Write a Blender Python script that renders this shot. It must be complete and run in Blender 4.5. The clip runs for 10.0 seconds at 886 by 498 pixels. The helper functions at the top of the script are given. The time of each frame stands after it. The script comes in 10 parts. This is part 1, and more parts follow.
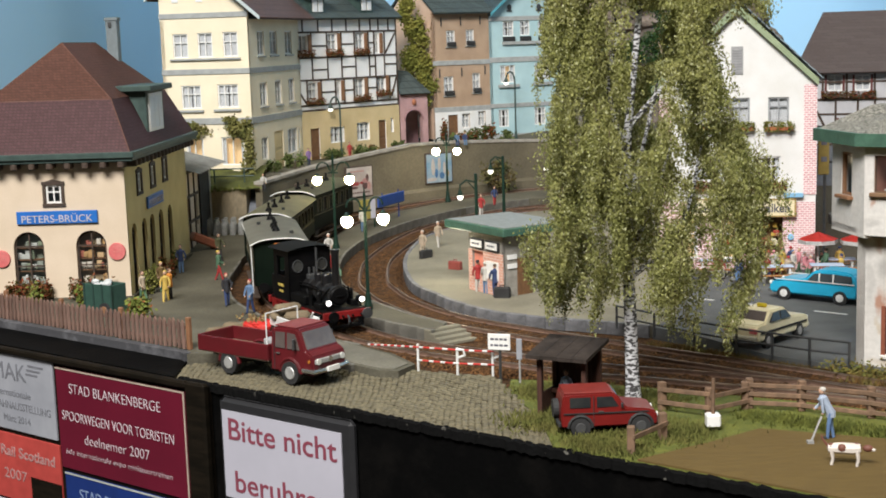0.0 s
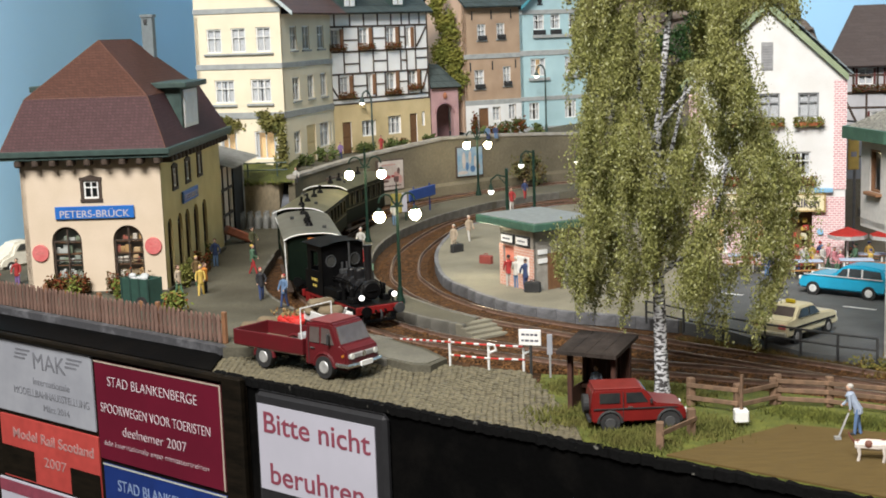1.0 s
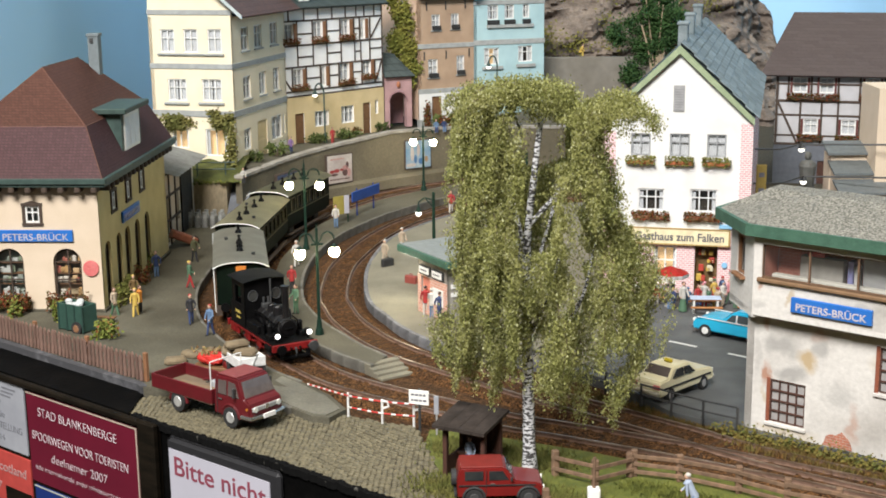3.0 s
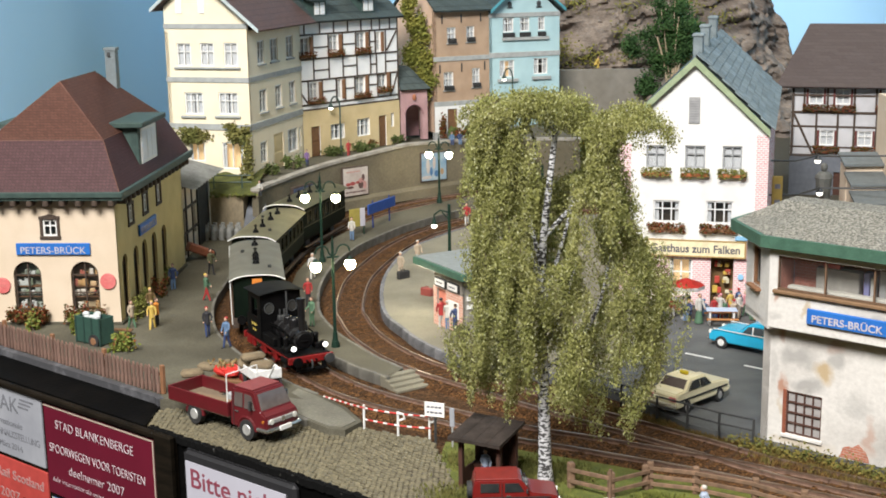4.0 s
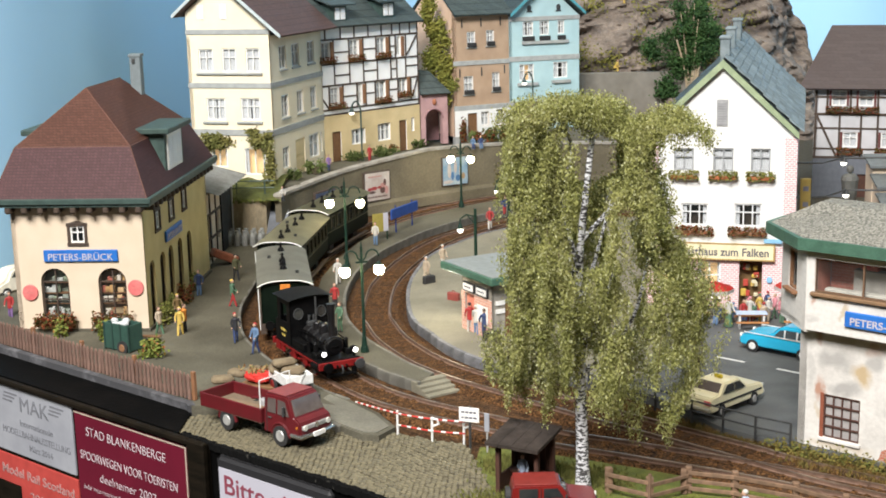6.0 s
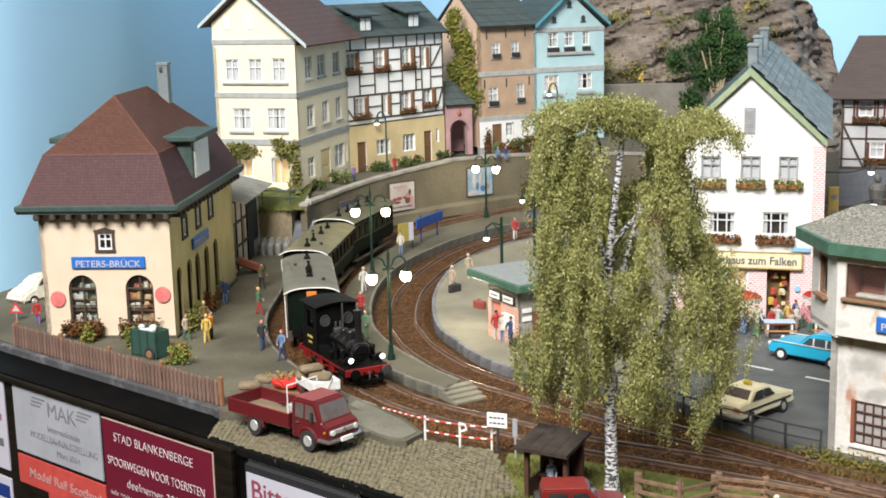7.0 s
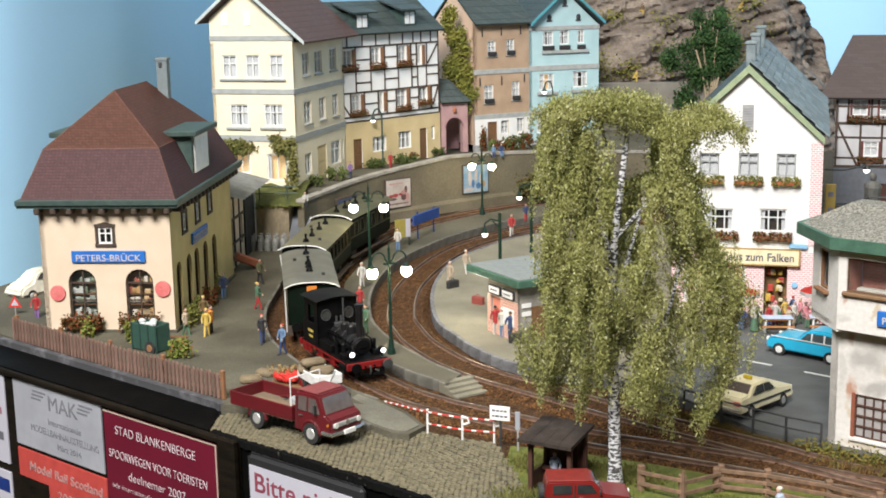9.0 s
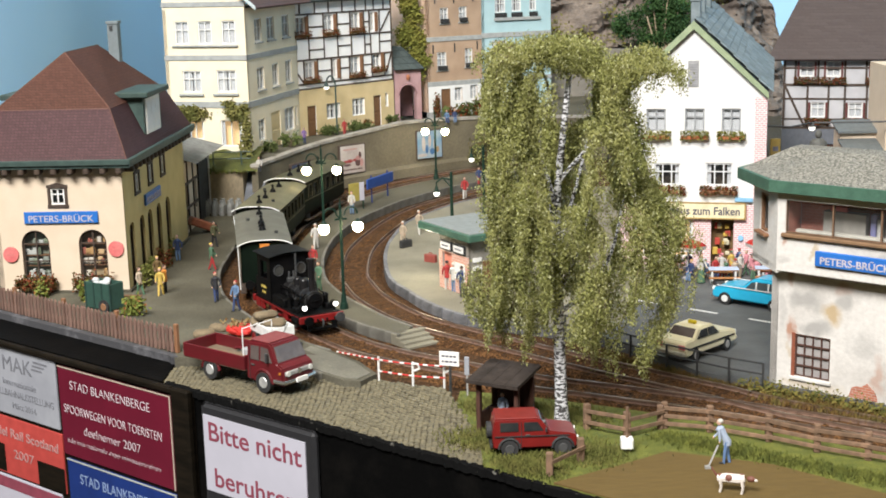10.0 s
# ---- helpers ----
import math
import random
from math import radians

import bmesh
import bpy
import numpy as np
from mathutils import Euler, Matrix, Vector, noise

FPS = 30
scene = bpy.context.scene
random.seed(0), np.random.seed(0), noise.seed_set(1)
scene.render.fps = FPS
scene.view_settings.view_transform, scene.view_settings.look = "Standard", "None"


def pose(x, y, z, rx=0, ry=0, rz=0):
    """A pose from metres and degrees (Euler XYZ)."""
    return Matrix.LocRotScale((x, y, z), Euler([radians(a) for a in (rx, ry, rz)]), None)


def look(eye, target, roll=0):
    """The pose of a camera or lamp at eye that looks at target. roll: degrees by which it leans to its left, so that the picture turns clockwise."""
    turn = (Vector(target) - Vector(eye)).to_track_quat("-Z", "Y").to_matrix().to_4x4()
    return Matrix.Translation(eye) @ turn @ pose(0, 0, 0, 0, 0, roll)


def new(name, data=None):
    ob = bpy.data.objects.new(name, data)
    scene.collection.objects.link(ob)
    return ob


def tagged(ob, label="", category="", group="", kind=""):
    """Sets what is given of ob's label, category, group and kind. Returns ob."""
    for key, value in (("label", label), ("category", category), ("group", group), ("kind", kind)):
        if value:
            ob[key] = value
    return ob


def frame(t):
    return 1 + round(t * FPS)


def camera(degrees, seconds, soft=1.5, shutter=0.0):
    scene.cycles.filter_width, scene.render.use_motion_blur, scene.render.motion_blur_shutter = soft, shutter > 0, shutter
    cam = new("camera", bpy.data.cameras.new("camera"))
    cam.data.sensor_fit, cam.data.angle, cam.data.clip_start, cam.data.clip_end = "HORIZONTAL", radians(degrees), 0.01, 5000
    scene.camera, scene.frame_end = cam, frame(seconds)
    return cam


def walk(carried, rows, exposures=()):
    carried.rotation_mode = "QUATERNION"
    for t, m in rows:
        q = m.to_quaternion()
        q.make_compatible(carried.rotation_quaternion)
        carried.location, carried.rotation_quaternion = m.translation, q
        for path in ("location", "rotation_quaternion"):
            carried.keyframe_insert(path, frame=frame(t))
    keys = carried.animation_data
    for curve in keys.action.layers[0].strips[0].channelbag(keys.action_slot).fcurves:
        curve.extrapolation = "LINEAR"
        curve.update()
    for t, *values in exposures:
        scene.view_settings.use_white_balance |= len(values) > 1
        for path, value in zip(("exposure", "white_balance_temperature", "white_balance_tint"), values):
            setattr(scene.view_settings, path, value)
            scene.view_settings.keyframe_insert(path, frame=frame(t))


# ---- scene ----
cam = camera(36.0, 10.0, soft=1.8)
# seconds, place in metres, turn in degrees
ROWS = [
    (0.0, 0.0000, -0.0000, 0.1402, 81.30, 1.76, -0.15),
    (0.5, -0.0075, -0.0065, 0.1375, 81.73, 1.93, 2.20),
    (1.0, -0.0007, -0.0079, 0.1447, 80.88, 1.91, 1.09),
    (1.5, 0.0153, -0.0062, 0.1733, 78.74, 1.65, 1.02),
    (1.7, 0.0280, -0.0050, 0.1860, 76.91, 1.50, 0.24),
    (2.0, 0.0368, -0.0145, 0.2016, 75.86, 0.61, -0.18),
    (2.2, 0.0440, -0.0280, 0.2120, 75.58, 0.60, -0.30),
    (2.5, 0.0436, -0.0375, 0.2208, 76.28, 0.90, 1.21),
    (2.7, 0.0475, -0.0380, 0.2220, 76.67, 0.60, 1.24),
    (4.0, 0.0487, -0.0393, 0.2225, 77.59, 0.85, 1.95),
    (4.5, 0.0479, -0.0394, 0.2230, 77.53, 1.19, 2.38),
    (5.0, 0.0435, -0.0403, 0.2236, 77.63, 1.43, 2.26),
    (6.5, 0.0353, -0.0363, 0.2196, 78.03, 1.04, 2.43),
    (7.0, 0.0338, -0.0379, 0.2170, 78.49, 1.31, 3.14),
    (7.5, 0.0353, -0.0385, 0.2174, 78.88, 0.85, 2.64),
    (8.0, 0.0333, -0.0412, 0.2181, 79.20, 1.45, 2.94),
    (8.5, 0.0305, -0.0408, 0.2163, 79.23, 0.84, 2.32),
    (9.0, 0.0264, -0.0419, 0.2147, 78.50, 1.02, 2.65),
    (9.5, 0.0279, -0.0444, 0.2079, 78.14, 1.13, 2.26),
    (10.0, 0.0329, -0.0544, 0.2005, 77.76, 1.39, 0.94),
]
walk(cam, [(t, pose(x, y, z, rx, ry, rz)) for t, x, y, z, rx, ry, rz in ROWS],
     exposures=[(0.0, -0.33), (1.0, -0.28), (2.0, -0.17), (2.5, -0.15), (4.0, -0.09), (5.0, -0.02), (6.5, 0.03), (7.5, 0.02), (8.5, -0.05), (10.0, -0.01)])

# ---- world, lights, exposure ----
S = 0.01                     # lengths below are in centimetres
scene.view_settings.exposure = 0.0
world = bpy.data.worlds.new("hall_air")
world.use_nodes = True
scene.world = world
bg = world.node_tree.nodes["Background"]
bg.inputs[0].default_value = (0.93, 0.96, 1.0, 1)
bg.inputs[1].default_value = 0.33


def area_lamp(name, eye, target, sx, sy, power, colour):
    data = bpy.data.lights.new(name, "AREA")
    data.shape, data.size, data.size_y, data.energy, data.color = "RECTANGLE", sx, sy, power, colour
    ob = new(name, data)
    ob.matrix_world = look(eye, target)
    return tagged(ob, kind="structure")


area_lamp("hall_lamp_front", (-0.45, -0.8, 1.55), (0.0, 0.95, 0.1), 1.0, 0.6, 114.0, (0.98, 0.955, 0.925))
area_lamp("hall_lamp_back", (0.25, 0.75, 2.1), (0.05, 0.95, 0.0), 1.6, 0.6, 20.0, (1.0, 0.9, 0.7))

# ---- materials ----
def mat(name, col, col2=None, scale=300.0, rough=0.6, metal=0.0, bump=0.15, bscale=None, fine=0.12, contrast=(0.35, 0.65), alpha=1.0, spec=0.4, stretch=(1, 1, 1), rand=0.0, leafy=0.0):
    """A surface with variation at two scales: broad blotches between two colours, fine grain, and relief."""
    m = bpy.data.materials.new(name)
    m.use_nodes = True
    nt = m.node_tree
    b = nt.nodes["Principled BSDF"]
    N = nt.nodes.new
    tc, mp = N("ShaderNodeTexCoord"), N("ShaderNodeMapping")
    mp.inputs["Scale"].default_value = stretch
    nt.links.new(tc.outputs["Object"], mp.inputs[0])
    n1, n2 = N("ShaderNodeTexNoise"), N("ShaderNodeTexNoise")
    n1.inputs["Scale"].default_value, n1.inputs["Detail"].default_value = scale, 4
    n2.inputs["Scale"].default_value, n2.inputs["Detail"].default_value = (bscale or scale * 6), 3
    for n in (n1, n2):
        nt.links.new(mp.outputs[0], n.inputs["Vector"])
    cr = N("ShaderNodeValToRGB")
    c2 = col2 or tuple(c * 0.78 for c in col)
    cr.color_ramp.elements[0].position, cr.color_ramp.elements[1].position = contrast
    cr.color_ramp.elements[0].color, cr.color_ramp.elements[1].color = (*col, 1), (*c2, 1)
    nt.links.new(n1.outputs["Fac"], cr.inputs[0])
    mr = N("ShaderNodeMapRange")
    mr.inputs[3].default_value, mr.inputs[4].default_value = 1 - fine * 2, 1 + fine * 2
    nt.links.new(n2.outputs["Fac"], mr.inputs[0])
    hsv = N("ShaderNodeHueSaturation")
    nt.links.new(cr.outputs[0], hsv.inputs["Color"])
    if rand:
        oi, ma, mu = N("ShaderNodeObjectInfo"), N("ShaderNodeMapRange"), N("ShaderNodeMath")
        ma.inputs[3].default_value, ma.inputs[4].default_value = 1 - rand, 1 + rand
        nt.links.new(oi.outputs["Random"], ma.inputs[0])
        mu.operation = "MULTIPLY"
        nt.links.new(mr.outputs[0], mu.inputs[0])
        nt.links.new(ma.outputs[0], mu.inputs[1])
        nt.links.new(mu.outputs[0], hsv.inputs["Value"])
    else:
        nt.links.new(mr.outputs[0], hsv.inputs["Value"])
    nt.links.new(hsv.outputs[0], b.inputs["Base Color"])
    b.inputs["Roughness"].default_value, b.inputs["Metallic"].default_value = rough, metal
    b.inputs["Specular IOR Level"].default_value, b.inputs["Alpha"].default_value = spec, alpha
    if leafy:      # thin leaves let light through
        tr, mx = N("ShaderNodeBsdfTranslucent"), N("ShaderNodeMixShader")
        mx.inputs[0].default_value = leafy
        nt.links.new(hsv.outputs[0], tr.inputs["Color"])
        nt.links.new(b.outputs[0], mx.inputs[1])
        nt.links.new(tr.outputs[0], mx.inputs[2])
        nt.links.new(mx.outputs[0], nt.nodes["Material Output"].inputs["Surface"])
    if bump:
        bp = N("ShaderNodeBump")
        bp.inputs["Strength"].default_value, bp.inputs["Distance"].default_value = bump, 0.0006
        nt.links.new(n2.outputs["Fac"], bp.inputs["Height"])
        nt.links.new(bp.outputs[0], b.inputs["Normal"])
    return m


def glow(name, col, strength):
    m = bpy.data.materials.new(name)
    m.use_nodes = True
    b = m.node_tree.nodes["Principled BSDF"]
    b.inputs["Base Color"].default_value = (*col, 1)
    b.inputs["Emission Color"].default_value, b.inputs["Emission Strength"].default_value = (*col, 1), strength
    return m


def tiled(name, col, col2, sx, sz, mortar, rough=0.6, offset=0.5, depth=0.6, gap=0.06):
    """Courses of small pieces too fine to be told apart singly, laid in the object's x-z plane (brick texture)."""
    m = mat(name, col, col2, 120, rough)
    nt = m.node_tree
    b = nt.nodes["Principled BSDF"]
    N = nt.nodes.new
    tc, sep, com = N("ShaderNodeTexCoord"), N("ShaderNodeSeparateXYZ"), N("ShaderNodeCombineXYZ")
    nt.links.new(tc.outputs["Object"], sep.inputs[0])
    ad = N("ShaderNodeMath")
    nt.links.new(sep.outputs[0], ad.inputs[0])
    nt.links.new(sep.outputs[1], ad.inputs[1])
    nt.links.new(ad.outputs[0], com.inputs[0])
    nt.links.new(sep.outputs[2], com.inputs[1])
    br = N("ShaderNodeTexBrick")
    br.offset = offset
    br.inputs["Scale"].default_value = 1.0
    br.inputs["Brick Width"].default_value, br.inputs["Row Height"].default_value = sx, sz
    br.inputs["Mortar Size"].default_value = gap * sz
    br.inputs["Mortar Smooth"].default_value = 0.3
    br.inputs["Color1"].default_value, br.inputs["Color2"].default_value, br.inputs["Mortar"].default_value = (*col, 1), (*col2, 1), (*mortar, 1)
    nt.links.new(com.outputs[0], br.inputs["Vector"])
    hsv = [n for n in nt.nodes if n.bl_idname == "ShaderNodeHueSaturation"][0]
    nt.links.new(br.outputs["Color"], hsv.inputs["Color"])
    bp = [n for n in nt.nodes if n.bl_idname == "ShaderNodeBump"][0]
    inv = N("ShaderNodeMath")
    inv.operation, inv.inputs[0].default_value = "SUBTRACT", 1.0
    nt.links.new(br.outputs["Fac"], inv.inputs[1])
    nt.links.new(inv.outputs[0], bp.inputs["Height"])
    bp.inputs["Strength"].default_value = depth
    return m


M = {}
M["earth"] = mat("ballast_earth", (0.08, 0.041, 0.018), (0.036, 0.019, 0.01), 160, 0.9, bump=0.9, bscale=900, fine=1.1, spec=0.12)
M["ballast"] = mat("ballast", (0.098, 0.048, 0.019), (0.045, 0.022, 0.01), 260, 0.9, bump=1.0, bscale=1000, fine=1.4, spec=0.1)
M["concrete"] = mat("platform_concrete", (0.11, 0.102, 0.075), (0.068, 0.062, 0.045), 22, 0.88, bump=0.25, bscale=900, fine=0.22, spec=0.2)
# Platform concrete made lighter: the glow round the kiosk is in its colour.
M["island_concrete"] = mat("brightened_platform_concrete", (0.225, 0.208, 0.155), (0.16, 0.147, 0.11), 30, 0.88, bump=0.2, bscale=900, fine=0.12, spec=0.25)
M["kerb"] = mat("kerb_stone", (0.18, 0.18, 0.19), (0.1, 0.1, 0.105), 180, 0.85, bump=0.6, bscale=500, rand=0.2, spec=0.25)
M["asphalt"] = mat("asphalt", (0.1, 0.104, 0.104), (0.075, 0.078, 0.08), 60, 0.85, bump=0.3, bscale=2500, fine=0.12)
M["white_paint"] = mat("white_road_paint", (0.62, 0.62, 0.6), (0.5, 0.5, 0.48), 400, 0.7)
M["cobble"] = mat("cobble_stone", (0.155, 0.134, 0.082), (0.095, 0.083, 0.054), 260, 0.8, bump=0.4, bscale=900, rand=0.22)
M["joint"] = mat("cobble_joint", (0.062, 0.052, 0.034), (0.045, 0.038, 0.026), 300, 0.95, bump=0.4)
M["black_board"] = mat("black_board", (0.0025, 0.0025, 0.0025), (0.006, 0.0055, 0.005), 60, 0.6, bump=0.3, bscale=500, contrast=(0.5, 0.8), spec=0.03)
M["frame_wood"] = mat("dark_board_frame", (0.006, 0.005, 0.0035), (0.012, 0.009, 0.006), 60, 0.6, bump=0.2, stretch=(1, 1, 6), spec=0.05)
M["grass"] = mat("grass", (0.13, 0.14, 0.024), (0.08, 0.095, 0.016), 200, 0.9, bump=0.8, bscale=1500, fine=0.4)
M["grass_dark"] = mat("grass_tuft", (0.11, 0.12, 0.024), (0.145, 0.135, 0.033), 120, 0.9, bump=0.4, fine=0.3, rand=0.3)
M["field"] = mat("ploughed_field", (0.115, 0.075, 0.02), (0.095, 0.061, 0.016), 120, 0.95, bump=0.5, bscale=1200, stretch=(1, 5, 1))
M["rust"] = mat("rusty_rail", (0.17, 0.1, 0.07), (0.1, 0.06, 0.042), 300, 0.7, metal=0.1)
M["rail_top"] = mat("worn_rail_head", (0.4, 0.31, 0.24), (0.19, 0.13, 0.09), 40, 0.35, metal=0.75, bump=0.05, contrast=(0.42, 0.6))
M["sleeper"] = mat("wooden_sleeper", (0.06, 0.033, 0.018), (0.034, 0.019, 0.011), 300, 0.9, bump=0.4, fine=0.6, rand=0.3, spec=0.1)
M["wall_conc"] = mat("retaining_wall_render", (0.15, 0.128, 0.085), (0.095, 0.082, 0.054), 22, 0.9, bump=0.25, bscale=500, fine=0.14)
M["sky_board"] = mat("painted_sky_board", (0.38, 0.66, 0.91), (0.44, 0.7, 0.92), 1.1, 0.75, bump=0.0, fine=0.02, contrast=(0.3, 0.75))
M["cream"] = mat("cream_plaster", (0.645, 0.53, 0.405), (0.595, 0.485, 0.36), 60, 0.85, bump=0.12, bscale=1500, fine=0.04)
# Cream plaster again, yellowed for the warm lamplight on the station's side wall.
M["yellow_lit_side"] = mat("cream_plaster_yellow_lit", (0.6, 0.475, 0.215), (0.53, 0.41, 0.18), 60, 0.85, bump=0.12, bscale=1500, fine=0.05)
M["pale_yellow"] = mat("pale_yellow_plaster", (0.8, 0.705, 0.525), (0.74, 0.65, 0.48), 50, 0.85, bump=0.12, bscale=1500, fine=0.04)
M["grey_trim"] = mat("grey_stone_trim", (0.36, 0.37, 0.36), (0.29, 0.30, 0.29), 200, 0.8)
M["white"] = mat("white_plaster", (0.74, 0.735, 0.72), (0.68, 0.67, 0.64), 80, 0.8, bump=0.12, bscale=1500, fine=0.03)
M["white_frame"] = mat("white_window_paint", (0.80, 0.79, 0.76), (0.72, 0.71, 0.68), 300, 0.5, fine=0.03)
M["timber"] = mat("dark_timber", (0.045, 0.032, 0.025), (0.075, 0.05, 0.035), 300, 0.75, stretch=(1, 1, 4))
M["brown_door"] = mat("brown_wood", (0.19, 0.095, 0.04), (0.13, 0.065, 0.03), 300, 0.65, stretch=(4, 4, 1))
M["shutter"] = mat("brown_shutter", (0.26, 0.13, 0.065), (0.20, 0.10, 0.05), 400, 0.7, stretch=(1, 1, 4))
M["ochre"] = mat("ochre_plaster", (0.66, 0.52, 0.29), (0.58, 0.45, 0.24), 60, 0.85, bscale=1500, fine=0.05)
M["roof_red"] = tiled("brown_red_roof_tiles", (0.15, 0.07, 0.073), (0.118, 0.054, 0.058), 0.0022, 0.0017, (0.08, 0.037, 0.04), 0.6, depth=0.4, gap=0.09)
M["roof_brown"] = tiled("dark_brown_roof_tiles", (0.095, 0.052, 0.045), (0.075, 0.043, 0.04), 0.004, 0.0042, (0.05, 0.03, 0.027), 0.7)
M["roof_slate"] = tiled("grey_green_slates", (0.055, 0.074, 0.073), (0.04, 0.055, 0.056), 0.0075, 0.006, (0.02, 0.027, 0.027), 0.6)
M["roof_dark"] = tiled("weathered_dark_roof_tiles", (0.07, 0.054, 0.051), (0.06, 0.044, 0.042), 0.012, 0.0026, (0.05, 0.035, 0.033), 0.7, depth=0.3)
M["clear_glass"] = mat("clear_glass", (0.10, 0.11, 0.11), (0.13, 0.13, 0.13), 50, 0.05, bump=0.0, alpha=0.06, spec=0.5)
M["slate_piece"] = mat("blue_grey_roof_tile", (0.185, 0.22, 0.232), (0.105, 0.135, 0.145), 150, 0.65, bump=0.25, rand=0.25)
M["green_trim"] = mat("dark_green_paint", (0.045, 0.075, 0.065), (0.03, 0.052, 0.046), 200, 0.55)
M["green_edge"] = mat("green_roof_edge", (0.055, 0.125, 0.085), (0.04, 0.095, 0.065), 200, 0.6)
M["sage"] = mat("sage_green_bargeboard", (0.30, 0.36, 0.22), (0.24, 0.30, 0.18), 200, 0.7)
M["brown_wall"] = mat("brown_plaster", (0.42, 0.295, 0.2), (0.35, 0.24, 0.16), 70, 0.85, bscale=1500, fine=0.06)
M["peach"] = mat("peach_plaster", (0.74, 0.52, 0.375), (0.66, 0.46, 0.33), 60, 0.85, bscale=1500, fine=0.05)
M["teal"] = mat("pale_teal_plaster", (0.4, 0.56, 0.58), (0.35, 0.5, 0.525), 60, 0.85, bscale=1500, fine=0.04)
M["pink"] = mat("dusty_pink_plaster", (0.44, 0.27, 0.265), (0.36, 0.22, 0.22), 80, 0.85, fine=0.07)
M["pink_brick"] = tiled("pink_brick", (0.58, 0.3, 0.32), (0.66, 0.38, 0.39), 0.0028, 0.00135, (0.8, 0.7, 0.68), 0.8, depth=0.3, gap=0.2)
M["red_brick"] = tiled("red_brick", (0.42, 0.15, 0.09), (0.36, 0.12, 0.075), 0.0030, 0.0012, (0.42, 0.33, 0.27), 0.8, depth=0.4, gap=0.12)
M["stone"] = mat("grey_stone", (0.34, 0.32, 0.28), (0.23, 0.21, 0.18), 120, 0.9, bump=0.5)
M["stained"] = mat("stained_white_plaster", (0.6, 0.575, 0.54), (0.4, 0.375, 0.345), 26, 0.9, bump=0.3, bscale=420, contrast=(0.48, 0.72), fine=0.1)
M["gravel_roof"] = mat("gravel_roof_felt", (0.235, 0.228, 0.198), (0.1, 0.098, 0.085), 900, 0.9, bump=1.0, bscale=1300, fine=0.5, contrast=(0.42, 0.6))
M["rock"] = mat("rock", (0.24, 0.195, 0.16), (0.1, 0.08, 0.068), 30, 0.95, bump=0.9, bscale=300, fine=0.3, stretch=(1, 1, 2.2))
M["blue_sign"] = mat("blue_enamel", (0.022, 0.12, 0.42), (0.028, 0.15, 0.48), 60, 0.3, bump=0.0, fine=0.03)
M["red_disc"] = mat("red_enamel_disc", (0.56, 0.12, 0.12), (0.62, 0.19, 0.18), 200, 0.35, bump=0.0)
M["glass"] = mat("window_glass", (0.04, 0.05, 0.055), (0.06, 0.07, 0.07), 50, 0.06, bump=0.0, alpha=0.12, spec=0.5)
M["curtain"] = mat("net_curtain", (0.80, 0.81, 0.82), (0.66, 0.68, 0.70), 500, 0.9, stretch=(8, 8, 1), fine=0.1)
M["interior"] = mat("dim_interior", (0.12, 0.09, 0.06), (0.07, 0.052, 0.04), 100, 0.9)
M["foliage"] = mat("leafy_green", (0.06, 0.085, 0.018), (0.095, 0.115, 0.03), 250, 0.8, bump=0.2, fine=0.3, rand=0.25)
M["foliage_rust"] = mat("reddish_flowers", (0.19, 0.045, 0.022), (0.065, 0.062, 0.018), 500, 0.9, fine=0.4, contrast=(0.42, 0.55), spec=0.1)
M["birch_leaf"] = mat("birch_leaf", (0.3, 0.31, 0.1), (0.37, 0.365, 0.14), 60, 0.8, bump=0.0, fine=0.2, leafy=0.35, spec=0.15)
M["bark"] = mat("birch_bark", (0.56, 0.56, 0.57), (0.05, 0.047, 0.046), 480, 0.8, bump=0.4, contrast=(0.46, 0.54), stretch=(1, 1, 2.2))
M["bark_dark"] = mat("brown_bark", (0.14, 0.10, 0.07), (0.08, 0.06, 0.045), 200, 0.9)
M["picket"] = mat("pinkish_brown_picket", (0.21, 0.128, 0.1), (0.145, 0.09, 0.072), 300, 0.85, stretch=(4, 4, 1), rand=0.18, spec=0.2)
M["rail_wood"] = mat("weathered_rail_wood", (0.215, 0.13, 0.08), (0.14, 0.088, 0.055), 250, 0.85, rand=0.15)
M["hut_wood"] = mat("dark_red_brown_wood", (0.075, 0.03, 0.018), (0.048, 0.02, 0.014), 250, 0.8, stretch=(3, 3, 1))
M["tar_roof"] = mat("tar_paper_roof", (0.052, 0.041, 0.035), (0.032, 0.026, 0.022), 150, 0.9, bump=0.4, spec=0.1)
M["truck_red"] = mat("dark_red_paint", (0.105, 0.008, 0.012), (0.085, 0.009, 0.011), 80, 0.45, bump=0.03, fine=0.04)
M["jeep_red"] = mat("orange_red_paint", (0.16, 0.012, 0.01), (0.13, 0.01, 0.009), 80, 0.33, bump=0.03, fine=0.04)
M["taxi"] = mat("ivory_paint", (0.76, 0.69, 0.46), (0.70, 0.63, 0.42), 80, 0.3, bump=0.02, fine=0.03)
M["bluecar"] = mat("turquoise_paint", (0.02, 0.33, 0.52), (0.02, 0.29, 0.46), 80, 0.3, bump=0.02, fine=0.03)
M["dark_glass"] = mat("dark_car_glass", (0.02, 0.022, 0.024), (0.05, 0.05, 0.045), 60, 0.08, bump=0.0, spec=0.7)
M["cab_glass"] = mat("cab_glass", (0.085, 0.065, 0.06), (0.12, 0.1, 0.09), 60, 0.1, bump=0.0, spec=0.7)
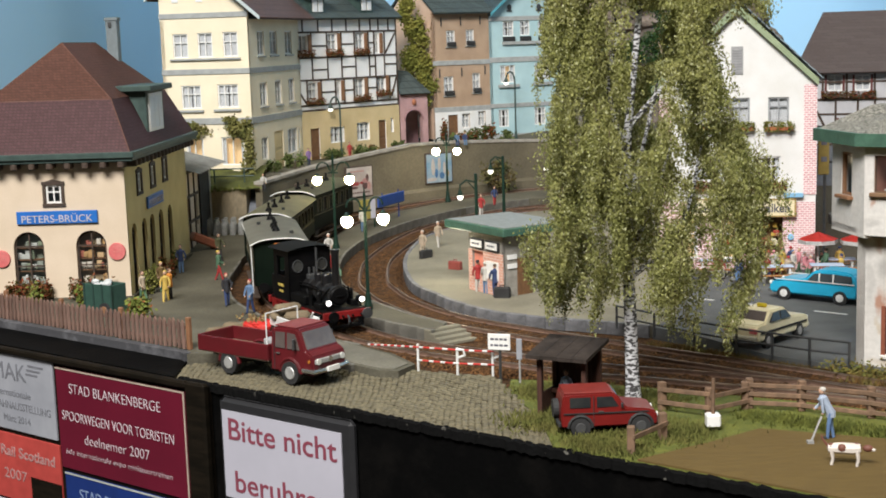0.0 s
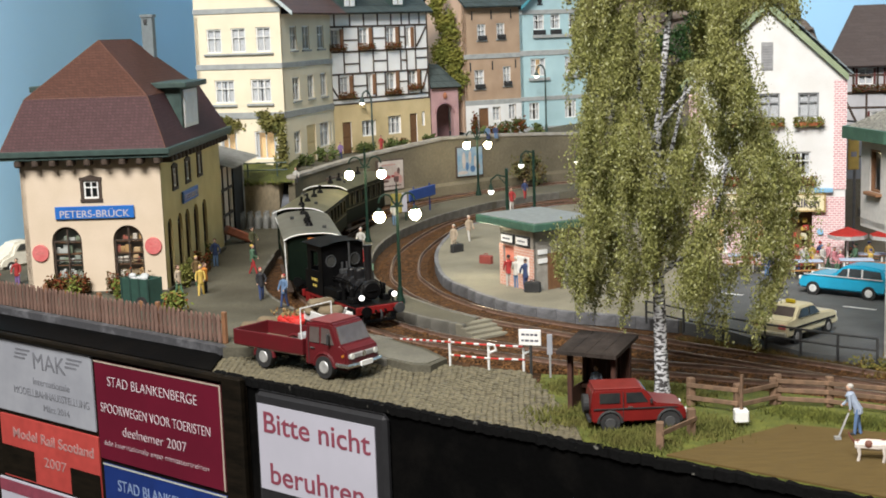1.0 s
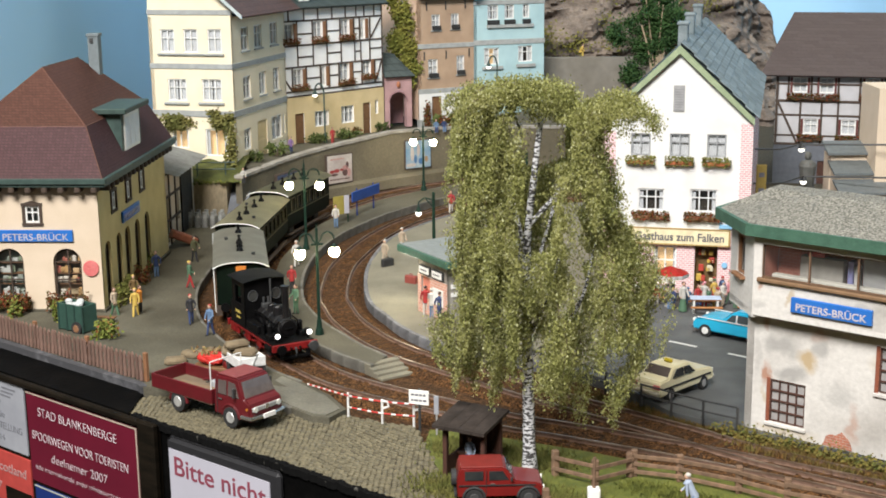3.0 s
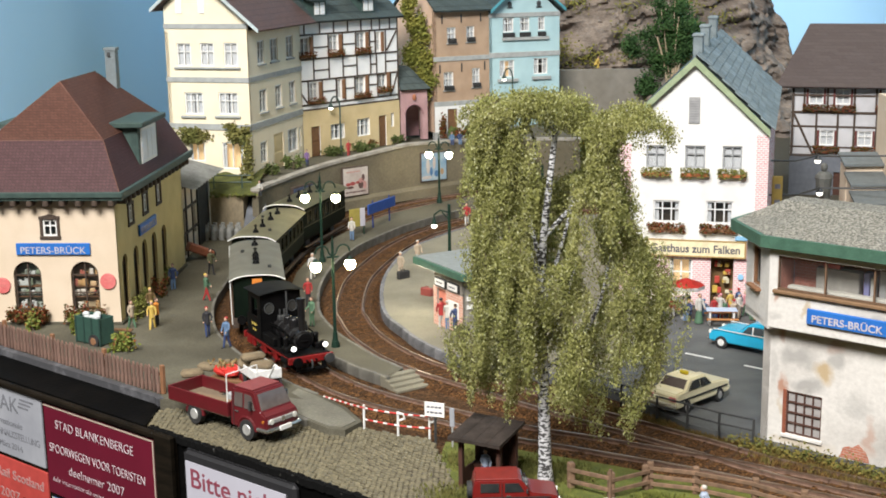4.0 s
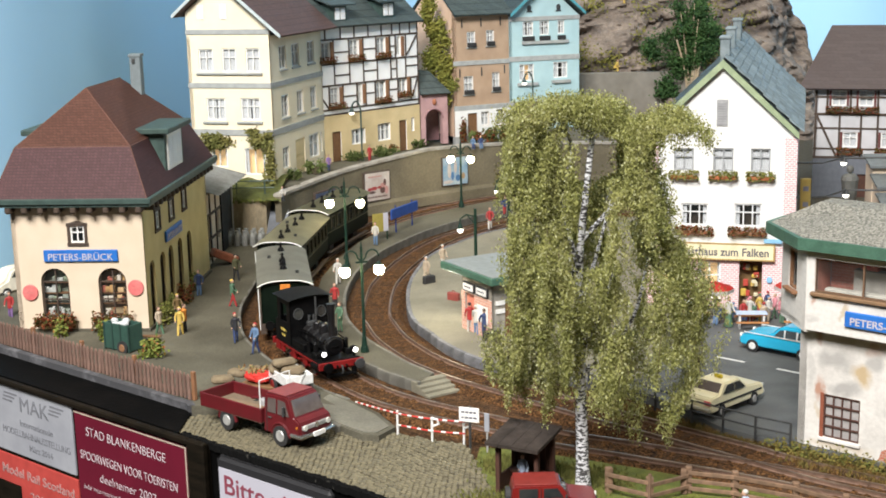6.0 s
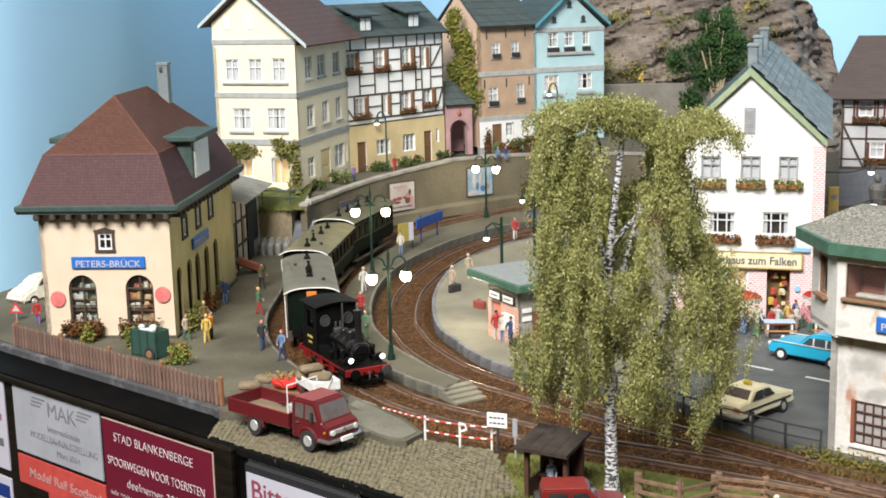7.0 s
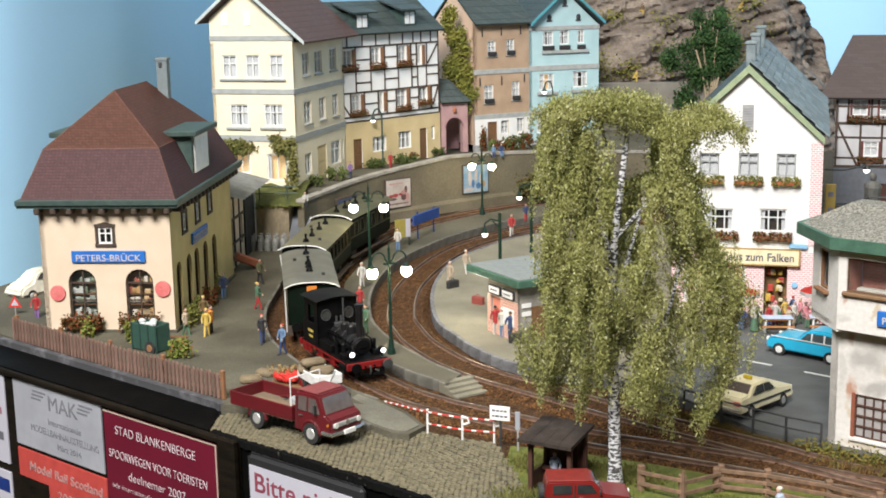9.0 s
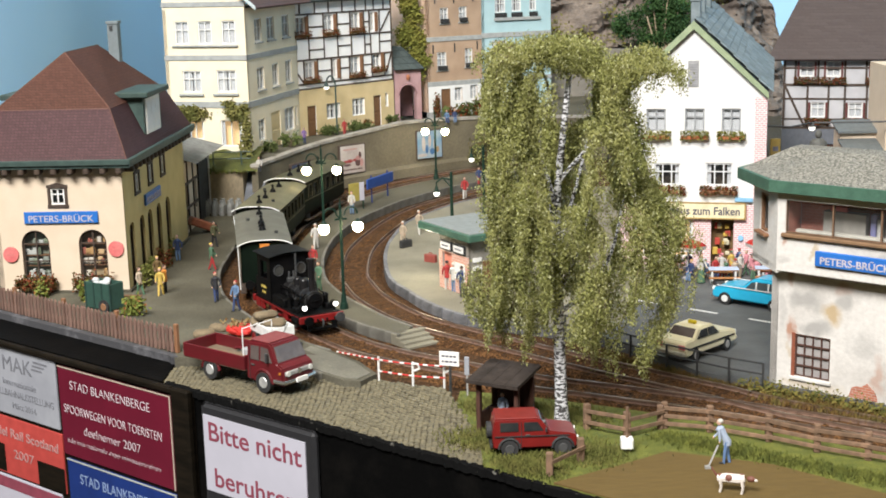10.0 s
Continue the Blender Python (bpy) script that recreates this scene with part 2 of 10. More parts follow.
M["chrome"] = mat("chrome", (0.62, 0.62, 0.6), (0.5, 0.5, 0.48), 100, 0.22, metal=0.9, bump=0.0)
M["grey_plastic"] = mat("grey_bumper", (0.34, 0.33, 0.32), (0.26, 0.26, 0.25), 150, 0.55)
M["tyre"] = mat("black_rubber", (0.018, 0.018, 0.018), (0.03, 0.03, 0.03), 200, 0.75)
M["hub"] = mat("pale_wheel_hub", (0.52, 0.52, 0.50), (0.40, 0.40, 0.39), 200, 0.4, metal=0.4)
M["headlight"] = mat("clear_headlight", (0.75, 0.74, 0.68), (0.6, 0.6, 0.55), 200, 0.15, bump=0.0)
M["black"] = mat("black_loco_paint", (0.0022, 0.0022, 0.0026), (0.005, 0.0048, 0.0048), 120, 0.5, bump=0.06, spec=0.1)
M["boiler_black"] = mat("oiled_boiler_black", (0.007, 0.007, 0.008), (0.013, 0.012, 0.012), 120, 0.33, bump=0.05, spec=0.35)
M["black_cab"] = mat("worn_black_cab_roof", (0.02, 0.02, 0.02), (0.013, 0.013, 0.013), 120, 0.65, spec=0.2)
M["loco_red"] = mat("signal_red_paint", (0.2, 0.009, 0.009), (0.14, 0.007, 0.007), 150, 0.5, spec=0.3)
M["coach_green"] = mat("dark_green_coach", (0.003, 0.0065, 0.004), (0.0045, 0.009, 0.0055), 120, 0.5, bump=0.05, spec=0.08)
M["coach_roof"] = mat("grey_coach_roof", (0.27, 0.265, 0.215), (0.21, 0.205, 0.165), 60, 0.42, bump=0.08, fine=0.05)
M["white_edge"] = mat("white_roof_edge", (0.72, 0.72, 0.70), (0.62, 0.62, 0.60), 200, 0.5)
M["coach_glass"] = mat("dark_coach_glass", (0.006, 0.007, 0.006), (0.012, 0.012, 0.01), 60, 0.25, bump=0.0, spec=0.2)
M["lamp_green"] = mat("dark_green_iron", (0.009, 0.03, 0.02), (0.006, 0.022, 0.014), 300, 0.5, spec=0.25)
M["lamp_globe"] = glow("lit_lamp_globe", (1.0, 0.84, 0.45), 60.0)
M["lamp_small"] = glow("lit_small_lamp", (1.0, 0.96, 0.85), 3.0)
M["loco_lamp"] = glow("lit_loco_lamp", (1.0, 0.98, 0.95), 2.6)
M["window_warm"] = glow("warm_lit_room", (0.95, 0.66, 0.34), 0.5)
M["iron"] = mat("dark_iron", (0.03, 0.032, 0.033), (0.05, 0.05, 0.05), 300, 0.5)


def stains(name, base, spots):
    """A copy of a plaster with soft, ragged stains: (x, z, half width, half height, colour, strength), in centimetres."""
    m = base.copy()
    m.name = name
    nt = m.node_tree
    N = nt.nodes.new
    hsv = [n for n in nt.nodes if n.bl_idname == "ShaderNodeHueSaturation"][0]
    out = hsv.outputs[0]
    tc, nz, mixv = N("ShaderNodeTexCoord"), N("ShaderNodeTexNoise"), N("ShaderNodeVectorMath")
    nz.inputs["Scale"].default_value, nz.inputs["Detail"].default_value = 130, 5
    nt.links.new(tc.outputs["Object"], nz.inputs["Vector"])
    mixv.operation = "MULTIPLY_ADD"      # ragged outlines
    mixv.inputs[1].default_value = (0.011, 0.0, 0.011)
    nt.links.new(nz.outputs["Color"], mixv.inputs[0])
    nt.links.new(tc.outputs["Object"], mixv.inputs[2])
    for x, z, rx, rz, col, k in spots:
        mp, ln, mr, mx = N("ShaderNodeMapping"), N("ShaderNodeVectorMath"), N("ShaderNodeMapRange"), N("ShaderNodeMix")
        mp.vector_type = "TEXTURE"
        mp.inputs["Location"].default_value = (x * S + 0.0055, 0, z * S + 0.0055)
        mp.inputs["Scale"].default_value = (rx * S, 10.0, rz * S)
        nt.links.new(mixv.outputs[0], mp.inputs[0])
        ln.operation = "LENGTH"
        nt.links.new(mp.outputs[0], ln.inputs[0])
        mr.inputs[1].default_value, mr.inputs[2].default_value, mr.inputs[3].default_value, mr.inputs[4].default_value = 0.45, 1.15, k, 0.0
        nt.links.new(ln.outputs["Value"], mr.inputs[0])
        mx.data_type = "RGBA"
        nt.links.new(mr.outputs[0], mx.inputs[0])
        nt.links.new(out, mx.inputs[6])
        mx.inputs[7].default_value = (*col, 1)
        out = mx.outputs[2]
    nt.links.new(out, nt.nodes["Principled BSDF"].inputs["Base Color"])
    return m


TAN, RST, GRY = (0.42, 0.31, 0.17), (0.36, 0.17, 0.1), (0.3, 0.29, 0.275)
M["stained_lower"] = stains("stained_lower_plaster", M["stained"], ((2.9, 3.75, 0.55, 0.6, TAN, 0.9), (1.7, 4.2, 0.9, 0.55, GRY, 0.75), (2.2, 2.95, 0.9, 0.4, GRY, 0.8), (3.6, 4.3, 0.5, 0.5, GRY, 0.7), (0.5, 3.6, 0.3, 1.2, GRY, 0.4), (1.0, 2.75, 0.26, 0.65, RST, 0.85), (1.0, 1.6, 0.16, 0.5, TAN, 0.5), (0.9, 5.2, 0.2, 0.35, RST, 0.6), (3.4, 5.0, 0.5, 0.35, RST, 0.4), (4.6, 2.4, 0.9, 0.7, GRY, 0.45), (5.2, 1.2, 0.3, 0.9, RST, 0.5), (2.0, 0.25, 1.6, 0.3, TAN, 0.5), (6.6, 4.0, 0.8, 0.8, TAN, 0.4)))
M["stained_upper"] = stains("stained_upper_plaster", M["stained"], ((0.35, 1.2, 0.16, 0.3, RST, 0.65), (1.75, 0.85, 0.12, 0.4, TAN, 0.6), (0.3, 0.3, 0.4, 0.25, GRY, 0.4), (5.2, 0.9, 0.5, 0.3, GRY, 0.4), (8.0, 0.8, 0.3, 0.5, RST, 0.4)))
M["corrugated"] = mat("grey_corrugated_sheet", (0.36, 0.36, 0.34), (0.27, 0.27, 0.25), 90, 0.6)
M["sack"] = mat("jute_sack", (0.2, 0.155, 0.095), (0.14, 0.105, 0.065), 200, 0.9, bump=0.4)
M["paper"] = mat("white_paper", (0.43, 0.42, 0.48), (0.39, 0.385, 0.44), 20, 0.6, bump=0.0, fine=0.02)
M["maroon"] = mat("maroon_plate", (0.115, 0.006, 0.02), (0.095, 0.005, 0.017), 30, 0.45, bump=0.0, fine=0.03)
M["plate_grey"] = mat("silver_grey_plate", (0.32, 0.33, 0.36), (0.26, 0.27, 0.3), 30, 0.5, bump=0.0, fine=0.05)
M["plate_red"] = mat("red_plate", (0.43, 0.06, 0.05), (0.37, 0.05, 0.042), 30, 0.5, bump=0.0)
M["plate_blue"] = mat("blue_plate", (0.008, 0.028, 0.15), (0.007, 0.023, 0.125), 30, 0.5, bump=0.0)
M["ink_red"] = mat("red_ink", (0.22, 0.045, 0.07), (0.18, 0.038, 0.06), 200, 0.7, bump=0.0)
M["ink_dark"] = mat("dark_ink", (0.08, 0.08, 0.10), (0.11, 0.11, 0.13), 200, 0.7, bump=0.0)
M["ink_white"] = mat("white_ink", (0.55, 0.5, 0.52), (0.46, 0.42, 0.44), 200, 0.6, bump=0.0)
M["hall_wall"] = mat("hall_wall_paint", (0.13, 0.12, 0.1), (0.11, 0.1, 0.085), 0.8, 0.9, bump=0.0)
M["hall_floor"] = mat("hall_floor_lino", (0.22, 0.21, 0.20), (0.17, 0.16, 0.15), 2, 0.6, bump=0.0)


def plain(name, col, rough=0.6):
    if name not in M:
        M[name] = mat(name, col, tuple(c * 0.82 for c in col), 250, rough, bump=0.05, fine=0.06)
    return M[name]

# ---- building helpers (centimetres) ----
def rise(y):
    """The ground climbs gently behind the platforms."""
    return 0.0 if y < 85 else 0.9 * ((y - 85) / 30.0) ** 1.4


def thing(name, x, y, z=0.0, rz=0.0, label="", category="", group="", kind=""):
    ob = new(name)
    ob.empty_display_size = 0.005
    ob.matrix_basis = pose(x * S, y * S, z * S, 0, 0, rz)
    return tagged(ob, label, category, group, kind)


def mesh_of(name, bm, mats, smooth=False):
    bmesh.ops.recalc_face_normals(bm, faces=bm.faces)
    bmesh.ops.scale(bm, vec=(S, S, S), verts=bm.verts)
    me = bpy.data.meshes.new(name)
    bm.to_mesh(me)
    bm.free()
    for m in (mats if isinstance(mats, (list, tuple)) else [mats]):
        me.materials.append(m)
    if smooth:
        me.shade_smooth()
        me.set_sharp_from_angle(angle=radians(38))
    return me


def part(name, bm, material, parent=None, label="", at=(0, 0, 0), rot=(0, 0, 0), smooth=False):
    ob = new(name, mesh_of(name, bm, material, smooth))
    ob.parent = parent
    ob.matrix_basis = pose(at[0] * S, at[1] * S, at[2] * S, *rot)
    return tagged(ob, label)


def piece(name, me, parent, m):
    ob = new(name, me)
    ob.parent = parent
    ob.matrix_basis = m
    return ob


def B():
    return bmesh.new()


def verts_faces(bm, vs, fs, mi=0):
    v = [bm.verts.new(p) for p in vs]
    for f in fs:
        bm.faces.new([v[i] for i in f]).material_index = mi
    return v


def box(bm, x0, y0, z0, x1, y1, z1, bv=0.0, mi=0):
    x0, x1, y0, y1, z0, z1 = min(x0, x1), max(x0, x1), min(y0, y1), max(y0, y1), min(z0, z1), max(z0, z1)
    if bv <= 0:
        verts_faces(bm, [(x, y, z) for x in (x0, x1) for y in (y0, y1) for z in (z0, z1)],
                    [(0, 1, 3, 2), (4, 6, 7, 5), (0, 4, 5, 1), (2, 3, 7, 6), (0, 2, 6, 4), (1, 5, 7, 3)], mi)
        return bm
    t = bmesh.new()
    box(t, x0, y0, z0, x1, y1, z1)
    bmesh.ops.bevel(t, geom=t.edges[:], offset=bv, segments=1, affect="EDGES")
    merge(bm, t, mi)
    return bm


def merge(bm, t, mi=0, m=None):
    if m is not None:
        bmesh.ops.transform(t, matrix=m, verts=t.verts)
    idx = {}
    for v in t.verts:
        idx[v] = bm.verts.new(v.co)
    for f in t.faces:
        try:
            nf = bm.faces.new([idx[v] for v in f.verts])
            nf.material_index = mi if mi else f.material_index
        except ValueError:
            pass
    t.free()


def cyl(bm, p, q, r, r2=None, n=10, mi=0, caps=True):
    p, q = Vector(p), Vector(q)
    r2 = r if r2 is None else r2
    d = (q - p).normalized()
    a = d.orthogonal().normalized()
    b = d.cross(a)
    ring = [[bm.verts.new(c + (a * math.cos(2 * math.pi * i / n) + b * math.sin(2 * math.pi * i / n)) * rr) for i in range(n)] for c, rr in ((p, r), (q, r2))]
    for i in range(n):
        bm.faces.new((ring[0][i], ring[0][(i + 1) % n], ring[1][(i + 1) % n], ring[1][i])).material_index = mi
    if caps:
        for rg in ring:
            bm.faces.new(rg).material_index = mi
    return bm


def tube(bm, pts, r, n=6, mi=0):
    pts = [Vector(p) for p in pts]
    rad = r if isinstance(r, (list, tuple)) else [r] * len(pts)
    rings, a = [], None
    for i, p in enumerate(pts):
        d = (pts[min(i + 1, len(pts) - 1)] - pts[max(i - 1, 0)]).normalized()
        a = d.orthogonal().normalized() if a is None else (a - d * a.dot(d)).normalized()
        b = d.cross(a)
        rings.append([bm.verts.new(p + (a * math.cos(2 * math.pi * k / n) + b * math.sin(2 * math.pi * k / n)) * rad[i]) for k in range(n)])
    for u, w in zip(rings, rings[1:]):
        for k in range(n):
            bm.faces.new((u[k], u[(k + 1) % n], w[(k + 1) % n], w[k])).material_index = mi
    bm.faces.new(rings[0]).material_index = mi
    bm.faces.new(rings[-1]).material_index = mi
    return bm


def ball(bm, c, r, n=10, mi=0, jit=0.0):
    rx, ry, rz = r if isinstance(r, (list, tuple)) else (r, r, r)
    t = bmesh.new()
    bmesh.ops.create_uvsphere(t, u_segments=n, v_segments=max(5, n // 2 + 1), radius=1.0)
    for v in t.verts:
        k = 1 + (random.uniform(-jit, jit) if jit else 0)
        v.co = Vector((v.co.x * rx * k + c[0], v.co.y * ry * k + c[1], v.co.z * rz * k + c[2]))
    merge(bm, t, mi)
    return bm


def prism(bm, pts, z0, z1, mi=0):
    """A flat outline pulled up from z0 to z1 (numbers, or functions of x and y)."""
    f0 = z0 if callable(z0) else (lambda x, y: z0)
    f1 = z1 if callable(z1) else (lambda x, y: z1)
    lo = [bm.verts.new((x, y, f0(x, y))) for x, y in pts]
    hi = [bm.verts.new((x, y, f1(x, y))) for x, y in pts]
    n = len(pts)
    for i in range(n):
        bm.faces.new((lo[i], lo[(i + 1) % n], hi[(i + 1) % n], hi[i])).material_index = mi
    bm.faces.new(lo).material_index = mi
    bm.faces.new(hi).material_index = mi
    return bm


def sweep(bm, path, profile, mi=0, closed=True):
    """Pulls a profile of (side, height) along a path of (x, y, z)."""
    pts = [Vector(p) for p in path]
    rings = []
    for i, p in enumerate(pts):
        d = pts[min(i + 1, len(pts) - 1)] - pts[max(i - 1, 0)]
        d.z = 0
        d.normalize()
        s = Vector((d.y, -d.x, 0))
        rings.append([bm.verts.new(p + s * a + Vector((0, 0, h))) for a, h in profile])
    m = len(profile)
    for u, w in zip(rings, rings[1:]):
        for k in range(m if closed else m - 1):
            bm.faces.new((u[k], u[(k + 1) % m], w[(k + 1) % m], w[k])).material_index = mi
    if closed:
        bm.faces.new(rings[0]).material_index = mi
        bm.faces.new(rings[-1]).material_index = mi
    return bm


def spline(pts, step=1.0):
    """Even points along a smooth curve through pts (any dimension)."""
    P = [Vector(p) for p in pts]
    P = [P[0] * 2 - P[1]] + P + [P[-1] * 2 - P[-2]]
    out = []
    for i in range(1, len(P) - 2):
        n = max(2, int((P[i + 1] - P[i]).length / step * 4))
        for k in range(n):
            t = k / n
            out.append(0.5 * ((2 * P[i]) + (P[i + 1] - P[i - 1]) * t + (2 * P[i - 1] - 5 * P[i] + 4 * P[i + 1] - P[i + 2]) * t * t + (3 * P[i] - P[i - 1] - 3 * P[i + 1] + P[i + 2]) * t ** 3))
    out.append(P[-2])
    res, acc = [out[0]], 0.0
    for a, b in zip(out, out[1:]):
        acc += (b - a).length
        if acc >= step:
            res.append(b)
            acc = 0.0
    if (res[-1] - out[-1]).length > step * 0.3:
        res.append(out[-1])
    return res


def wall_bm(w, h, holes, thick=0.25, gable=None):
    """A wall slab, outside at y = 0 facing -y, x from 0 to w, with openings (x0, z0, x1, z1) cut through it and, where given, a gable (x, z) on top."""
    bm = B()
    xs = sorted({0, w, *[v for o in holes for v in (o[0], o[2])]})
    zs = sorted({0, h, *[v for o in holes for v in (o[1], o[3])]})
    inside = lambda x, z: any(o[0] < x < o[2] and o[1] < z < o[3] for o in holes)
    solid = {(i, k): not inside((xs[i] + xs[i + 1]) / 2, (zs[k] + zs[k + 1]) / 2) for i in range(len(xs) - 1) for k in range(len(zs) - 1)}
    grid = {}

    def v(i, k, y):
        if (i, k, y) not in grid:
            grid[i, k, y] = bm.verts.new((xs[i], y, zs[k]))
        return grid[i, k, y]
    for (i, k), s in solid.items():
        if not s:
            continue
        for y in (0, thick):
            bm.faces.new((v(i, k, y), v(i + 1, k, y), v(i + 1, k + 1, y), v(i, k + 1, y)))
        for di, dk, a, b in ((-1, 0, (i, k), (i, k + 1)), (1, 0, (i + 1, k), (i + 1, k + 1)), (0, -1, (i, k), (i + 1, k)), (0, 1, (i, k + 1), (i + 1, k + 1))):
            if not solid.get((i + di, k + dk), False):
                bm.faces.new((v(*a, 0), v(*b, 0), v(*b, thick), v(*a, thick)))
    if gable:
        gx, gz = gable
        verts_faces(bm, [(0, 0, h), (w, 0, h), (gx, 0, gz), (0, thick, h), (w, thick, h), (gx, thick, gz)], [(0, 1, 2), (5, 4, 3), (0, 2, 5, 3), (1, 4, 5, 2), (0, 3, 4, 1)])
    return bm


def window(parent, x, z, w, h, cols=2, rows=2, frame=None, sill=None, curtain=0.94, fr=0.1, deep=0.08, rot=(0, 0, 0), at=None, warm=False, name="window"):
    """A window in an opening of a wall that faces -y: frame with bars, pane, curtains and sill."""
    y0, y1 = deep, deep + 0.12
    bm = wall_bm(w, h, [(fr, fr, w - fr, h - fr)], 0.12)
    bmesh.ops.translate(bm, vec=(0, y0, 0), verts=bm.verts)
    ob = part(name, bm, frame or M["white_frame"], parent, at=at or (x, 0, z), rot=rot)
    for i in range(1, cols):
        g = B()
        box(g, w * i / cols - fr * 0.4, y0 + 0.01, fr, w * i / cols + fr * 0.4, y1 - 0.01, h - fr)
        part("glazing_bar", g, frame or M["white_frame"], ob)
    for k in range(1, rows):
        zz = h * (k / rows if rows > 2 else 0.62)
        g = B()
        box(g, fr, y0 + 0.02, zz - fr * 0.35, w - fr, y1 - 0.02, zz + fr * 0.35)
        part("glazing_bar", g, frame or M["white_frame"], ob)
    p = B()
    box(p, fr * 0.5, y1 - 0.05, fr * 0.5, w - fr * 0.5, y1 - 0.02, h - fr * 0.5)
    part("pane", p, M["glass"], ob)
    if curtain:
        c = B()
        n = 8
        for a, b in ((0.02, 0.5 * curtain), (1 - 0.5 * curtain, 0.98)):
            pts = [(w * (a + (b - a) * i / n), y1 + 0.04 + 0.03 * (i % 2)) for i in range(n + 1)]
            vs = [(px, py, zz) for px, py in pts for zz in (0.02, h - 0.02)]
            verts_faces(c, vs, [(2 * i, 2 * i + 2, 2 * i + 3, 2 * i + 1) for i in range(n)])
        part("curtain", c, M["curtain"], ob, "white net curtain")
    if warm:
        c = B()
        box(c, 0, y1 + 0.5, 0, w, y1 + 0.55, h)
        part("lit_room", c, M["window_warm"], ob, "warm light of the room")
    if sill:
        s = B()
        box(s, -0.12, -0.14, -0.16, w + 0.12, y0, -0.02, 0.03)
        part("sill", s, sill, ob)
    return ob


def flower_box(parent, x, z, w, y=-0.3, planter=None, leaf=None, name="flower_box"):
    """A planter under a window, with a hanging mass of small leaves and blossoms."""
    b = B()
    box(b, x, y - 0.02, z, x + w, y + 0.24, z + 0.22, 0.03)
    ob = part(name, b, planter or M["brown_door"], parent)
    f = B()
    leaves(f, [(x + w * random.uniform(-0.04, 1.04), y + 0.04 + random.gauss(0, 0.15), z + 0.2 + random.uniform(-0.26, 0.34)) for _ in range(int(190 * w))], 0.09)
    part("planting", f, leaf or M["foliage_rust"], ob)
    return ob


def leaves(bm, places, size, mi=0):
    """Small folded leaves, turned every way."""
    for p in places:
        a = Vector((random.gauss(0, 1), random.gauss(0, 1), random.gauss(0, 1))).normalized()
        b = a.orthogonal().normalized()
        s = size * random.uniform(0.6, 1.3)
        c = Vector(p)
        v = [bm.verts.new(c + q) for q in (-a * s, b * s * 0.6, a * s, -b * s * 0.6)]
        bm.faces.new(v).material_index = mi


def bush(name, x, y, z, r, label, mats=None, n=260, size=0.13, group="", category="bush"):
    """A bush: a short twiggy stem and many small leaves in uneven clumps."""
    t = thing(name, x, y, z, 0, label, category, group)
    s = B()
    for k in range(5):
        a = random.uniform(0, 6.28)
        tube(s, [(0, 0, 0), (r[0] * 0.3 * math.cos(a), r[1] * 0.3 * math.sin(a), r[2] * 0.5), (r[0] * 0.6 * math.cos(a), r[1] * 0.6 * math.sin(a), r[2] * 1.2)], [0.06, 0.05, 0.02], 5)
    part("stem", s, M["bark_dark"], t)
    f = B()
    cl = [(random.uniform(-0.7, 0.7) * r[0], random.uniform(-0.7, 0.7) * r[1], random.uniform(0.3, 1.7) * r[2]) for _ in range(9)]
    pts = []
    for _ in range(n):
        c = random.choice(cl)
        pts.append(tuple(c[i] + random.gauss(0, 0.26) * r[i] for i in range(3)))
    leaves(f, [(a, b, max(0.03, c)) for a, b, c in pts], size)
    part("leaves", f, mats or M["foliage"], t)
    return t


def text_on(parent, txt, x, z, size, material, y=-0.03, align="CENTER", name="lettering", width=None, ext=0.012, shear=0.0, bold=0.0):
    """Raised letters on a board that faces -y."""
    cu = bpy.data.curves.new(name, "FONT")
    cu.body, cu.size, cu.align_x, cu.align_y, cu.extrude, cu.shear, cu.offset = txt, size * S, align, "CENTER", ext * S, shear, bold * S
    tmp = bpy.data.objects.new(name, cu)
    scene.collection.objects.link(tmp)
    dg = bpy.context.evaluated_depsgraph_get()
    me = bpy.data.meshes.new_from_object(tmp.evaluated_get(dg))
    bpy.data.objects.remove(tmp)
    me.materials.clear()
    me.materials.append(material)
    ys = [v.co.y for v in me.vertices]
    mid = (max(ys) + min(ys)) / 2
    for v in me.vertices:
        v.co.y -= mid
    ob = new(name, me)
    ob.parent = parent
    k = 1.0
    if width:
        xs = [v.co.x for v in me.vertices]
        k = width * S / max(1e-6, max(xs) - min(xs))
    ob.matrix_basis = pose(x * S, y * S, z * S, 90, 0, 0) @ Matrix.Diagonal((k, 1, 1, 1))
    return ob


def bars(parent, x, z, w, h, material, y=-0.03, name="lettering"):
    """Writing that cannot be read: plain bars of its size."""
    b = B()
    cx = x
    while cx < x + w - 0.02:
        ww = min(random.uniform(0.5, 1.2) * h * 2.2, x + w - cx)
        box(b, cx, y - 0.008, z, cx + ww, y, z + h)
        cx += ww + h * 0.5
    return part(name, b, material, parent)

# ---- the hall round the layout ----
def slab(name, pts, z0, z1, material, kind="structure", label="", cat=""):
    b = B()
    prism(b, pts, z0, z1)
    ob = part(name, b, material)
    return tagged(ob, label, cat, "", kind)


b = B()
box(b, -260, -230, -112, 260, 300, -105)
tagged(part("hall_floor", b, M["hall_floor"]), kind="structure")
b = B()
box(b, -260, -230, 225, 260, 300, 235)
tagged(part("hall_ceiling", b, M["hall_wall"]), kind="structure")
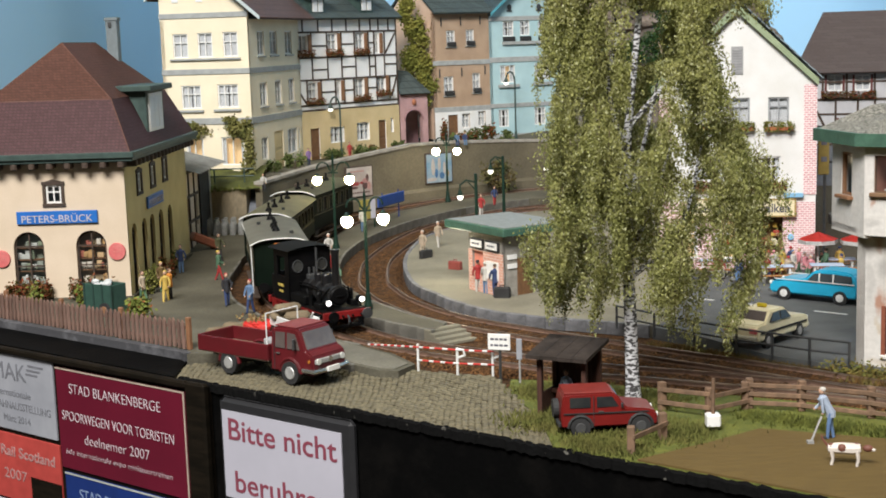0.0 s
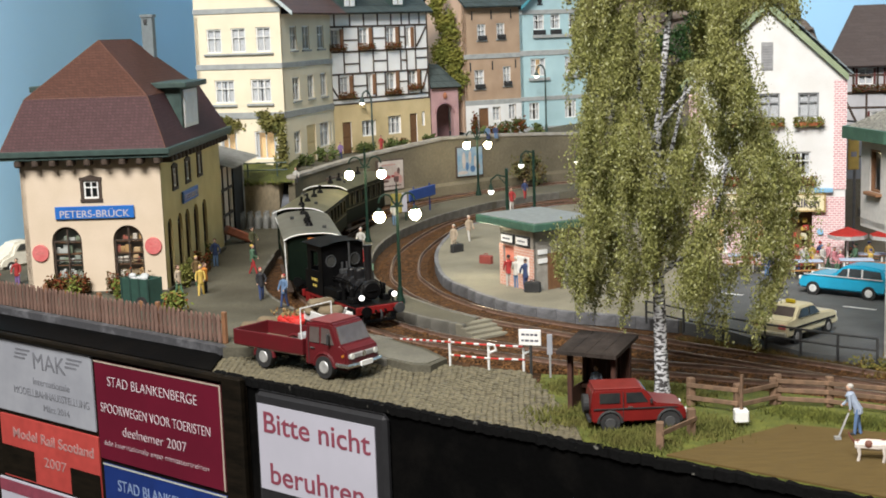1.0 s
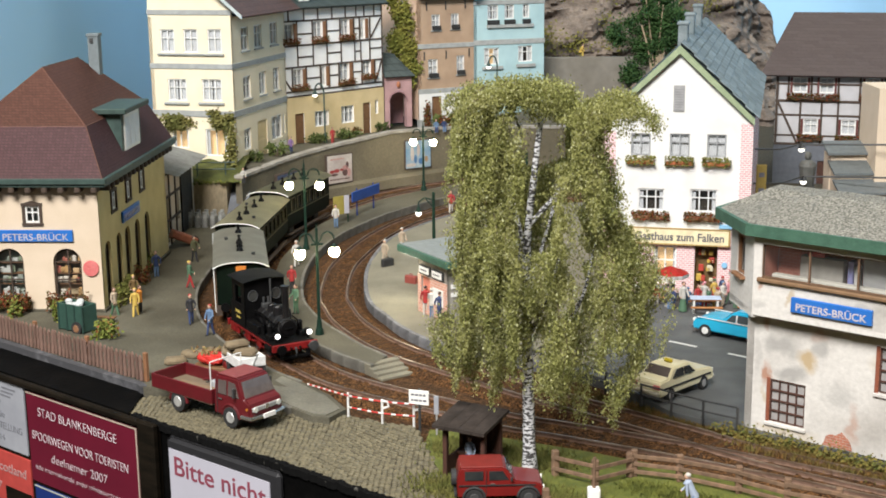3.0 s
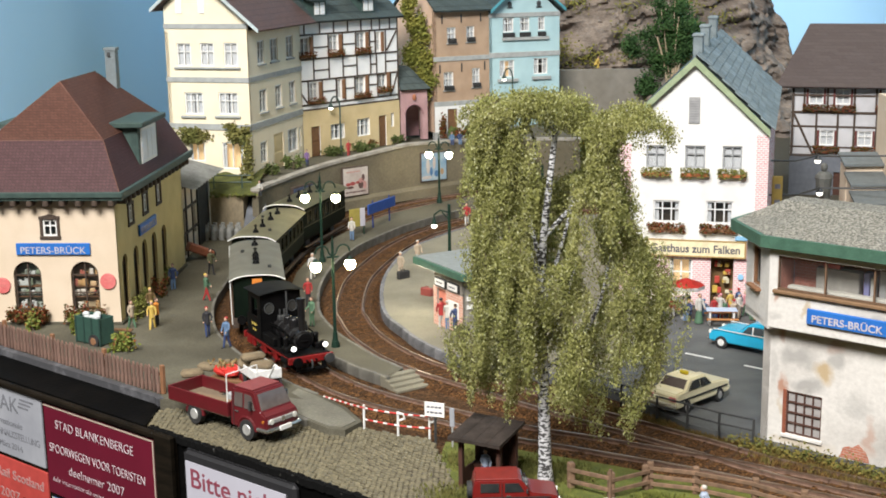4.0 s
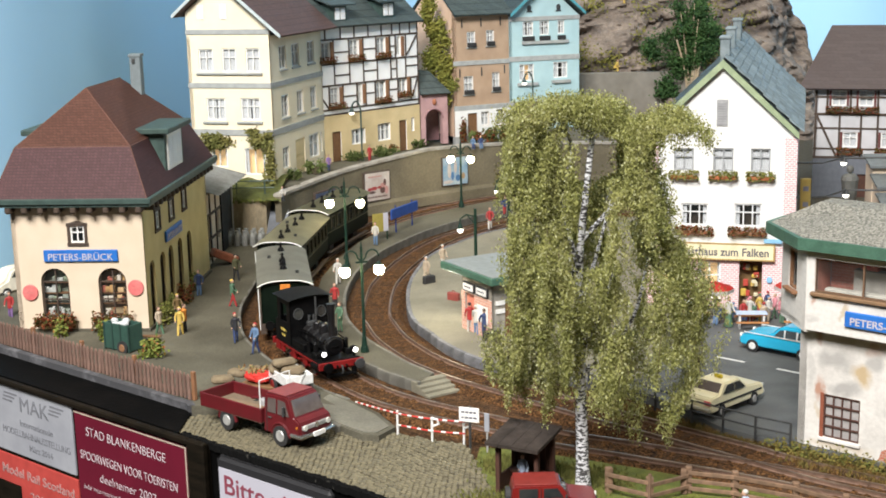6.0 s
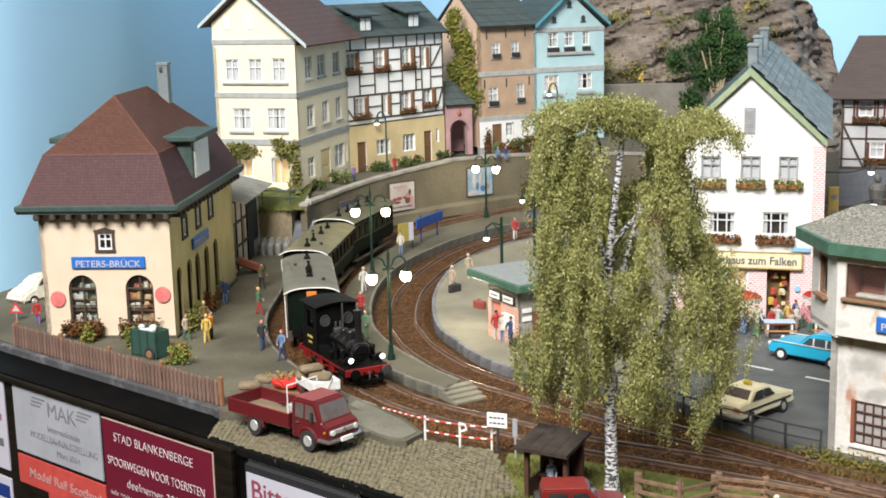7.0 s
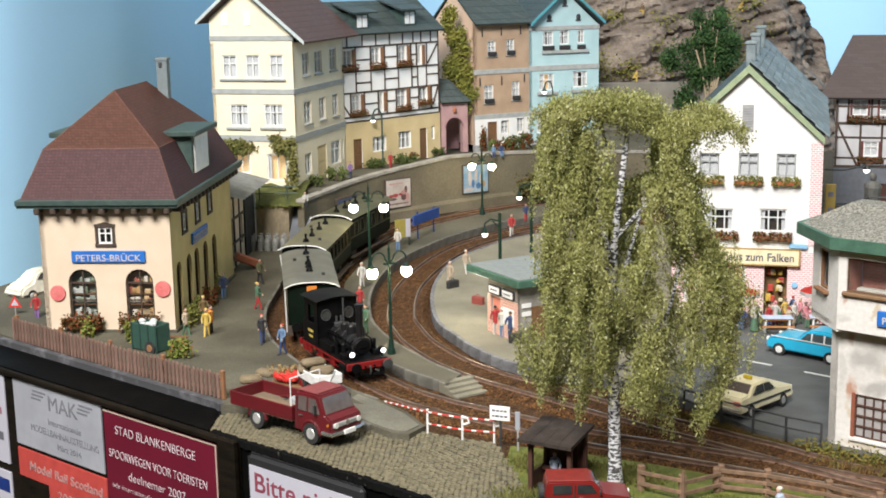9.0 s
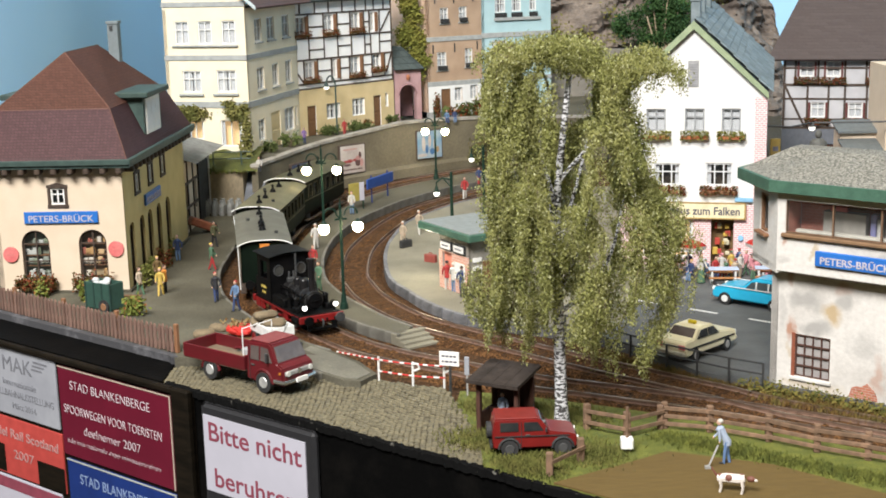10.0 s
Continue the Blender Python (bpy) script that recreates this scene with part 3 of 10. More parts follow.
for nm, q in (("wall_west", (-270, -230, -260, 300)), ("wall_east", (260, -230, 270, 300)), ("wall_north", (-260, 300, 260, 310)), ("wall_south", (-260, -240, 260, -230))):
    b = B()
    box(b, q[0], q[1], -105, q[2], q[3], 225)
    tagged(part(nm, b, M["hall_wall"]), kind="structure")

# ---- the layout's ground ----
FRONT = lambda x: 59.0 - 0.78 * (x + 12.0)      # front edge of the baseboard

b = B()
nx, ny = 60, 60
grid = [[None] * (ny + 1) for _ in range(nx + 1)]
for i in range(nx + 1):
    x = -55 + 115 * i / nx
    for k in range(ny + 1):
        y0 = FRONT(x)
        y = y0 + (190 - y0) * (k / ny) ** 1.3
        grid[i][k] = b.verts.new((x, y, -0.62 + rise(y) + 0.04 * noise.noise(Vector((x, y, 0)) * 0.6)))
for i in range(nx):
    for k in range(ny):
        b.faces.new((grid[i][k], grid[i + 1][k], grid[i + 1][k + 1], grid[i][k + 1]))
tagged(part("ground", b, M["earth"], smooth=True), "brown ballast and earth between tracks", "ground", kind="structure")

top = lambda x, y: rise(y)
low = lambda x, y: rise(y) - 0.9
YARD = [(-52, 94.6), (-30, 77.0), (-12.35, 62.3), (-12.2, 61.9), (-9.0, 61.6), (-6.4, 60.9), (-5.3, 60.0), (-4.2, 58.7), (-3.0, 57.5), (-2.2, 57.3), (-1.5, 58.5), (-2.5, 60.6), (-4.2, 62.7), (-5.6, 64.2), (-7.0, 66.0), (-8.9, 68.8), (-10.9, 72.6), (-11.9, 75.0), (-12.8, 78.5), (-13.4, 82.5), (-13.6, 88.9), (-13.4, 95), (-12.6, 101), (-12.2, 103), (-52, 108)]
slab("pavement_yard", YARD, low, top, M["concrete"], label="grey concrete station yard and platform", cat="platform")

MID_R = [(-0.1, 67.0), (-0.8, 68.0), (-1.7, 69.2), (-3.0, 71.5), (-4.2, 73.7), (-5.3, 76.4), (-6.1, 79.0), (-6.7, 83.2), (-6.9, 87.0), (-6.7, 91.4), (-5.9, 95.6), (-4.8, 98.9), (-3.5, 101.6), (-2.1, 104.2), (0.0, 107.0), (2.6, 109.8), (7.0, 112.6), (14, 114.6)]
MID_L = [(-0.7, 65.5), (-1.5, 66.2), (-2.2, 66.9), (-3.0, 67.9), (-4.0, 69.2), (-5.6, 71.9), (-7.1, 75.4), (-8.2, 79.6), (-8.8, 84.5), (-9.0, 89.5), (-8.5, 95.0), (-7.4, 100.2), (-5.7, 104.8), (-3.6, 108.4), (-0.3, 111.9), (2.4, 114.2), (7.0, 116.6), (14, 118.4)]
slab("pavement_middle_platform", MID_R + MID_L[::-1], low, top, M["concrete"], label="narrow grey platform between two tracks", cat="platform")
ISLE = [(9.8, 64.9), (7.0, 66.7), (5.0, 67.7), (3.6, 68.7), (2.6, 69.5), (1.6, 70.8), (0.4, 72.8), (-0.6, 75.2), (-1.6, 77.6), (-2.2, 80.4), (-2.6, 85.0), (-2.6, 88.8), (-2.2, 92.5), (-1.5, 96.0), (0.4, 99.7), (3.0, 103.3), (7.0, 106.2), (16, 108.0), (16, 84), (12.5, 72), (11.3, 66.5)]
slab("pavement_island", ISLE, low, top, M["island_concrete"], label="pale grey island platform with stone edging", cat="platform")
ROAD = [(9.9, 64.7), (11.4, 63.0), (14.0, 58.2), (17.5, 55.2), (24, 50.9), (34, 44), (60, 41), (60, 79), (24, 80.5), (15.5, 84.5), (12.4, 72)]
slab("road", ROAD, lambda x, y: -0.9, lambda x, y: -0.02, M["asphalt"], label="dark grey asphalt street with white lines", cat="road")
SQUARE = [(15.5, 84.6), (24, 80.6), (60, 79.1), (60, 150), (16.2, 150), (16.2, 112)]
slab("pavement_square", SQUARE, low, lambda x, y: rise(y) - 0.01, M["joint"], label="grey paved town square", cat="pavement")


slab("pavement_ramp", [(-6.1, 61.3), (-5.2, 60.1), (-4.2, 58.9), (-3.0, 57.75), (-2.35, 57.6), (-1.8, 58.5), (-2.7, 60.4), (-4.3, 62.4), (-5.3, 63.5)], low, lambda x, y: 0.04, mat("pale_ramp_concrete", (0.15, 0.142, 0.112), (0.105, 0.098, 0.077), 40, 0.88, bump=0.25, bscale=900, fine=0.2), label="pale concrete ramp beside the crossing", cat="ramp")


def edging(name, path, h=0.62, wdt=0.26, label="worn blue-grey stone edging of the platform", stone=None):
    """Edge stones in a row along a platform, each its own block."""
    t = thing(name, 0, 0, 0, 0, label, "platform edge", kind="structure")
    pts = spline([(x, y, 0) for x, y in path], 1.05)
    pts = spline([tuple(p) for p in pts], 1.05)
    for a, c in zip(pts, pts[1:]):
        m, d = (a + c) / 2, c - a
        bb = B()
        L = d.length * 0.496
        box(bb, -L, -wdt * 0.5, -h, L, wdt * 0.5, random.uniform(0.01, 0.05), 0.03)
        part("edge_stone", bb, stone or M["kerb"], t, at=(m.x, m.y, rise(m.y)), rot=(0, 0, math.degrees(math.atan2(d.y, d.x))))
    return t


edging("edging_island", ISLE[:17])
DULL = mat("dull_edge_concrete", (0.16, 0.152, 0.13), (0.09, 0.085, 0.072), 120, 0.9, bump=0.5, bscale=500, rand=0.15, spec=0.2)
edging("edging_middle", MID_L[:9], wdt=0.2, label="dull grey concrete lip of the platform", stone=DULL)
edging("edging_middle", MID_R[:17], wdt=0.2, label="dull grey concrete lip of the platform", stone=DULL)
edging("edging_yard", YARD[5:8], wdt=0.26, h=0.4, label="dull grey concrete lip of the yard", stone=DULL)
edging("edging_yard", YARD[12:21], wdt=0.2, label="dull grey concrete lip of the yard", stone=DULL)


# ---- tracks ----
def track(name, pts, label, sink=0.0):
    t = thing(name, 0, 0, 0, 0, label, "railway track", kind="structure")
    c = spline([(x, y, 0) for x, y in pts], 0.5)
    c = [Vector((p.x, p.y, rise(p.y))) for p in c]
    bb = B()
    fine = spline([tuple(p) for p in c], 0.22)
    sweep(bb, fine, [(-1.95, -0.75), (-1.62, -0.5)] + [(-1.4 + 0.2 * k, -0.372 - sink) for k in range(15)] + [(1.62, -0.5), (1.95, -0.75)])
    rb = random.Random(5)
    for v in bb.verts:      # loose stones lie unevenly round the sleepers
        v.co.z += rb.gauss(0, 0.026)
    part("ballast_bed", bb, M["ballast"], t)
    for side in (-0.86, 0.86):
        r = B()
        sweep(r, c, [(side - 0.11, -0.37), (side + 0.11, -0.37), (side + 0.03, -0.33), (side + 0.03, -0.22), (side - 0.03, -0.22), (side - 0.03, -0.33)])
        rail = part("rail", r, M["rust"], t)
        r = B()
        sweep(r, c, [(side - 0.036, -0.22), (side + 0.036, -0.22), (side + 0.032, -0.165), (side - 0.032, -0.165)])
        part("rail_head", r, M["rail_top"], rail)
    s = B()
    box(s, -1.45, -0.13, -0.5, 1.45, 0.13, -0.37 - 0.6 * sink, 0.03)
    me = mesh_of("sleeper", s, M["sleeper"])
    acc, last = 0.0, c[0]
    for a, d in zip(c, c[1:]):
        acc += (d - a).length
        if acc >= 0.72:
            acc -= 0.72
            ang = math.degrees(math.atan2((d - a).y, (d - a).x)) - 90
            piece("sleeper", me, t, pose(a.x * S, a.y * S, a.z * S, 0, 0, ang + random.gauss(0, 1.0)))
    return t


track("track_near", [(40, 37.0), (28, 45.0), (19.8, 50.25), (17.0, 51.95), (14.5, 53.4), (12.3, 54.55), (10.3, 55.55), (8.8, 56.3), (6.3, 57.5), (3.2, 59.6), (0.1, 61.75), (-1.2, 62.75), (-2.6, 64.05), (-4.0, 65.8), (-5.6, 68.2), (-7.7, 71.8), (-9.3, 75.6), (-10.35, 80.2), (-10.95, 85.5), (-10.95, 90.5), (-10.3, 95.7), (-9.1, 100.8), (-7.1, 106.1), (-4.7, 110.0), (-1.6, 113.4), (2.0, 116.0), (7.0, 118.6), (14, 120.4)], "rusty single track with brown sleepers in ballast")
track("track_far", [(40, 37.8), (28, 45.7), (20.1, 51.0), (16.9, 53.4), (14.7, 55.5), (12.3, 57.6), (9.3, 60.2), (6.0, 63.3), (3.0, 66.2), (1.4, 67.75), (-0.45, 70.1), (-1.75, 72.4), (-2.95, 75.1), (-3.7, 77.7), (-4.35, 80.5), (-4.6, 85.2), (-4.45, 89.0), (-3.65, 93.5), (-2.55, 97.6), (-1.1, 101.2), (0.7, 103.9), (4.0, 107.6), (9.0, 110.2), (15, 111.6)], "rusty curved track with brown sleepers in ballast", 0.02)


# ---- baseboard front ----
t = thing("baseboard_front", 0, 0, 0, 0, "black front board of the model layout", "display board", kind="structure")
b = B()
prism(b, [(-60, FRONT(-60)), (60, FRONT(60)), (60, FRONT(60) + 1.2), (-60, FRONT(-60) + 1.2)], -105, -0.55)
part("fascia", b, M["black_board"], t)
b = B()      # raised black ledge in front of the yard
prism(b, [(-60, FRONT(-60) - 0.2), (-12.2, FRONT(-12.2) - 0.2), (-12.2, FRONT(-12.2) + 3.0), (-60, FRONT(-60) + 3.0)], -3.4, -0.35)
part("ledge", b, M["black_board"], t)
b = B()      # ragged plaster edge along the top of the board
rr_ = random.Random(5)
ep = spline([(x, FRONT(x) - 0.02, 0) for x in (-12.0, 0.0, 12.0, 30.0)], 0.16)
rings = []
for p in ep:
    j = [rr_.uniform(-0.05, 0.05) for _ in range(4)]
    rings.append([b.verts.new((p.x + dx * 0.62 + j[0], p.y + dx * 0.79 + j[1], zz + j[2] * 0.8)) for dx, zz in ((-0.14, -0.75), (-0.12, -0.42), (0.05, -0.36), (0.22, -0.42))])
for u, w_ in zip(rings, rings[1:]):
    for k in range(3):
        b.faces.new((u[k], u[k + 1], w_[k + 1], w_[k]))
part("plaster_edge", b, mat("chipped_black_edge", (0.005, 0.005, 0.005), (0.12, 0.115, 0.10), 260, 0.85, bump=0.6, bscale=600, contrast=(0.67, 0.74), spec=0.05), t)
b = B()
prism(b, [(-54, FRONT(-54) + 1.25), (59, FRONT(59) + 1.25), (59, 189), (-54, 189)], -105, -1.2)
part("under_frame", b, M["black_board"], t)
# cobbled forecourt bed
COB = [(-12.3, 59.25), (3.9, FRONT(3.9) + 0.02), (3.6, 50.6), (2.5, 54.2), (1.9, 56.6), (0.2, 57.2), (-1.5, 58.4), (-2.7, 58.2), (-4.6, 59.1), (-6.2, 60.8), (-9.0, 61.5), (-12.3, 61.8)]
cobz = lambda x, y: -0.42 + 0.02 * noise.noise(Vector((x, y, 3)) * 0.5) + max(0.0, min(0.25, 0.07 * (y - FRONT(x) - 4)))
slab("pavement_forecourt", COB, lambda x, y: -0.9, lambda x, y: cobz(x, y) - 0.13, M["joint"], label="worn sandy cobbled forecourt", cat="pavement")

# grass verge and field
b = B()
GR = [(3.6, FRONT(3.6) + 0.02), (30, FRONT(30) + 0.02), (30, 40.4), (21, 46.9), (14, 51.5), (9.5, 53.9), (5.2, 55.9), (2.6, 56.6), (2.4, 54.4), (3.4, 50.8)]
prism(b, GR, lambda x, y: -0.9, lambda x, y: -0.34)
tagged(part("ground_grass", b, M["grass"]), "mossy green grass verge", "grass", kind="structure")
b = B()
FI = [(6.3, FRONT(6.3) + 0.05), (30, FRONT(30) + 0.05), (30, 33.5), (20, 42.0), (15.2, 46.3), (11.2, 48.0), (9.2, 46.6)]
prism(b, FI, lambda x, y: -0.8, lambda x, y: -0.27)
tagged(part("ground_field", b, M["field"]), "brown ploughed field with fine furrows", "field", kind="structure")

# ---- painted sky board ----
b = B()
path = [(-41.5, 83, 0), (-38, 84.4, 0), (-34.6, 87.2, 0), (-32.0, 93.5, 0), (-30.6, 102, 0), (-29.6, 114, 0), (-28.6, 126, 0), (-27, 142, 0), (-19, 168, 0), (0, 184, 0), (44, 184, 0), (58, 168, 0), (63, 120, 0), (64, 60, 0)]
sp = spline(path, 4)
sweep(b, [(p.x, p.y, -5) for p in sp], [(0, 0), (1.0, 0), (1.0, 85), (0, 85)])
tagged(part("backdrop", b, M["sky_board"], smooth=True), "blue painted sky backdrop board", "backdrop", kind="structure")

# ---- retaining wall and upper street ----
WALL = [(-13.6, 101.6), (-13.1, 103.5), (-12.1, 105.5), (-11.1, 107.8), (-9.3, 110.6), (-7.4, 112.6), (-5.1, 114.3), (-2.5, 116.3), (0.2, 118.0), (2.4, 119.3), (7.0, 121.2), (14, 122.6), (24, 123.4)]
cope = lambda x: 4.0 + 1.4 * max(0.0, min(1.0, (x + 13.2) / 10.5)) - 0.04 * max(0.0, x)      # height of the wall's top
wp = spline([(x, y, 0) for x, y in WALL], 0.8)
b = B()
sweep(b, [(p.x, p.y, cope(p.x) - 0.23) for p in wp], [(0, -5.6), (0.0, 0), (-0.55, 0), (-0.55, -5.6)])
t = thing("retaining_wall", 0, 0, 0, 0, "long curved grey-brown rendered retaining wall", "wall", kind="structure")
part("wall_face", b, M["wall_conc"], t)
b = B()
sweep(b, [(p.x, p.y, cope(p.x) - 0.23) for p in wp], [(0.1, 0), (0.1, 0.23), (-0.65, 0.23), (-0.65, 0)])
part("coping", b, M["stone"], t)
b = B()
sweep(b, [(p.x, p.y, rise(p.y)) for p in wp], [(0.75, -0.5), (0.7, 0.3), (0.0, 0.5), (0.0, -0.5)])
part("foot_ledge", b, M["wall_conc"], t)
b = B()
prism(b, [(p.x - 0.2, p.y + 0.45) for p in wp[4:]] + [(24, 160), (-20, 160), (-27, 105), (-18, 104.8)], lambda x, y: 2.0, lambda x, y: 4.14 if x < 6 else 4.14 + min(1.2, (x - 6) * 0.1))
tagged(part("pavement_upper_street", b, M["concrete"]), "grey upper street along the houses", "street", kind="structure")

# ---- houses ----
def house(name, p0, p1, depth, z0, h, label, gable=None):
    """A frame for a house whose front runs from p0 to p1 (seen left to right); local x along the front, y inwards."""
    dx, dy = p1[0] - p0[0], p1[1] - p0[1]
    w = math.hypot(dx, dy)
    t = thing(name, p0[0], p0[1], z0, math.degrees(math.atan2(dy, dx)), label, "house")
    return t, w


def shell(t, w, d, h, front, right, wall, wall_r=None, left=(), thick=0.3, gable=None, side_gable=None):
    """Four walls with their openings, and a dim inside."""
    part("front_wall", wall_bm(w, h, front, thick, gable), wall, t)
    part("right_wall", wall_bm(d, h, right, thick, side_gable), wall_r or wall, t, at=(w, 0.002, 0), rot=(0, 0, 90))
    part("left_wall", wall_bm(d, h, left, thick, side_gable), wall_r or wall, t, at=(0, d, 0), rot=(0, 0, -90))
    part("back_wall", wall_bm(w, h, [], thick, (w - gable[0], gable[1]) if gable else None), wall, t, at=(w, d, 0), rot=(0, 0, 180))
    b = B()
    box(b, thick + 0.9, thick + 0.9, 0, w - thick - 0.9, d - thick - 0.9, h - 0.1)
    part("interior", b, M["interior"], t)


def band(t, x0, x1, z, hgt, m, proud=0.08, d=None, name="band"):
    b = B()
    box(b, x0, -proud, z, x1, 0.02, z + hgt, 0.02)
    return part(name, b, m, t)


def rband(t, w, d, z, hgt, m, proud=0.08):
    b = B()
    box(b, w - 0.02, -proud, z, w + proud, d, z + hgt, 0.02)
    return part("band", b, m, t)


def rwindow(t, w, y, z, ww, hh, **k):
    """A window in the right-hand wall."""
    return window(t, 0, 0, ww, hh, rot=(0, 0, 90), at=(w, y, z), **k)


def roof_slab(t, a, b_, c, d, m, th=0.18, name="roof"):
    """A roof plane through four corners, with thickness."""
    bm = B()
    n = (Vector(b_) - Vector(a)).cross(Vector(d) - Vector(a)).normalized() * th
    vs = [Vector(p) for p in (a, b_, c, d)]
    verts_faces(bm, [tuple(v) for v in vs] + [tuple(v - n) for v in vs], [(0, 1, 2, 3), (7, 6, 5, 4), (0, 4, 5, 1), (1, 5, 6, 2), (2, 6, 7, 3), (3, 7, 4, 0)])
    return part(name, bm, m, t)


# -- pale yellow corner house --
t, w = house("corner_house", (-21.59, 106.94), (-14.6, 105.2), 11.5, 4.2, 11.9, "tall pale yellow house with grey bands and brown roof")
D, H = 11.3, 11.9
fw = [(1.0, 9.08, 2.25, 10.92), (3.06, 9.08, 4.28, 10.95), (5.14, 9.08, 6.36, 10.97), (1.47, 5.16, 3.11, 6.95), (4.49, 5.2, 6.19, 6.98), (1.63, 1.3, 3.08, 2.85), (4.58, 0.75, 6.45, 2.93)]
rw = [(1.95, 9.1, 3.35, 11.0), (4.6, 9.1, 6.2, 11.0), (8.05, 9.1, 9.6, 11.0), (2.0, 5.15, 3.55, 7.0), (5.35, 5.15, 6.75, 7.05), (8.4, 5.15, 9.8, 7.1), (1.8, 0.95, 3.2, 2.72), (4.6, 0.0, 6.7, 3.0), (7.7, 0.95, 10.0, 3.0), (10.3, 1.2, 10.75, 2.9)]
shell(t, w, D, H, fw, rw, M["pale_yellow"])
b = B()      # gable with a high left-hand eave
prism(b, [(0, 11.9), (w, 11.9), (w, 12.75), (2.95, 16.2), (0, 13.85)], 0, 0.3)
bmesh.ops.rotate(b, cent=(0, 0, 0), matrix=Matrix.Rotation(radians(90), 3, "X"), verts=b.verts)
bmesh.ops.translate(b, vec=(0, 0.3, 0), verts=b.verts)
part("gable", b, M["pale_yellow"], t)
b = B()
box(b, 0, 0.3, 11.9, 0.3, D, 13.8)
part("left_wall", b, M["pale_yellow"], t)
for o in fw[:3]:
    window(t, o[0], o[1], o[2] - o[0], o[3] - o[1], 2, 2)
b = B()
box(b, 0.76, -0.2, 8.86, 6.56, 0.05, 9.02, 0.03)
part("sill_course", b, M["grey_trim"], t)
for o in fw[3:5]:
    window(t, o[0], o[1], o[2] - o[0], o[3] - o[1], 3, 2)
    b = B()
    box(b, o[0] - 0.33, -0.2, o[1] - 0.28, o[2] + 0.2, 0.05, o[1] - 0.1, 0.03)
    part("sill", b, M["grey_trim"], t)
for o in fw[5:]:
    window(t, o[0], o[1], o[2] - o[0], o[3] - o[1], 2, 1, curtain=0.35, warm=True)
for i, o in enumerate(rw):
    if o[1] > 0.1:
        rwindow(t, w, o[0], o[1], o[2] - o[0], o[3] - o[1], sill=M["grey_trim"] if i < 6 else None)
    else:
        b = B()
        box(b, 0, 0.1, 0, o[2] - o[0], 0.2, o[3])
        box(b, 0.15, 0.06, 0.2, o[2] - o[0] - 0.15, 0.1, o[3] * 0.45, 0.02)
        box(b, 0.15, 0.06, o[3] * 0.55, o[2] - o[0] - 0.15, 0.1, o[3] - 0.2, 0.02)
        part("door", b, M["ochre"] if i == 7 else M["brown_door"], t, at=(w, o[0], 0), rot=(0, 0, 90))
for z, hb in ((3.92, 0.5), (7.78, 0.42), (12.08, 0.4)):
    band(t, -0.05, w + 0.08, z, hb, M["grey_trim"])
    rband(t, w, D, z, hb, M["grey_trim"]) if z < 11 else None
for x in (1.1, 3.1):      # attic windows
    b = B()
    box(b, x, -0.06, 13.3, x + 0.55, 0.03, 14.42)
    ww = part("attic_window", b, M["white_frame"], t)
    for q in ((0.06, 0.07), (0.3, 0.07), (0.06, 0.58), (0.3, 0.58)):
        b = B()
        box(b, x + q[0], -0.075, 13.3 + q[1], x + q[0] + 0.19, -0.05, 13.3 + q[1] + 0.45)
        part("pane", b, M["curtain"], ww)
ov, LE, RI, RE = 0.75, (-0.75, 13.6), (2.95, 16.65), (w + 1.3, 11.98)      # left eave, ridge, right eave
roof_slab(t, (LE[0], -ov, LE[1]), (RI[0], -ov, RI[1]), (RI[0], D + ov, RI[1]), (LE[0], D + ov, LE[1]), M["roof_brown"])
roof_slab(t, (RI[0], -ov, RI[1]), (RE[0], -ov, RE[1]), (RE[0], D + ov, RE[1]), (RI[0], D + ov, RI[1]), M["roof_brown"])
for a, c in (((LE[0] - 0.05, LE[1] - 0.2), (RI[0], RI[1] - 0.12)), ((RI[0], RI[1] - 0.12), (RE[0] + 0.05, RE[1] - 0.2))):
    b = B()
    verts_faces(b, [(a[0], -ov - 0.12, a[1]), (c[0], -ov - 0.12, c[1]), (c[0], -ov - 0.12, c[1] + 0.3), (a[0], -ov - 0.12, a[1] + 0.3), (a[0], -ov, a[1]), (c[0], -ov, c[1]), (c[0], -ov, c[1] + 0.3), (a[0], -ov, a[1] + 0.3)],
                [(0, 1, 2, 3), (7, 6, 5, 4), (0, 4, 5, 1), (1, 5, 6, 2), (2, 6, 7, 3), (3, 7, 4, 0)])
    part("bargeboard", b, plain("pale_grey_blue", (0.50, 0.56, 0.56)), t)
b = B()
box(b, 3.2, 5.2, 15.4, 4.3, 6.2, 18.8, 0.04)
box(b, 3.1, 5.1, 18.3, 4.4, 6.3, 18.6, 0.04)
part("chimney", b, M["roof_brown"], t)

# -- half-timbered house in the row --
t, w = house("timbered_house", (-12.06, 116.04), (-3.92, 125.19), 9, 4.2, 12, "white half-timbered house with ochre ground floor")
D, H = 6.0, 12.15
up = [(0.2, 9.2, 1.3, 10.65), (3.62, 9.2, 4.75, 10.7), (6.98, 9.2, 8.05, 10.7), (9.36, 8.9, 10.0, 10.65), (1.12, 5.1, 2.2, 6.62), (4.4, 4.95, 5.0, 6.65), (6.65, 5.15, 7.9, 6.75), (9.6, 5.45, 10.65, 6.85)]
dn = [(1.15, 0.0, 2.25, 2.68), (3.5, 1.28, 5.2, 2.68), (6.74, 1.24, 8.36, 2.84), (9.5, 0.0, 10.5, 2.88), (11.1, 1.7, 11.5, 3.0)]
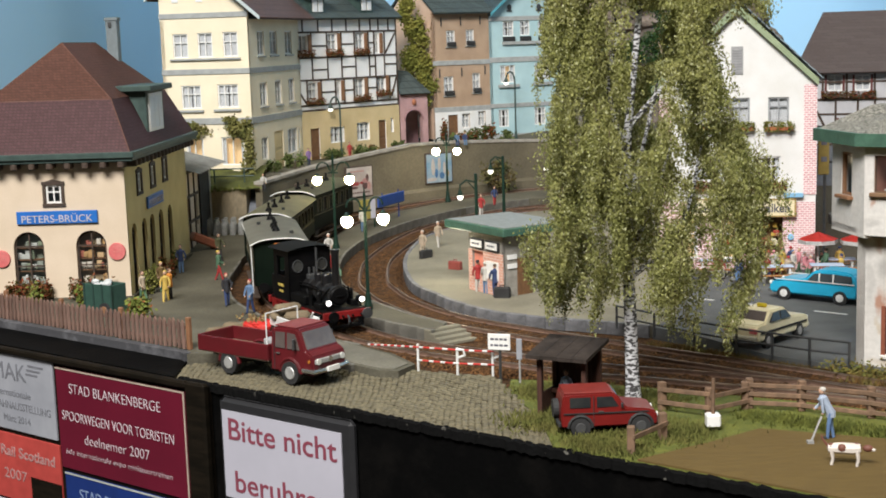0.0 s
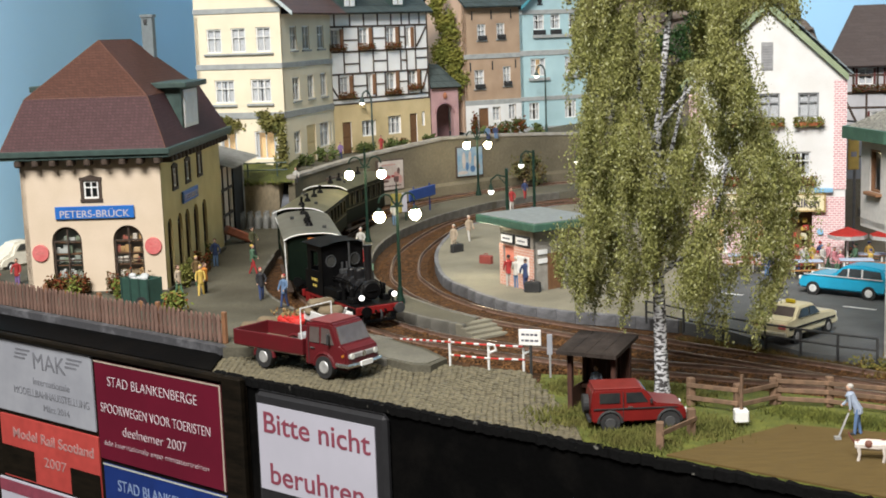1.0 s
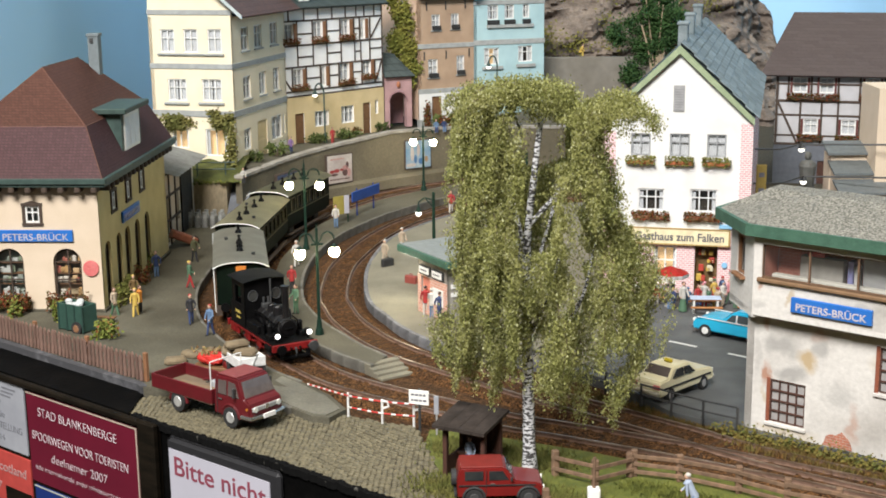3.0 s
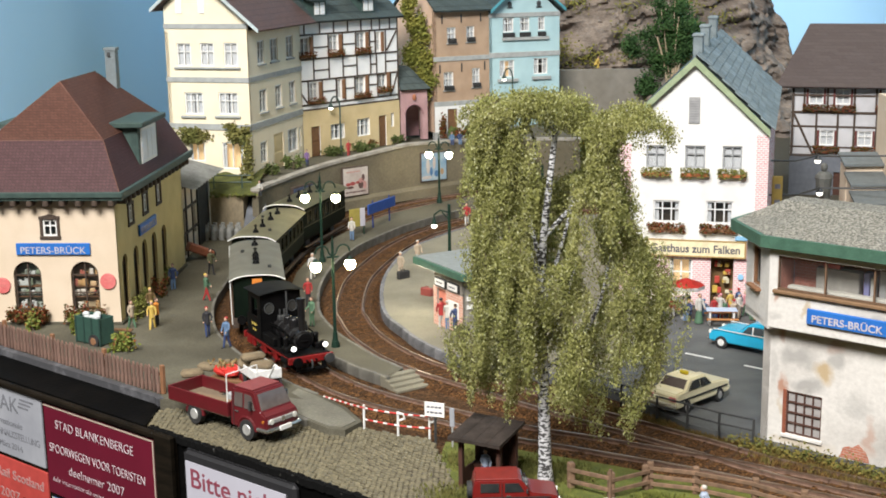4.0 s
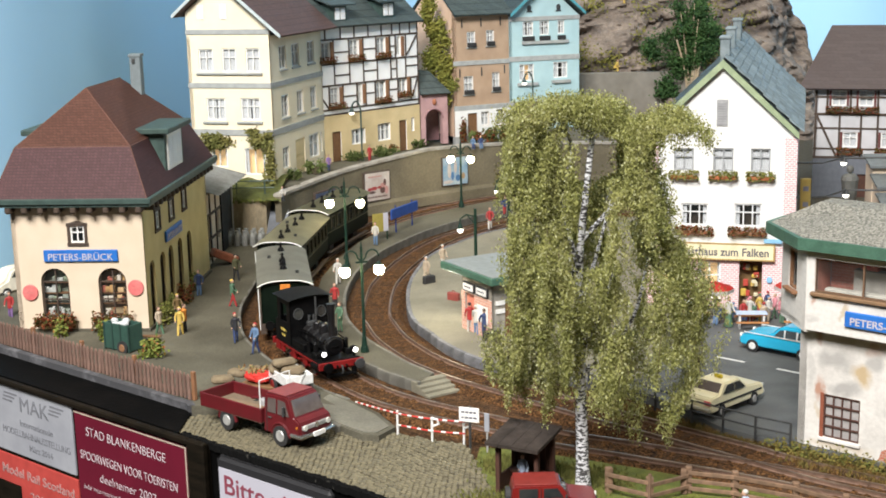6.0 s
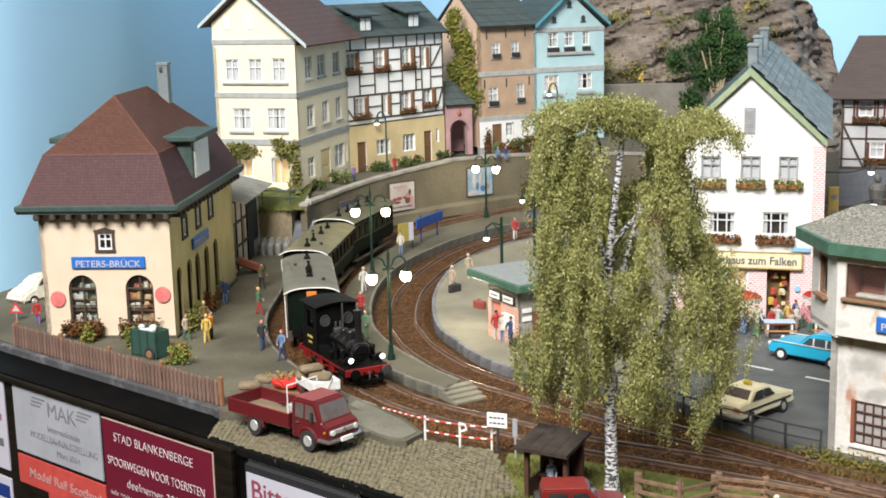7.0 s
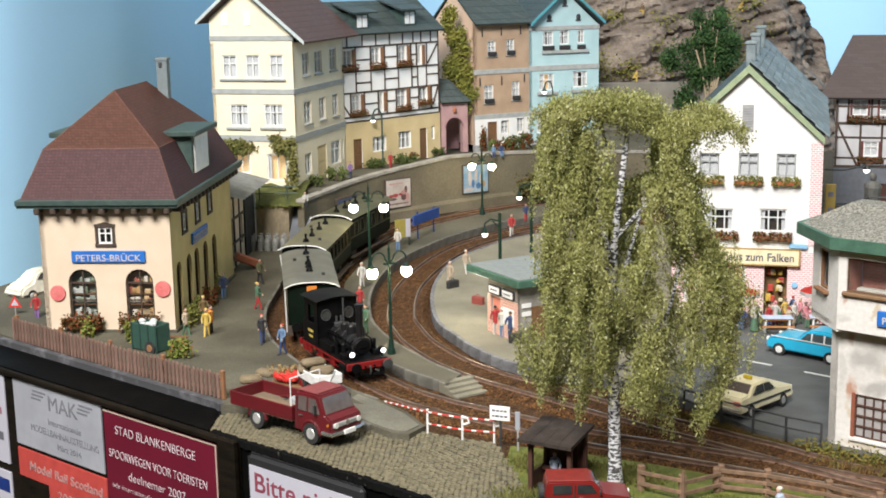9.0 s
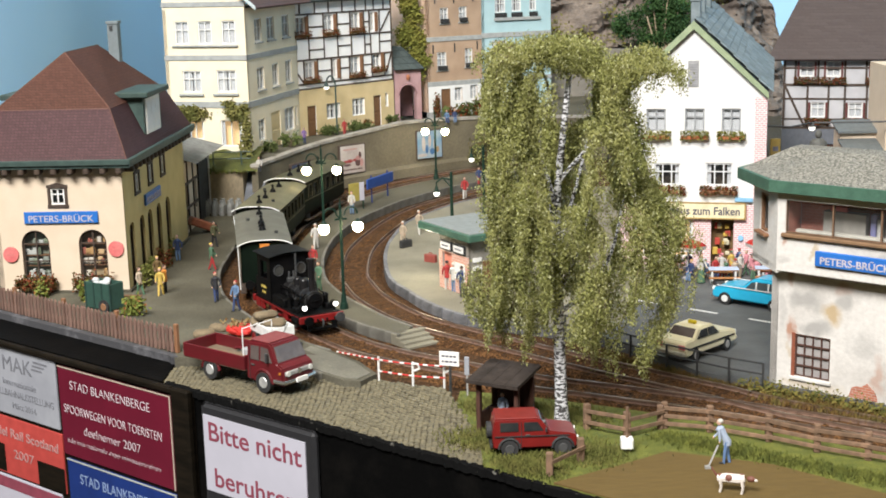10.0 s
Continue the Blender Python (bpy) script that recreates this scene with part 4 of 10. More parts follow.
# White raised above the other plaster to make up for the weak light.
shell(t, w, D, H, up + dn, [], mat("lifted_white_plaster", (0.86, 0.855, 0.84), (0.8, 0.79, 0.77), 80, 0.8, bump=0.12, bscale=1500, fine=0.03), M["peach"])
wb = wall_bm(w, 4.15, dn, 0.06)
part("ground_floor_face", wb, M["ochre"], t, at=(0, -0.062, 0))
for o in up:
    ob = window(t, o[0], o[1], o[2] - o[0], o[3] - o[1], 2, 2, curtain=0.9)
    b = B()
    box(b, o[2] - o[0], -0.14, -0.05, o[2] - o[0] + 0.36, -0.02, o[3] - o[1], 0.02)
    part("shutter", b, M["shutter"], ob)
for o in (up[0], up[1], up[2], up[4], up[6], up[7]):
    flower_box(t, o[0] - 0.25, o[1] - 0.35, o[2] - o[0] + 0.75)
for o in (dn[1], dn[2], dn[4]):
    window(t, o[0], o[1], o[2] - o[0], o[3] - o[1], 3 if o[0] < 11 else 1, 2, curtain=0.9)
for o in (dn[0], dn[3]):
    b = B()
    box(b, 0, 0.08, 0, o[2] - o[0], 0.2, o[3])
    box(b, 0.12, 0.04, 0.2, o[2] - o[0] - 0.12, 0.08, 1.2, 0.02)
    box(b, 0.12, 0.04, 1.4, o[2] - o[0] - 0.12, 0.08, o[3] - 0.15, 0.02)
    part("door", b, M["brown_door"], t, at=(o[0], 0, 0))


def beam(t, x0, z0, x1, z1, wd=0.2, y=-0.07):
    d = Vector((x1 - x0, 0, z1 - z0))
    L = d.length
    b = B()
    box(b, 0, y, -wd / 2, L, 0.02, wd / 2, 0.02)
    part("beam", b, M["timber"], t, at=(x0, 0, z0), rot=(0, -math.degrees(math.atan2(z1 - z0, x1 - x0)), 0))


for z in (4.22, 4.66, 6.8, 8.7, 10.84, 12.1):
    beam(t, 0, z, w, z, 0.15)
for x0, x1, z in ((1.75, 3.5, 9.68), (5.25, 6.85, 9.77), (8.6, 9.3, 9.82), (1.7, 3.55, 7.65), (5.25, 6.95, 7.8), (8.65, 9.4, 7.74), (10.55, w, 7.88), (2.7, 4.3, 5.72), (5.4, 6.6, 5.77), (8.35, 9.5, 5.85)):
    beam(t, x0, z, x1, z, 0.13, -0.06)
for z0, z1, xs in ((10.84, 12.1, (0.75, 2.56, 4.22, 5.92, 7.57, 8.9, 9.92, 11.2)), (8.7, 10.84, (1.7, 3.52, 5.25, 6.85, 8.6, 9.3, 10.64)), (6.8, 8.7, (1.72, 3.54, 5.23, 6.95, 8.66, 9.42, 10.58)), (4.66, 6.8, (1.0, 2.66, 4.34, 5.43, 6.6, 8.35, 9.5, 11.18)), (4.22, 12.1, (0.07, w - 0.07))):
    for x in xs:
        beam(t, x, z0, x, z1, 0.13, -0.075)
beam(t, 10.75, 8.9, 12.05, 10.65, 0.16, -0.065)
beam(t, 11.4, 5.0, 12.1, 6.75, 0.16, -0.065)
beam(t, 0.2, 5.7, 0.95, 4.75, 0.16, -0.065)
RY, RZ = 3.0, 14.8
roof_slab(t, (-0.3, -0.7, H - 0.15), (w + 0.2, -0.7, H - 0.15), (w + 0.2, RY, RZ), (-0.3, RY, RZ), M["roof_slate"])
roof_slab(t, (w + 0.2, D + 0.7, H - 0.15), (-0.3, D + 0.7, H - 0.15), (-0.3, RY, RZ), (w + 0.2, RY, RZ), M["roof_slate"])
for x, zd in ((1.75, 12.55), (7.65, 12.65)):       # dormers
    b = B()
    box(b, x, -0.1, zd - 0.3, x + 1.6, 2.0, zd + 1.25)
    dm = part("dormer", b, M["green_trim"], t)
    for q in (0.2, 0.85):
        b = B()
        box(b, x + q, -0.17, zd, x + q + 0.52, -0.11, zd + 1.05)
        wn = part("window", b, M["white_frame"], dm)
        b = B()
        box(b, x + q + 0.08, -0.185, zd + 0.08, x + q + 0.44, -0.165, zd + 0.5)
        box(b, x + q + 0.08, -0.185, zd + 0.58, x + q + 0.44, -0.165, zd + 0.97)
        part("pane", b, M["curtain"], wn)
    b = B()
    verts_faces(b, [(x - 0.7, -0.6, zd + 1.2), (x + 2.3, -0.6, zd + 1.2), (x + 1.9, 2.9, zd + 2.05), (x - 0.3, 2.9, zd + 2.05), (x - 0.7, -0.6, zd + 1.35), (x + 2.3, -0.6, zd + 1.35), (x + 1.9, 2.9, zd + 2.2), (x - 0.3, 2.9, zd + 2.2)],
                [(0, 1, 2, 3), (7, 6, 5, 4), (0, 4, 5, 1), (1, 5, 6, 2), (2, 6, 7, 3), (3, 7, 4, 0)])
    part("dormer_roof", b, M["roof_slate"], dm)

# -- pink gateway --
t, w = house("gateway", (-3.8, 125.4), (-0.4, 126.9), 3, 4.4, 4.5, "dusty pink arched gateway with slate roof")
gw = part("wall", wall_bm(2.75, 4.9, [(0.5, 0, 2.22, 3.35)], 0.7), M["pink"], t)
n = 8
for s, sx in ((1, 0.5), (-1, 2.22)):
    b = B()
    pts = [(sx, 3.35)] + [(1.36 - s * 0.86 * math.cos(math.pi / 2 * k / n), 3.35 - 0.86 + 0.86 * math.sin(math.pi / 2 * k / n)) for k in range(n + 1)]
    vs = [(x, y, z) for y in (0.01, 0.69) for x, z in pts]
    m = len(pts)
    verts_faces(b, vs, [tuple(range(m)), tuple(range(2 * m - 1, m - 1, -1))] + [(k, (k + 1) % m, m + (k + 1) % m, m + k) for k in range(m)])
    part("arch_corner", b, M["pink"], gw)
b = B()
box(b, 0.3, 3.0, 0, 3.0, 3.2, 4.3)
part("passage_back", b, plain("mauve_stone", (0.30, 0.17, 0.18)), t)
b = B()
tube(b, [(1.36 - 0.92 * math.cos(math.pi * k / 12), -0.03, 2.49 + 0.92 * math.sin(math.pi * k / 12)) for k in range(13)], 0.08, 6)
part("arch_moulding", b, plain("mauve_stone", (0.30, 0.17, 0.18)), t)
roof_slab(t, (-0.1, -0.5, 4.9), (2.95, -0.5, 4.9), (1.5, 1.5, 6.9), (-0.1, 1.5, 7.15), M["roof_slate"])
ball(bb := B(), (1.36, -0.15, 4.1), (0.2, 0.15, 0.3))
part("ornament", bb, plain("terracotta", (0.42, 0.16, 0.08)), t)

# -- brown house with peach gable --
t, w = house("brown_house", (-0.63, 127.2), (4.67, 130.02), 9, 4.9, 11.4, "brown plaster house with slate roof and peach gable")
D, H = 8.8, 11.7
fw = [(1.45, 8.55, 2.37, 10.0), (3.53, 8.6, 4.4, 10.05), (1.04, 4.05, 2.08, 5.77), (4.1, 4.2, 4.95, 6.0), (1.37, 0, 2.4, 2.2), (2.85, 0.9, 3.7, 2.25), (4.6, 0.95, 5.4, 2.4)]
shell(t, w, D, H, fw, [], M["brown_wall"], M["peach"], side_gable=(D / 2, H + 2.9))
for o in fw[:4]:
    window(t, o[0], o[1], o[2] - o[0], o[3] - o[1], 2, 2, sill=M["grey_trim"], curtain=0.8)
    b = B()
    box(b, o[0] + 0.02, -0.3, o[1], o[2] - 0.02, -0.04, o[1] + 0.4, 0.03)
    part("flower_box", b, M["tyre"], t)
for o in fw[5:]:
    window(t, o[0], o[1], o[2] - o[0], o[3] - o[1], 2, 2, curtain=0.9)
wb = wall_bm(w, 2.5, fw[4:], 0.06)
part("ground_floor_face", wb, M["white"], t, at=(0, -0.062, 0))
part("plinth", box(B(), -0.02, -0.1, -1.0, w + 0.02, 0.4, -0.003), M["grey_trim"], t)
b = B()
box(b, 1.37, 0.08, 0, 2.4, 0.2, 2.2)
part("door", b, M["brown_door"], t)
band(t, -0.05, w + 0.02, 6.8, 0.45, M["grey_trim"])
band(t, -0.05, w + 0.02, 2.5, 0.45, M["grey_trim"])
for x, z in ((0.55, 6.3), (2.9, 6.35), (5.4, 6.45), (0.85, 11.0), (2.9, 11.05), (5.0, 11.1)):
    b = B()
    box(b, x, -0.1, z - 0.6, x + 0.1, -0.03, z + 0.2)
    part("wall_anchor", b, M["iron"], t)
roof_slab(t, (-0.15, -0.8, H - 0.05), (w + 0.05, -0.8, H - 0.05), (w + 0.05, D / 2, H + 3.15), (-0.15, D / 2, H + 3.15), M["roof_slate"])
roof_slab(t, (w + 0.05, D + 0.8, H - 0.05), (-0.15, D + 0.8, H - 0.05), (-0.15, D / 2, H + 3.15), (w + 0.05, D / 2, H + 3.15), M["roof_slate"])
b = B()
box(b, 2.6, 3.2, H + 1.6, 3.5, 4.1, H + 4.6, 0.04)
part("chimney", b, plain("chimney_grey", (0.16, 0.14, 0.13)), t)

# -- teal house --
t, w = house("teal_house", (4.68, 130.02), (11.63, 132.83), 9, 5.0, 11.5, "pale teal house with white windows and gabled front")
D, H = 8.5, 11.05
fw = [(1.44, 9.2, 2.58, 10.62), (3.24, 9.25, 4.27, 10.62), (5.18, 9.3, 5.92, 10.62), (1.07, 4.85, 2.64, 6.5), (4.7, 5.0, 6.23, 6.58), (0.82, 0.66, 1.9, 2.34), (4.6, 0.7, 5.8, 2.4)]
shell(t, w, D, H, fw, [], M["teal"], gable=(3.8, 14.4))
part("plinth", box(B(), 0.03, -0.1, -1.0, w + 0.02, 0.4, -0.003), M["grey_trim"], t)
for i, o in enumerate(fw):
    window(t, o[0], o[1], o[2] - o[0], o[3] - o[1], 3 if i > 2 else 2, 2, curtain=0.7, warm=i == 3)
band(t, -0.05, w + 0.05, 6.78, 0.5, M["grey_trim"])
band(t, -0.05, w + 0.05, 10.66, 0.42, M["grey_trim"])
band(t, -0.05, w + 0.05, 2.5, 0.4, M["grey_trim"])
band(t, 1.35, 6.3, 8.42, 0.3, M["grey_trim"], 0.25, name="flower_ledge")
for o in fw[:3]:
    b = B()
    box(b, o[0] - 0.05, -0.28, 8.74, o[2] + 0.05, -0.04, 9.18, 0.03)
    part("flower_box", b, M["tyre"], t)
band(t, 0.85, 3.0, 4.4, 0.3, M["grey_trim"], 0.25, name="flower_ledge")
band(t, 4.5, 6.5, 4.5, 0.3, M["grey_trim"], 0.25, name="flower_ledge")
for x, z in ((3.8, 13.3), (2.16, 11.9), (5.25, 11.9)):
    b = B()
    ball(b, (x, -0.03, z), (0.25, 0.06, 0.3))
    box(b, x - 0.28, -0.08, z - 0.4, x + 0.28, 0, z - 0.25)
    part("trefoil_opening", b, M["iron"], t)
gz = 14.75
for sgn in (-1, 1):
    e = -0.15 if sgn < 0 else w + 0.3
    q = [(e, -0.8, H + 0.25), (3.8, -0.8, gz), (3.8, D + 0.5, gz), (e, D + 0.5, H + 0.25)]
    roof_slab(t, *(q if sgn < 0 else q[::-1]), M["roof_slate"])
    b = B()
    verts_faces(b, [(e, -0.95, H + 0.08), (3.8, -0.95, gz - 0.15), (3.8, -0.95, gz + 0.12), (e, -0.95, H + 0.38), (e, -0.8, H + 0.08), (3.8, -0.8, gz - 0.15), (3.8, -0.8, gz + 0.12), (e, -0.8, H + 0.38)],
                [(0, 1, 2, 3), (7, 6, 5, 4), (0, 4, 5, 1), (1, 5, 6, 2), (2, 6, 7, 3), (3, 7, 4, 0)])
    part("bargeboard", b, plain("blue_teal_board", (0.08, 0.30, 0.36)), t)

# -- white inn --
t, w = house("white_inn", (12.94, 81.25), (21.73, 79.30), 33, 0.0, 11.3, "white gabled inn with blue-grey tiled roof and pink brick corners")
D, H, GX, GZ = 26.0, 10.75, 4.5, 15.1
up = [(1.6, 8.72, 2.83, 10.12), (4.0, 8.72, 5.23, 10.15), (6.28, 8.72, 7.46, 10.15), (2.1, 5.25, 3.77, 6.65), (5.35, 5.25, 7.02, 6.7), (4.16, 11.52, 4.84, 13.15)]
lo = [(0.8, 0.6, 2.2, 3.0), (3.2, 0.6, 4.6, 3.0), (5.74, 0.0, 7.15, 3.15)]
shell(t, w, D, H + 0.28, up[:5] + lo, [], M["white"], M["pink_brick"], gable=(GX, GZ + 0.36))
for o in up[:3]:
    window(t, o[0], o[1], o[2] - o[0], o[3] - o[1], 2, 2, frame=plain("grey_window_paint", (0.33, 0.34, 0.35)), curtain=0.95)
    flower_box(t, o[0] - 0.2, o[1] - 0.5, o[2] - o[0] + 0.45, planter=plain("terracotta_planter", (0.42, 0.13, 0.05)), leaf=M["grass_dark"])
for o in up[3:5]:
    window(t, o[0], o[1], o[2] - o[0], o[3] - o[1], 3, 2, frame=plain("pale_grey_paint", (0.72, 0.72, 0.71)), curtain=0.4)
    flower_box(t, o[0] - 0.25, o[1] - 0.5, o[2] - o[0] + 0.5, planter=M["shutter"])
o = up[5]
b = B()
box(b, o[0], -0.07, o[1], o[2], 0.02, o[3], 0.02)
aw = part("attic_shutter", b, plain("grey_shutter", (0.36, 0.36, 0.36)), t)
for k in range(9):
    b = B()
    box(b, o[0] + 0.07, -0.1, o[1] + 0.1 + k * 0.155, o[2] - 0.07, -0.07, o[1] + 0.17 + k * 0.155)
    part("slat", b, plain("grey_slat", (0.30, 0.30, 0.31)), aw)
wb = wall_bm(w, 4.0, lo, 0.05)
part("brick_face", wb, M["pink_brick"], t, at=(0, -0.052, 0))
for o in lo[:2]:
    window(t, o[0], o[1], o[2] - o[0], o[3] - o[1], 2, 2, curtain=0.3, warm=True)
b = B()
box(b, 5.6, 1.0, 0, 7.3, 1.05, 3.15)
part("taproom_wall", b, plain("taproom_brown", (0.20, 0.12, 0.05)), t)
for i in range(16):
    b = B()
    x, z = random.uniform(5.8, 6.9), (0.7, 1.35, 1.9, 2.4)[i % 4]
    box(b, x, 0.45, z, x + random.uniform(0.15, 0.35), 0.7, z + random.uniform(0.2, 0.5), 0.04)
    part("bottle", b, (plain("jar_yellow", (0.62, 0.42, 0.08)), plain("jar_cream", (0.66, 0.6, 0.42)), plain("jar_red", (0.45, 0.06, 0.04)))[i % 3], t)
for x0 in (-0.03, w - 0.7):
    b = B()
    box(b, x0, -0.055, 4.45, x0 + 0.74 if x0 > 1 else x0 + 0.7, 0.0, 10.85 if x0 > 1 else 10.2)
    part("brick_corner", b, M["pink_brick"], t)
b = B()
box(b, 1.75, -0.34, 3.2, 7.88, -0.1, 4.22, 0.03)
sg = part("inn_sign", b, plain("cream_sign_board", (0.80, 0.71, 0.46)), t, "cream sign board with black blackletter words")
b = B()
for q in ((1.75, 3.17, 7.88, 3.25), (1.75, 4.17, 7.88, 4.25), (1.73, 3.17, 1.83, 4.25), (7.8, 3.17, 7.9, 4.25)):
    box(b, q[0], -0.37, q[1], q[2], -0.3, q[3])
part("sign_border", b, plain("ochre_border", (0.40, 0.27, 0.10)), sg)
text_on(sg, "Gasthaus zum Falken", 4.78, 3.7, 0.72, M["ink_dark"], y=-0.355, width=5.5, bold=0.012)
b = B()
box(b, 7.2, -0.3, 4.3, 8.3, -0.12, 4.55, 0.02)
part("blue_plaque", b, plain("pale_blue_plaque", (0.25, 0.50, 0.72)), t)
b = B()
cyl(b, (7.6, -0.2, 1.95), (7.6, -0.06, 1.95), 0.18, n=14)
part("round_sign", b, plain("pale_blue_plaque", (0.25, 0.50, 0.72)), t)
# roof of separate tiles on boards
el, er = (-0.45, 10.75), (w + 0.1, 11.1)
for side, e in (("l", el), ("r", er)):
    q = [(e[0], -0.22, e[1]), (GX, -0.22, GZ + 0.45), (GX, D + 0.3, GZ + 0.45), (e[0], D + 0.3, e[1])]
    roof_slab(t, *(q if side == "l" else q[::-1]), M["roof_slate"], 0.12, "verge_board")
    b = B()
    verts_faces(b, [(e[0], -0.36, e[1] - 0.3), (GX, -0.36, GZ), (GX, -0.36, GZ + 0.5), (e[0], -0.36, e[1] + 0.1), (e[0], -0.22, e[1] - 0.3), (GX, -0.22, GZ), (GX, -0.22, GZ + 0.5), (e[0], -0.22, e[1] + 0.1)],
                [(0, 1, 2, 3), (7, 6, 5, 4), (0, 4, 5, 1), (1, 5, 6, 2), (2, 6, 7, 3), (3, 7, 4, 0)])
    part("bargeboard", b, M["sage"], t)
sl = Vector((er[0] - GX, 0, er[1] - GZ - 0.45))
L = sl.length
ang = math.degrees(math.atan2(-sl.z, sl.x))
tb = B()
box(tb, 0, 0, 0, 0.66, 0.94, 0.09, 0.03)
tile_me = mesh_of("roof_tile", tb, M["slate_piece"])
roof_r = part("roof_covering", box(B(), 0, 0, 0, L, D + 0.8, 0.02), M["roof_slate"], t, at=(GX, -0.3, GZ + 0.57), rot=(0, ang, 0))
nrow, ncol = int(L / 0.55), int((D + 0.8) / 1.0) - 1
for i in range(nrow + 1):
    for k in range(ncol + 1):
        piece("roof_tile", tile_me, roof_r, pose((i * 0.55 - 0.05) * S, (k * 1.0 + (0.5 if i % 2 else 0)) * S, 0.06 * S + random.uniform(0, 0.0002), random.gauss(0, 0.6), -4.5, random.gauss(0, 0.8)))
for y, zt in ((1.6, 16.9), (7.8, 17.1), (16.0, 17.25)):      # chimneys in a row along the ridge
    b = B()
    box(b, GX - 0.3, y, GZ + 0.1, GX + 0.3, y + 1.1, zt, 0.05)
    box(b, GX - 0.37, y - 0.07, zt - 0.2, GX + 0.37, y + 1.17, zt - 0.02, 0.04)
    part("ridge_chimney", b, M["slate_piece"], t)

# -- dark timbered house on the square --
t, w = house("square_house", (30.5, 113.5), (43, 110), 10, 0.9, 12, "white half-timbered house with dark brown roof")
D, H = 10, 9.75
up = [(1.4, 8.0, 2.6, 9.3), (3.6, 8.0, 4.8, 9.3), (2.4, 4.5, 3.6, 5.8), (5.5, 4.5, 6.7, 5.8), (7.3, 8.0, 8.5, 9.3), (8.4, 4.5, 9.6, 5.8)]
# Plaster of both storeys darkened for the shade this house stands in.
shell(t, w, D, H, up + [(3.7, 0, 4.8, 2.2)], [], mat("shaded_white_plaster", (0.5, 0.49, 0.5), (0.43, 0.42, 0.43), 80, 0.85, bump=0.12, bscale=1500, fine=0.05))
part("ground_floor_face", wall_bm(w, 3.5, [(3.7, 0, 4.8, 2.2)], 0.06), plain("blue_grey_plaster", (0.13, 0.138, 0.158)), t, at=(0, -0.062, 0))
for o in up:
    window(t, o[0], o[1], o[2] - o[0], o[3] - o[1], 2, 2, curtain=0.95)
    for x in (o[0] - 0.2, o[2] + 0.02):
        b = B()
        box(b, x, -0.1, o[1], x + 0.18, -0.02, o[3], 0.02)
        part("shutter", b, plain("maroon_frame", (0.13, 0.035, 0.03)), t)
    flower_box(t, o[0] - 0.4, o[1] - 0.55, o[2] - o[0] + 0.8, planter=M["timber"], leaf=M["foliage_rust"])
for z in (3.6, 7.3, 9.7):
    beam(t, 0, z, w, z, 0.22)
for z in (6.1, 8.75):
    beam(t, 0, z, w, z, 0.17, -0.06)
beam(t, 0, 4.35, w, 4.35, 0.15, -0.06)
for x in (0.12, 2.1, 3.85, 5.2, 7.0, 8.8, 10.8, w - 0.2):
    beam(t, x, 3.6, x, 7.3, 0.18, -0.075)
for x in (0.12, 1.05, 2.95, 5.15, 6.9, 8.9, 10.8, w - 0.2):
    beam(t, x, 7.3, x, 9.7, 0.18, -0.075)
beam(t, 0.2, 7.2, 1.9, 3.7, 0.2, -0.065)
b = B()
box(b, 3.7, 0.1, 0, 4.8, 0.2, 2.2)
part("door", b, M["hut_wood"], t)
roof_slab(t, (-1.3, -0.9, H - 0.2), (w + 0.6, -0.9, H - 0.2), (w + 0.6, D / 2, H + 4.75), (1.0, D / 2, H + 4.75), M["roof_dark"])
roof_slab(t, (w + 0.6, D + 0.9, H - 0.2), (-1.3, D + 0.9, H - 0.2), (1.0, D / 2, H + 4.75), (w + 0.6, D / 2, H + 4.75), M["roof_dark"])
roof_slab(t, (-1.3, D + 0.9, H - 0.2), (-1.3, -0.9, H - 0.2), (1.0, D / 2, H + 4.75), (1.0, D / 2, H + 4.751), M["roof_dark"])

# ---- station building ----
t = thing("station_building", -25.8, 75.75, 0.0, -1.5, "cream plaster station building with reddish mansard roof", "station")
SW, SD, SH = 8.05, 16.0, 7.9
arch = [(1.56, 1.05, 3.28, 4.12), (5.1, 1.05, 6.82, 4.12)]
fr = [(3.62, 5.7, 4.48, 6.72)] + arch
sa = [(y, 0.35, y + 1.2, 4.25) for y in (0.9, 3.3, 5.25, 7.55, 10.0)]
sw = [(2.75, 5.9, 3.65, 7.0), (6.05, 5.95, 6.95, 7.1), (9.3, 6.0, 10.2, 7.2)]


def arch_fill(bm, o, side, y0=0.0, y1=0.3, r=None):
    """Fills the upper corners of an opening so that its head is round."""
    r = r or (o[2] - o[0]) / 2
    cx, cz, n = (o[0] + o[2]) / 2, o[3] - r, 8
    for s, sx in ((side, o[0] if side > 0 else o[2]),):
        pts = [(sx, o[3])] + [(cx - s * r * math.cos(math.pi / 2 * k / n), cz + r * math.sin(math.pi / 2 * k / n)) for k in range(n + 1)]
        m = len(pts)
        verts_faces(bm, [(x, y, z) for y in (y0, y1) for x, z in pts], [tuple(range(m)), tuple(range(2 * m - 1, m - 1, -1))] + [(k, (k + 1) % m, m + (k + 1) % m, m + k) for k in range(m)])


fw = part("front_wall", wall_bm(SW, SH, fr, 0.3), M["cream"], t)
rw = part("right_wall", wall_bm(SD, SH, sa + sw, 0.3), M["yellow_lit_side"], t, at=(SW, 0.002, 0), rot=(0, 0, 90))
for wl, os_ in ((fw, arch), (rw, sa)):
    for o in os_:
        for s in (1, -1):
            b = B()
            arch_fill(b, o, s)
            part("arch_corner", b, M["cream"] if wl is fw else M["yellow_lit_side"], wl)
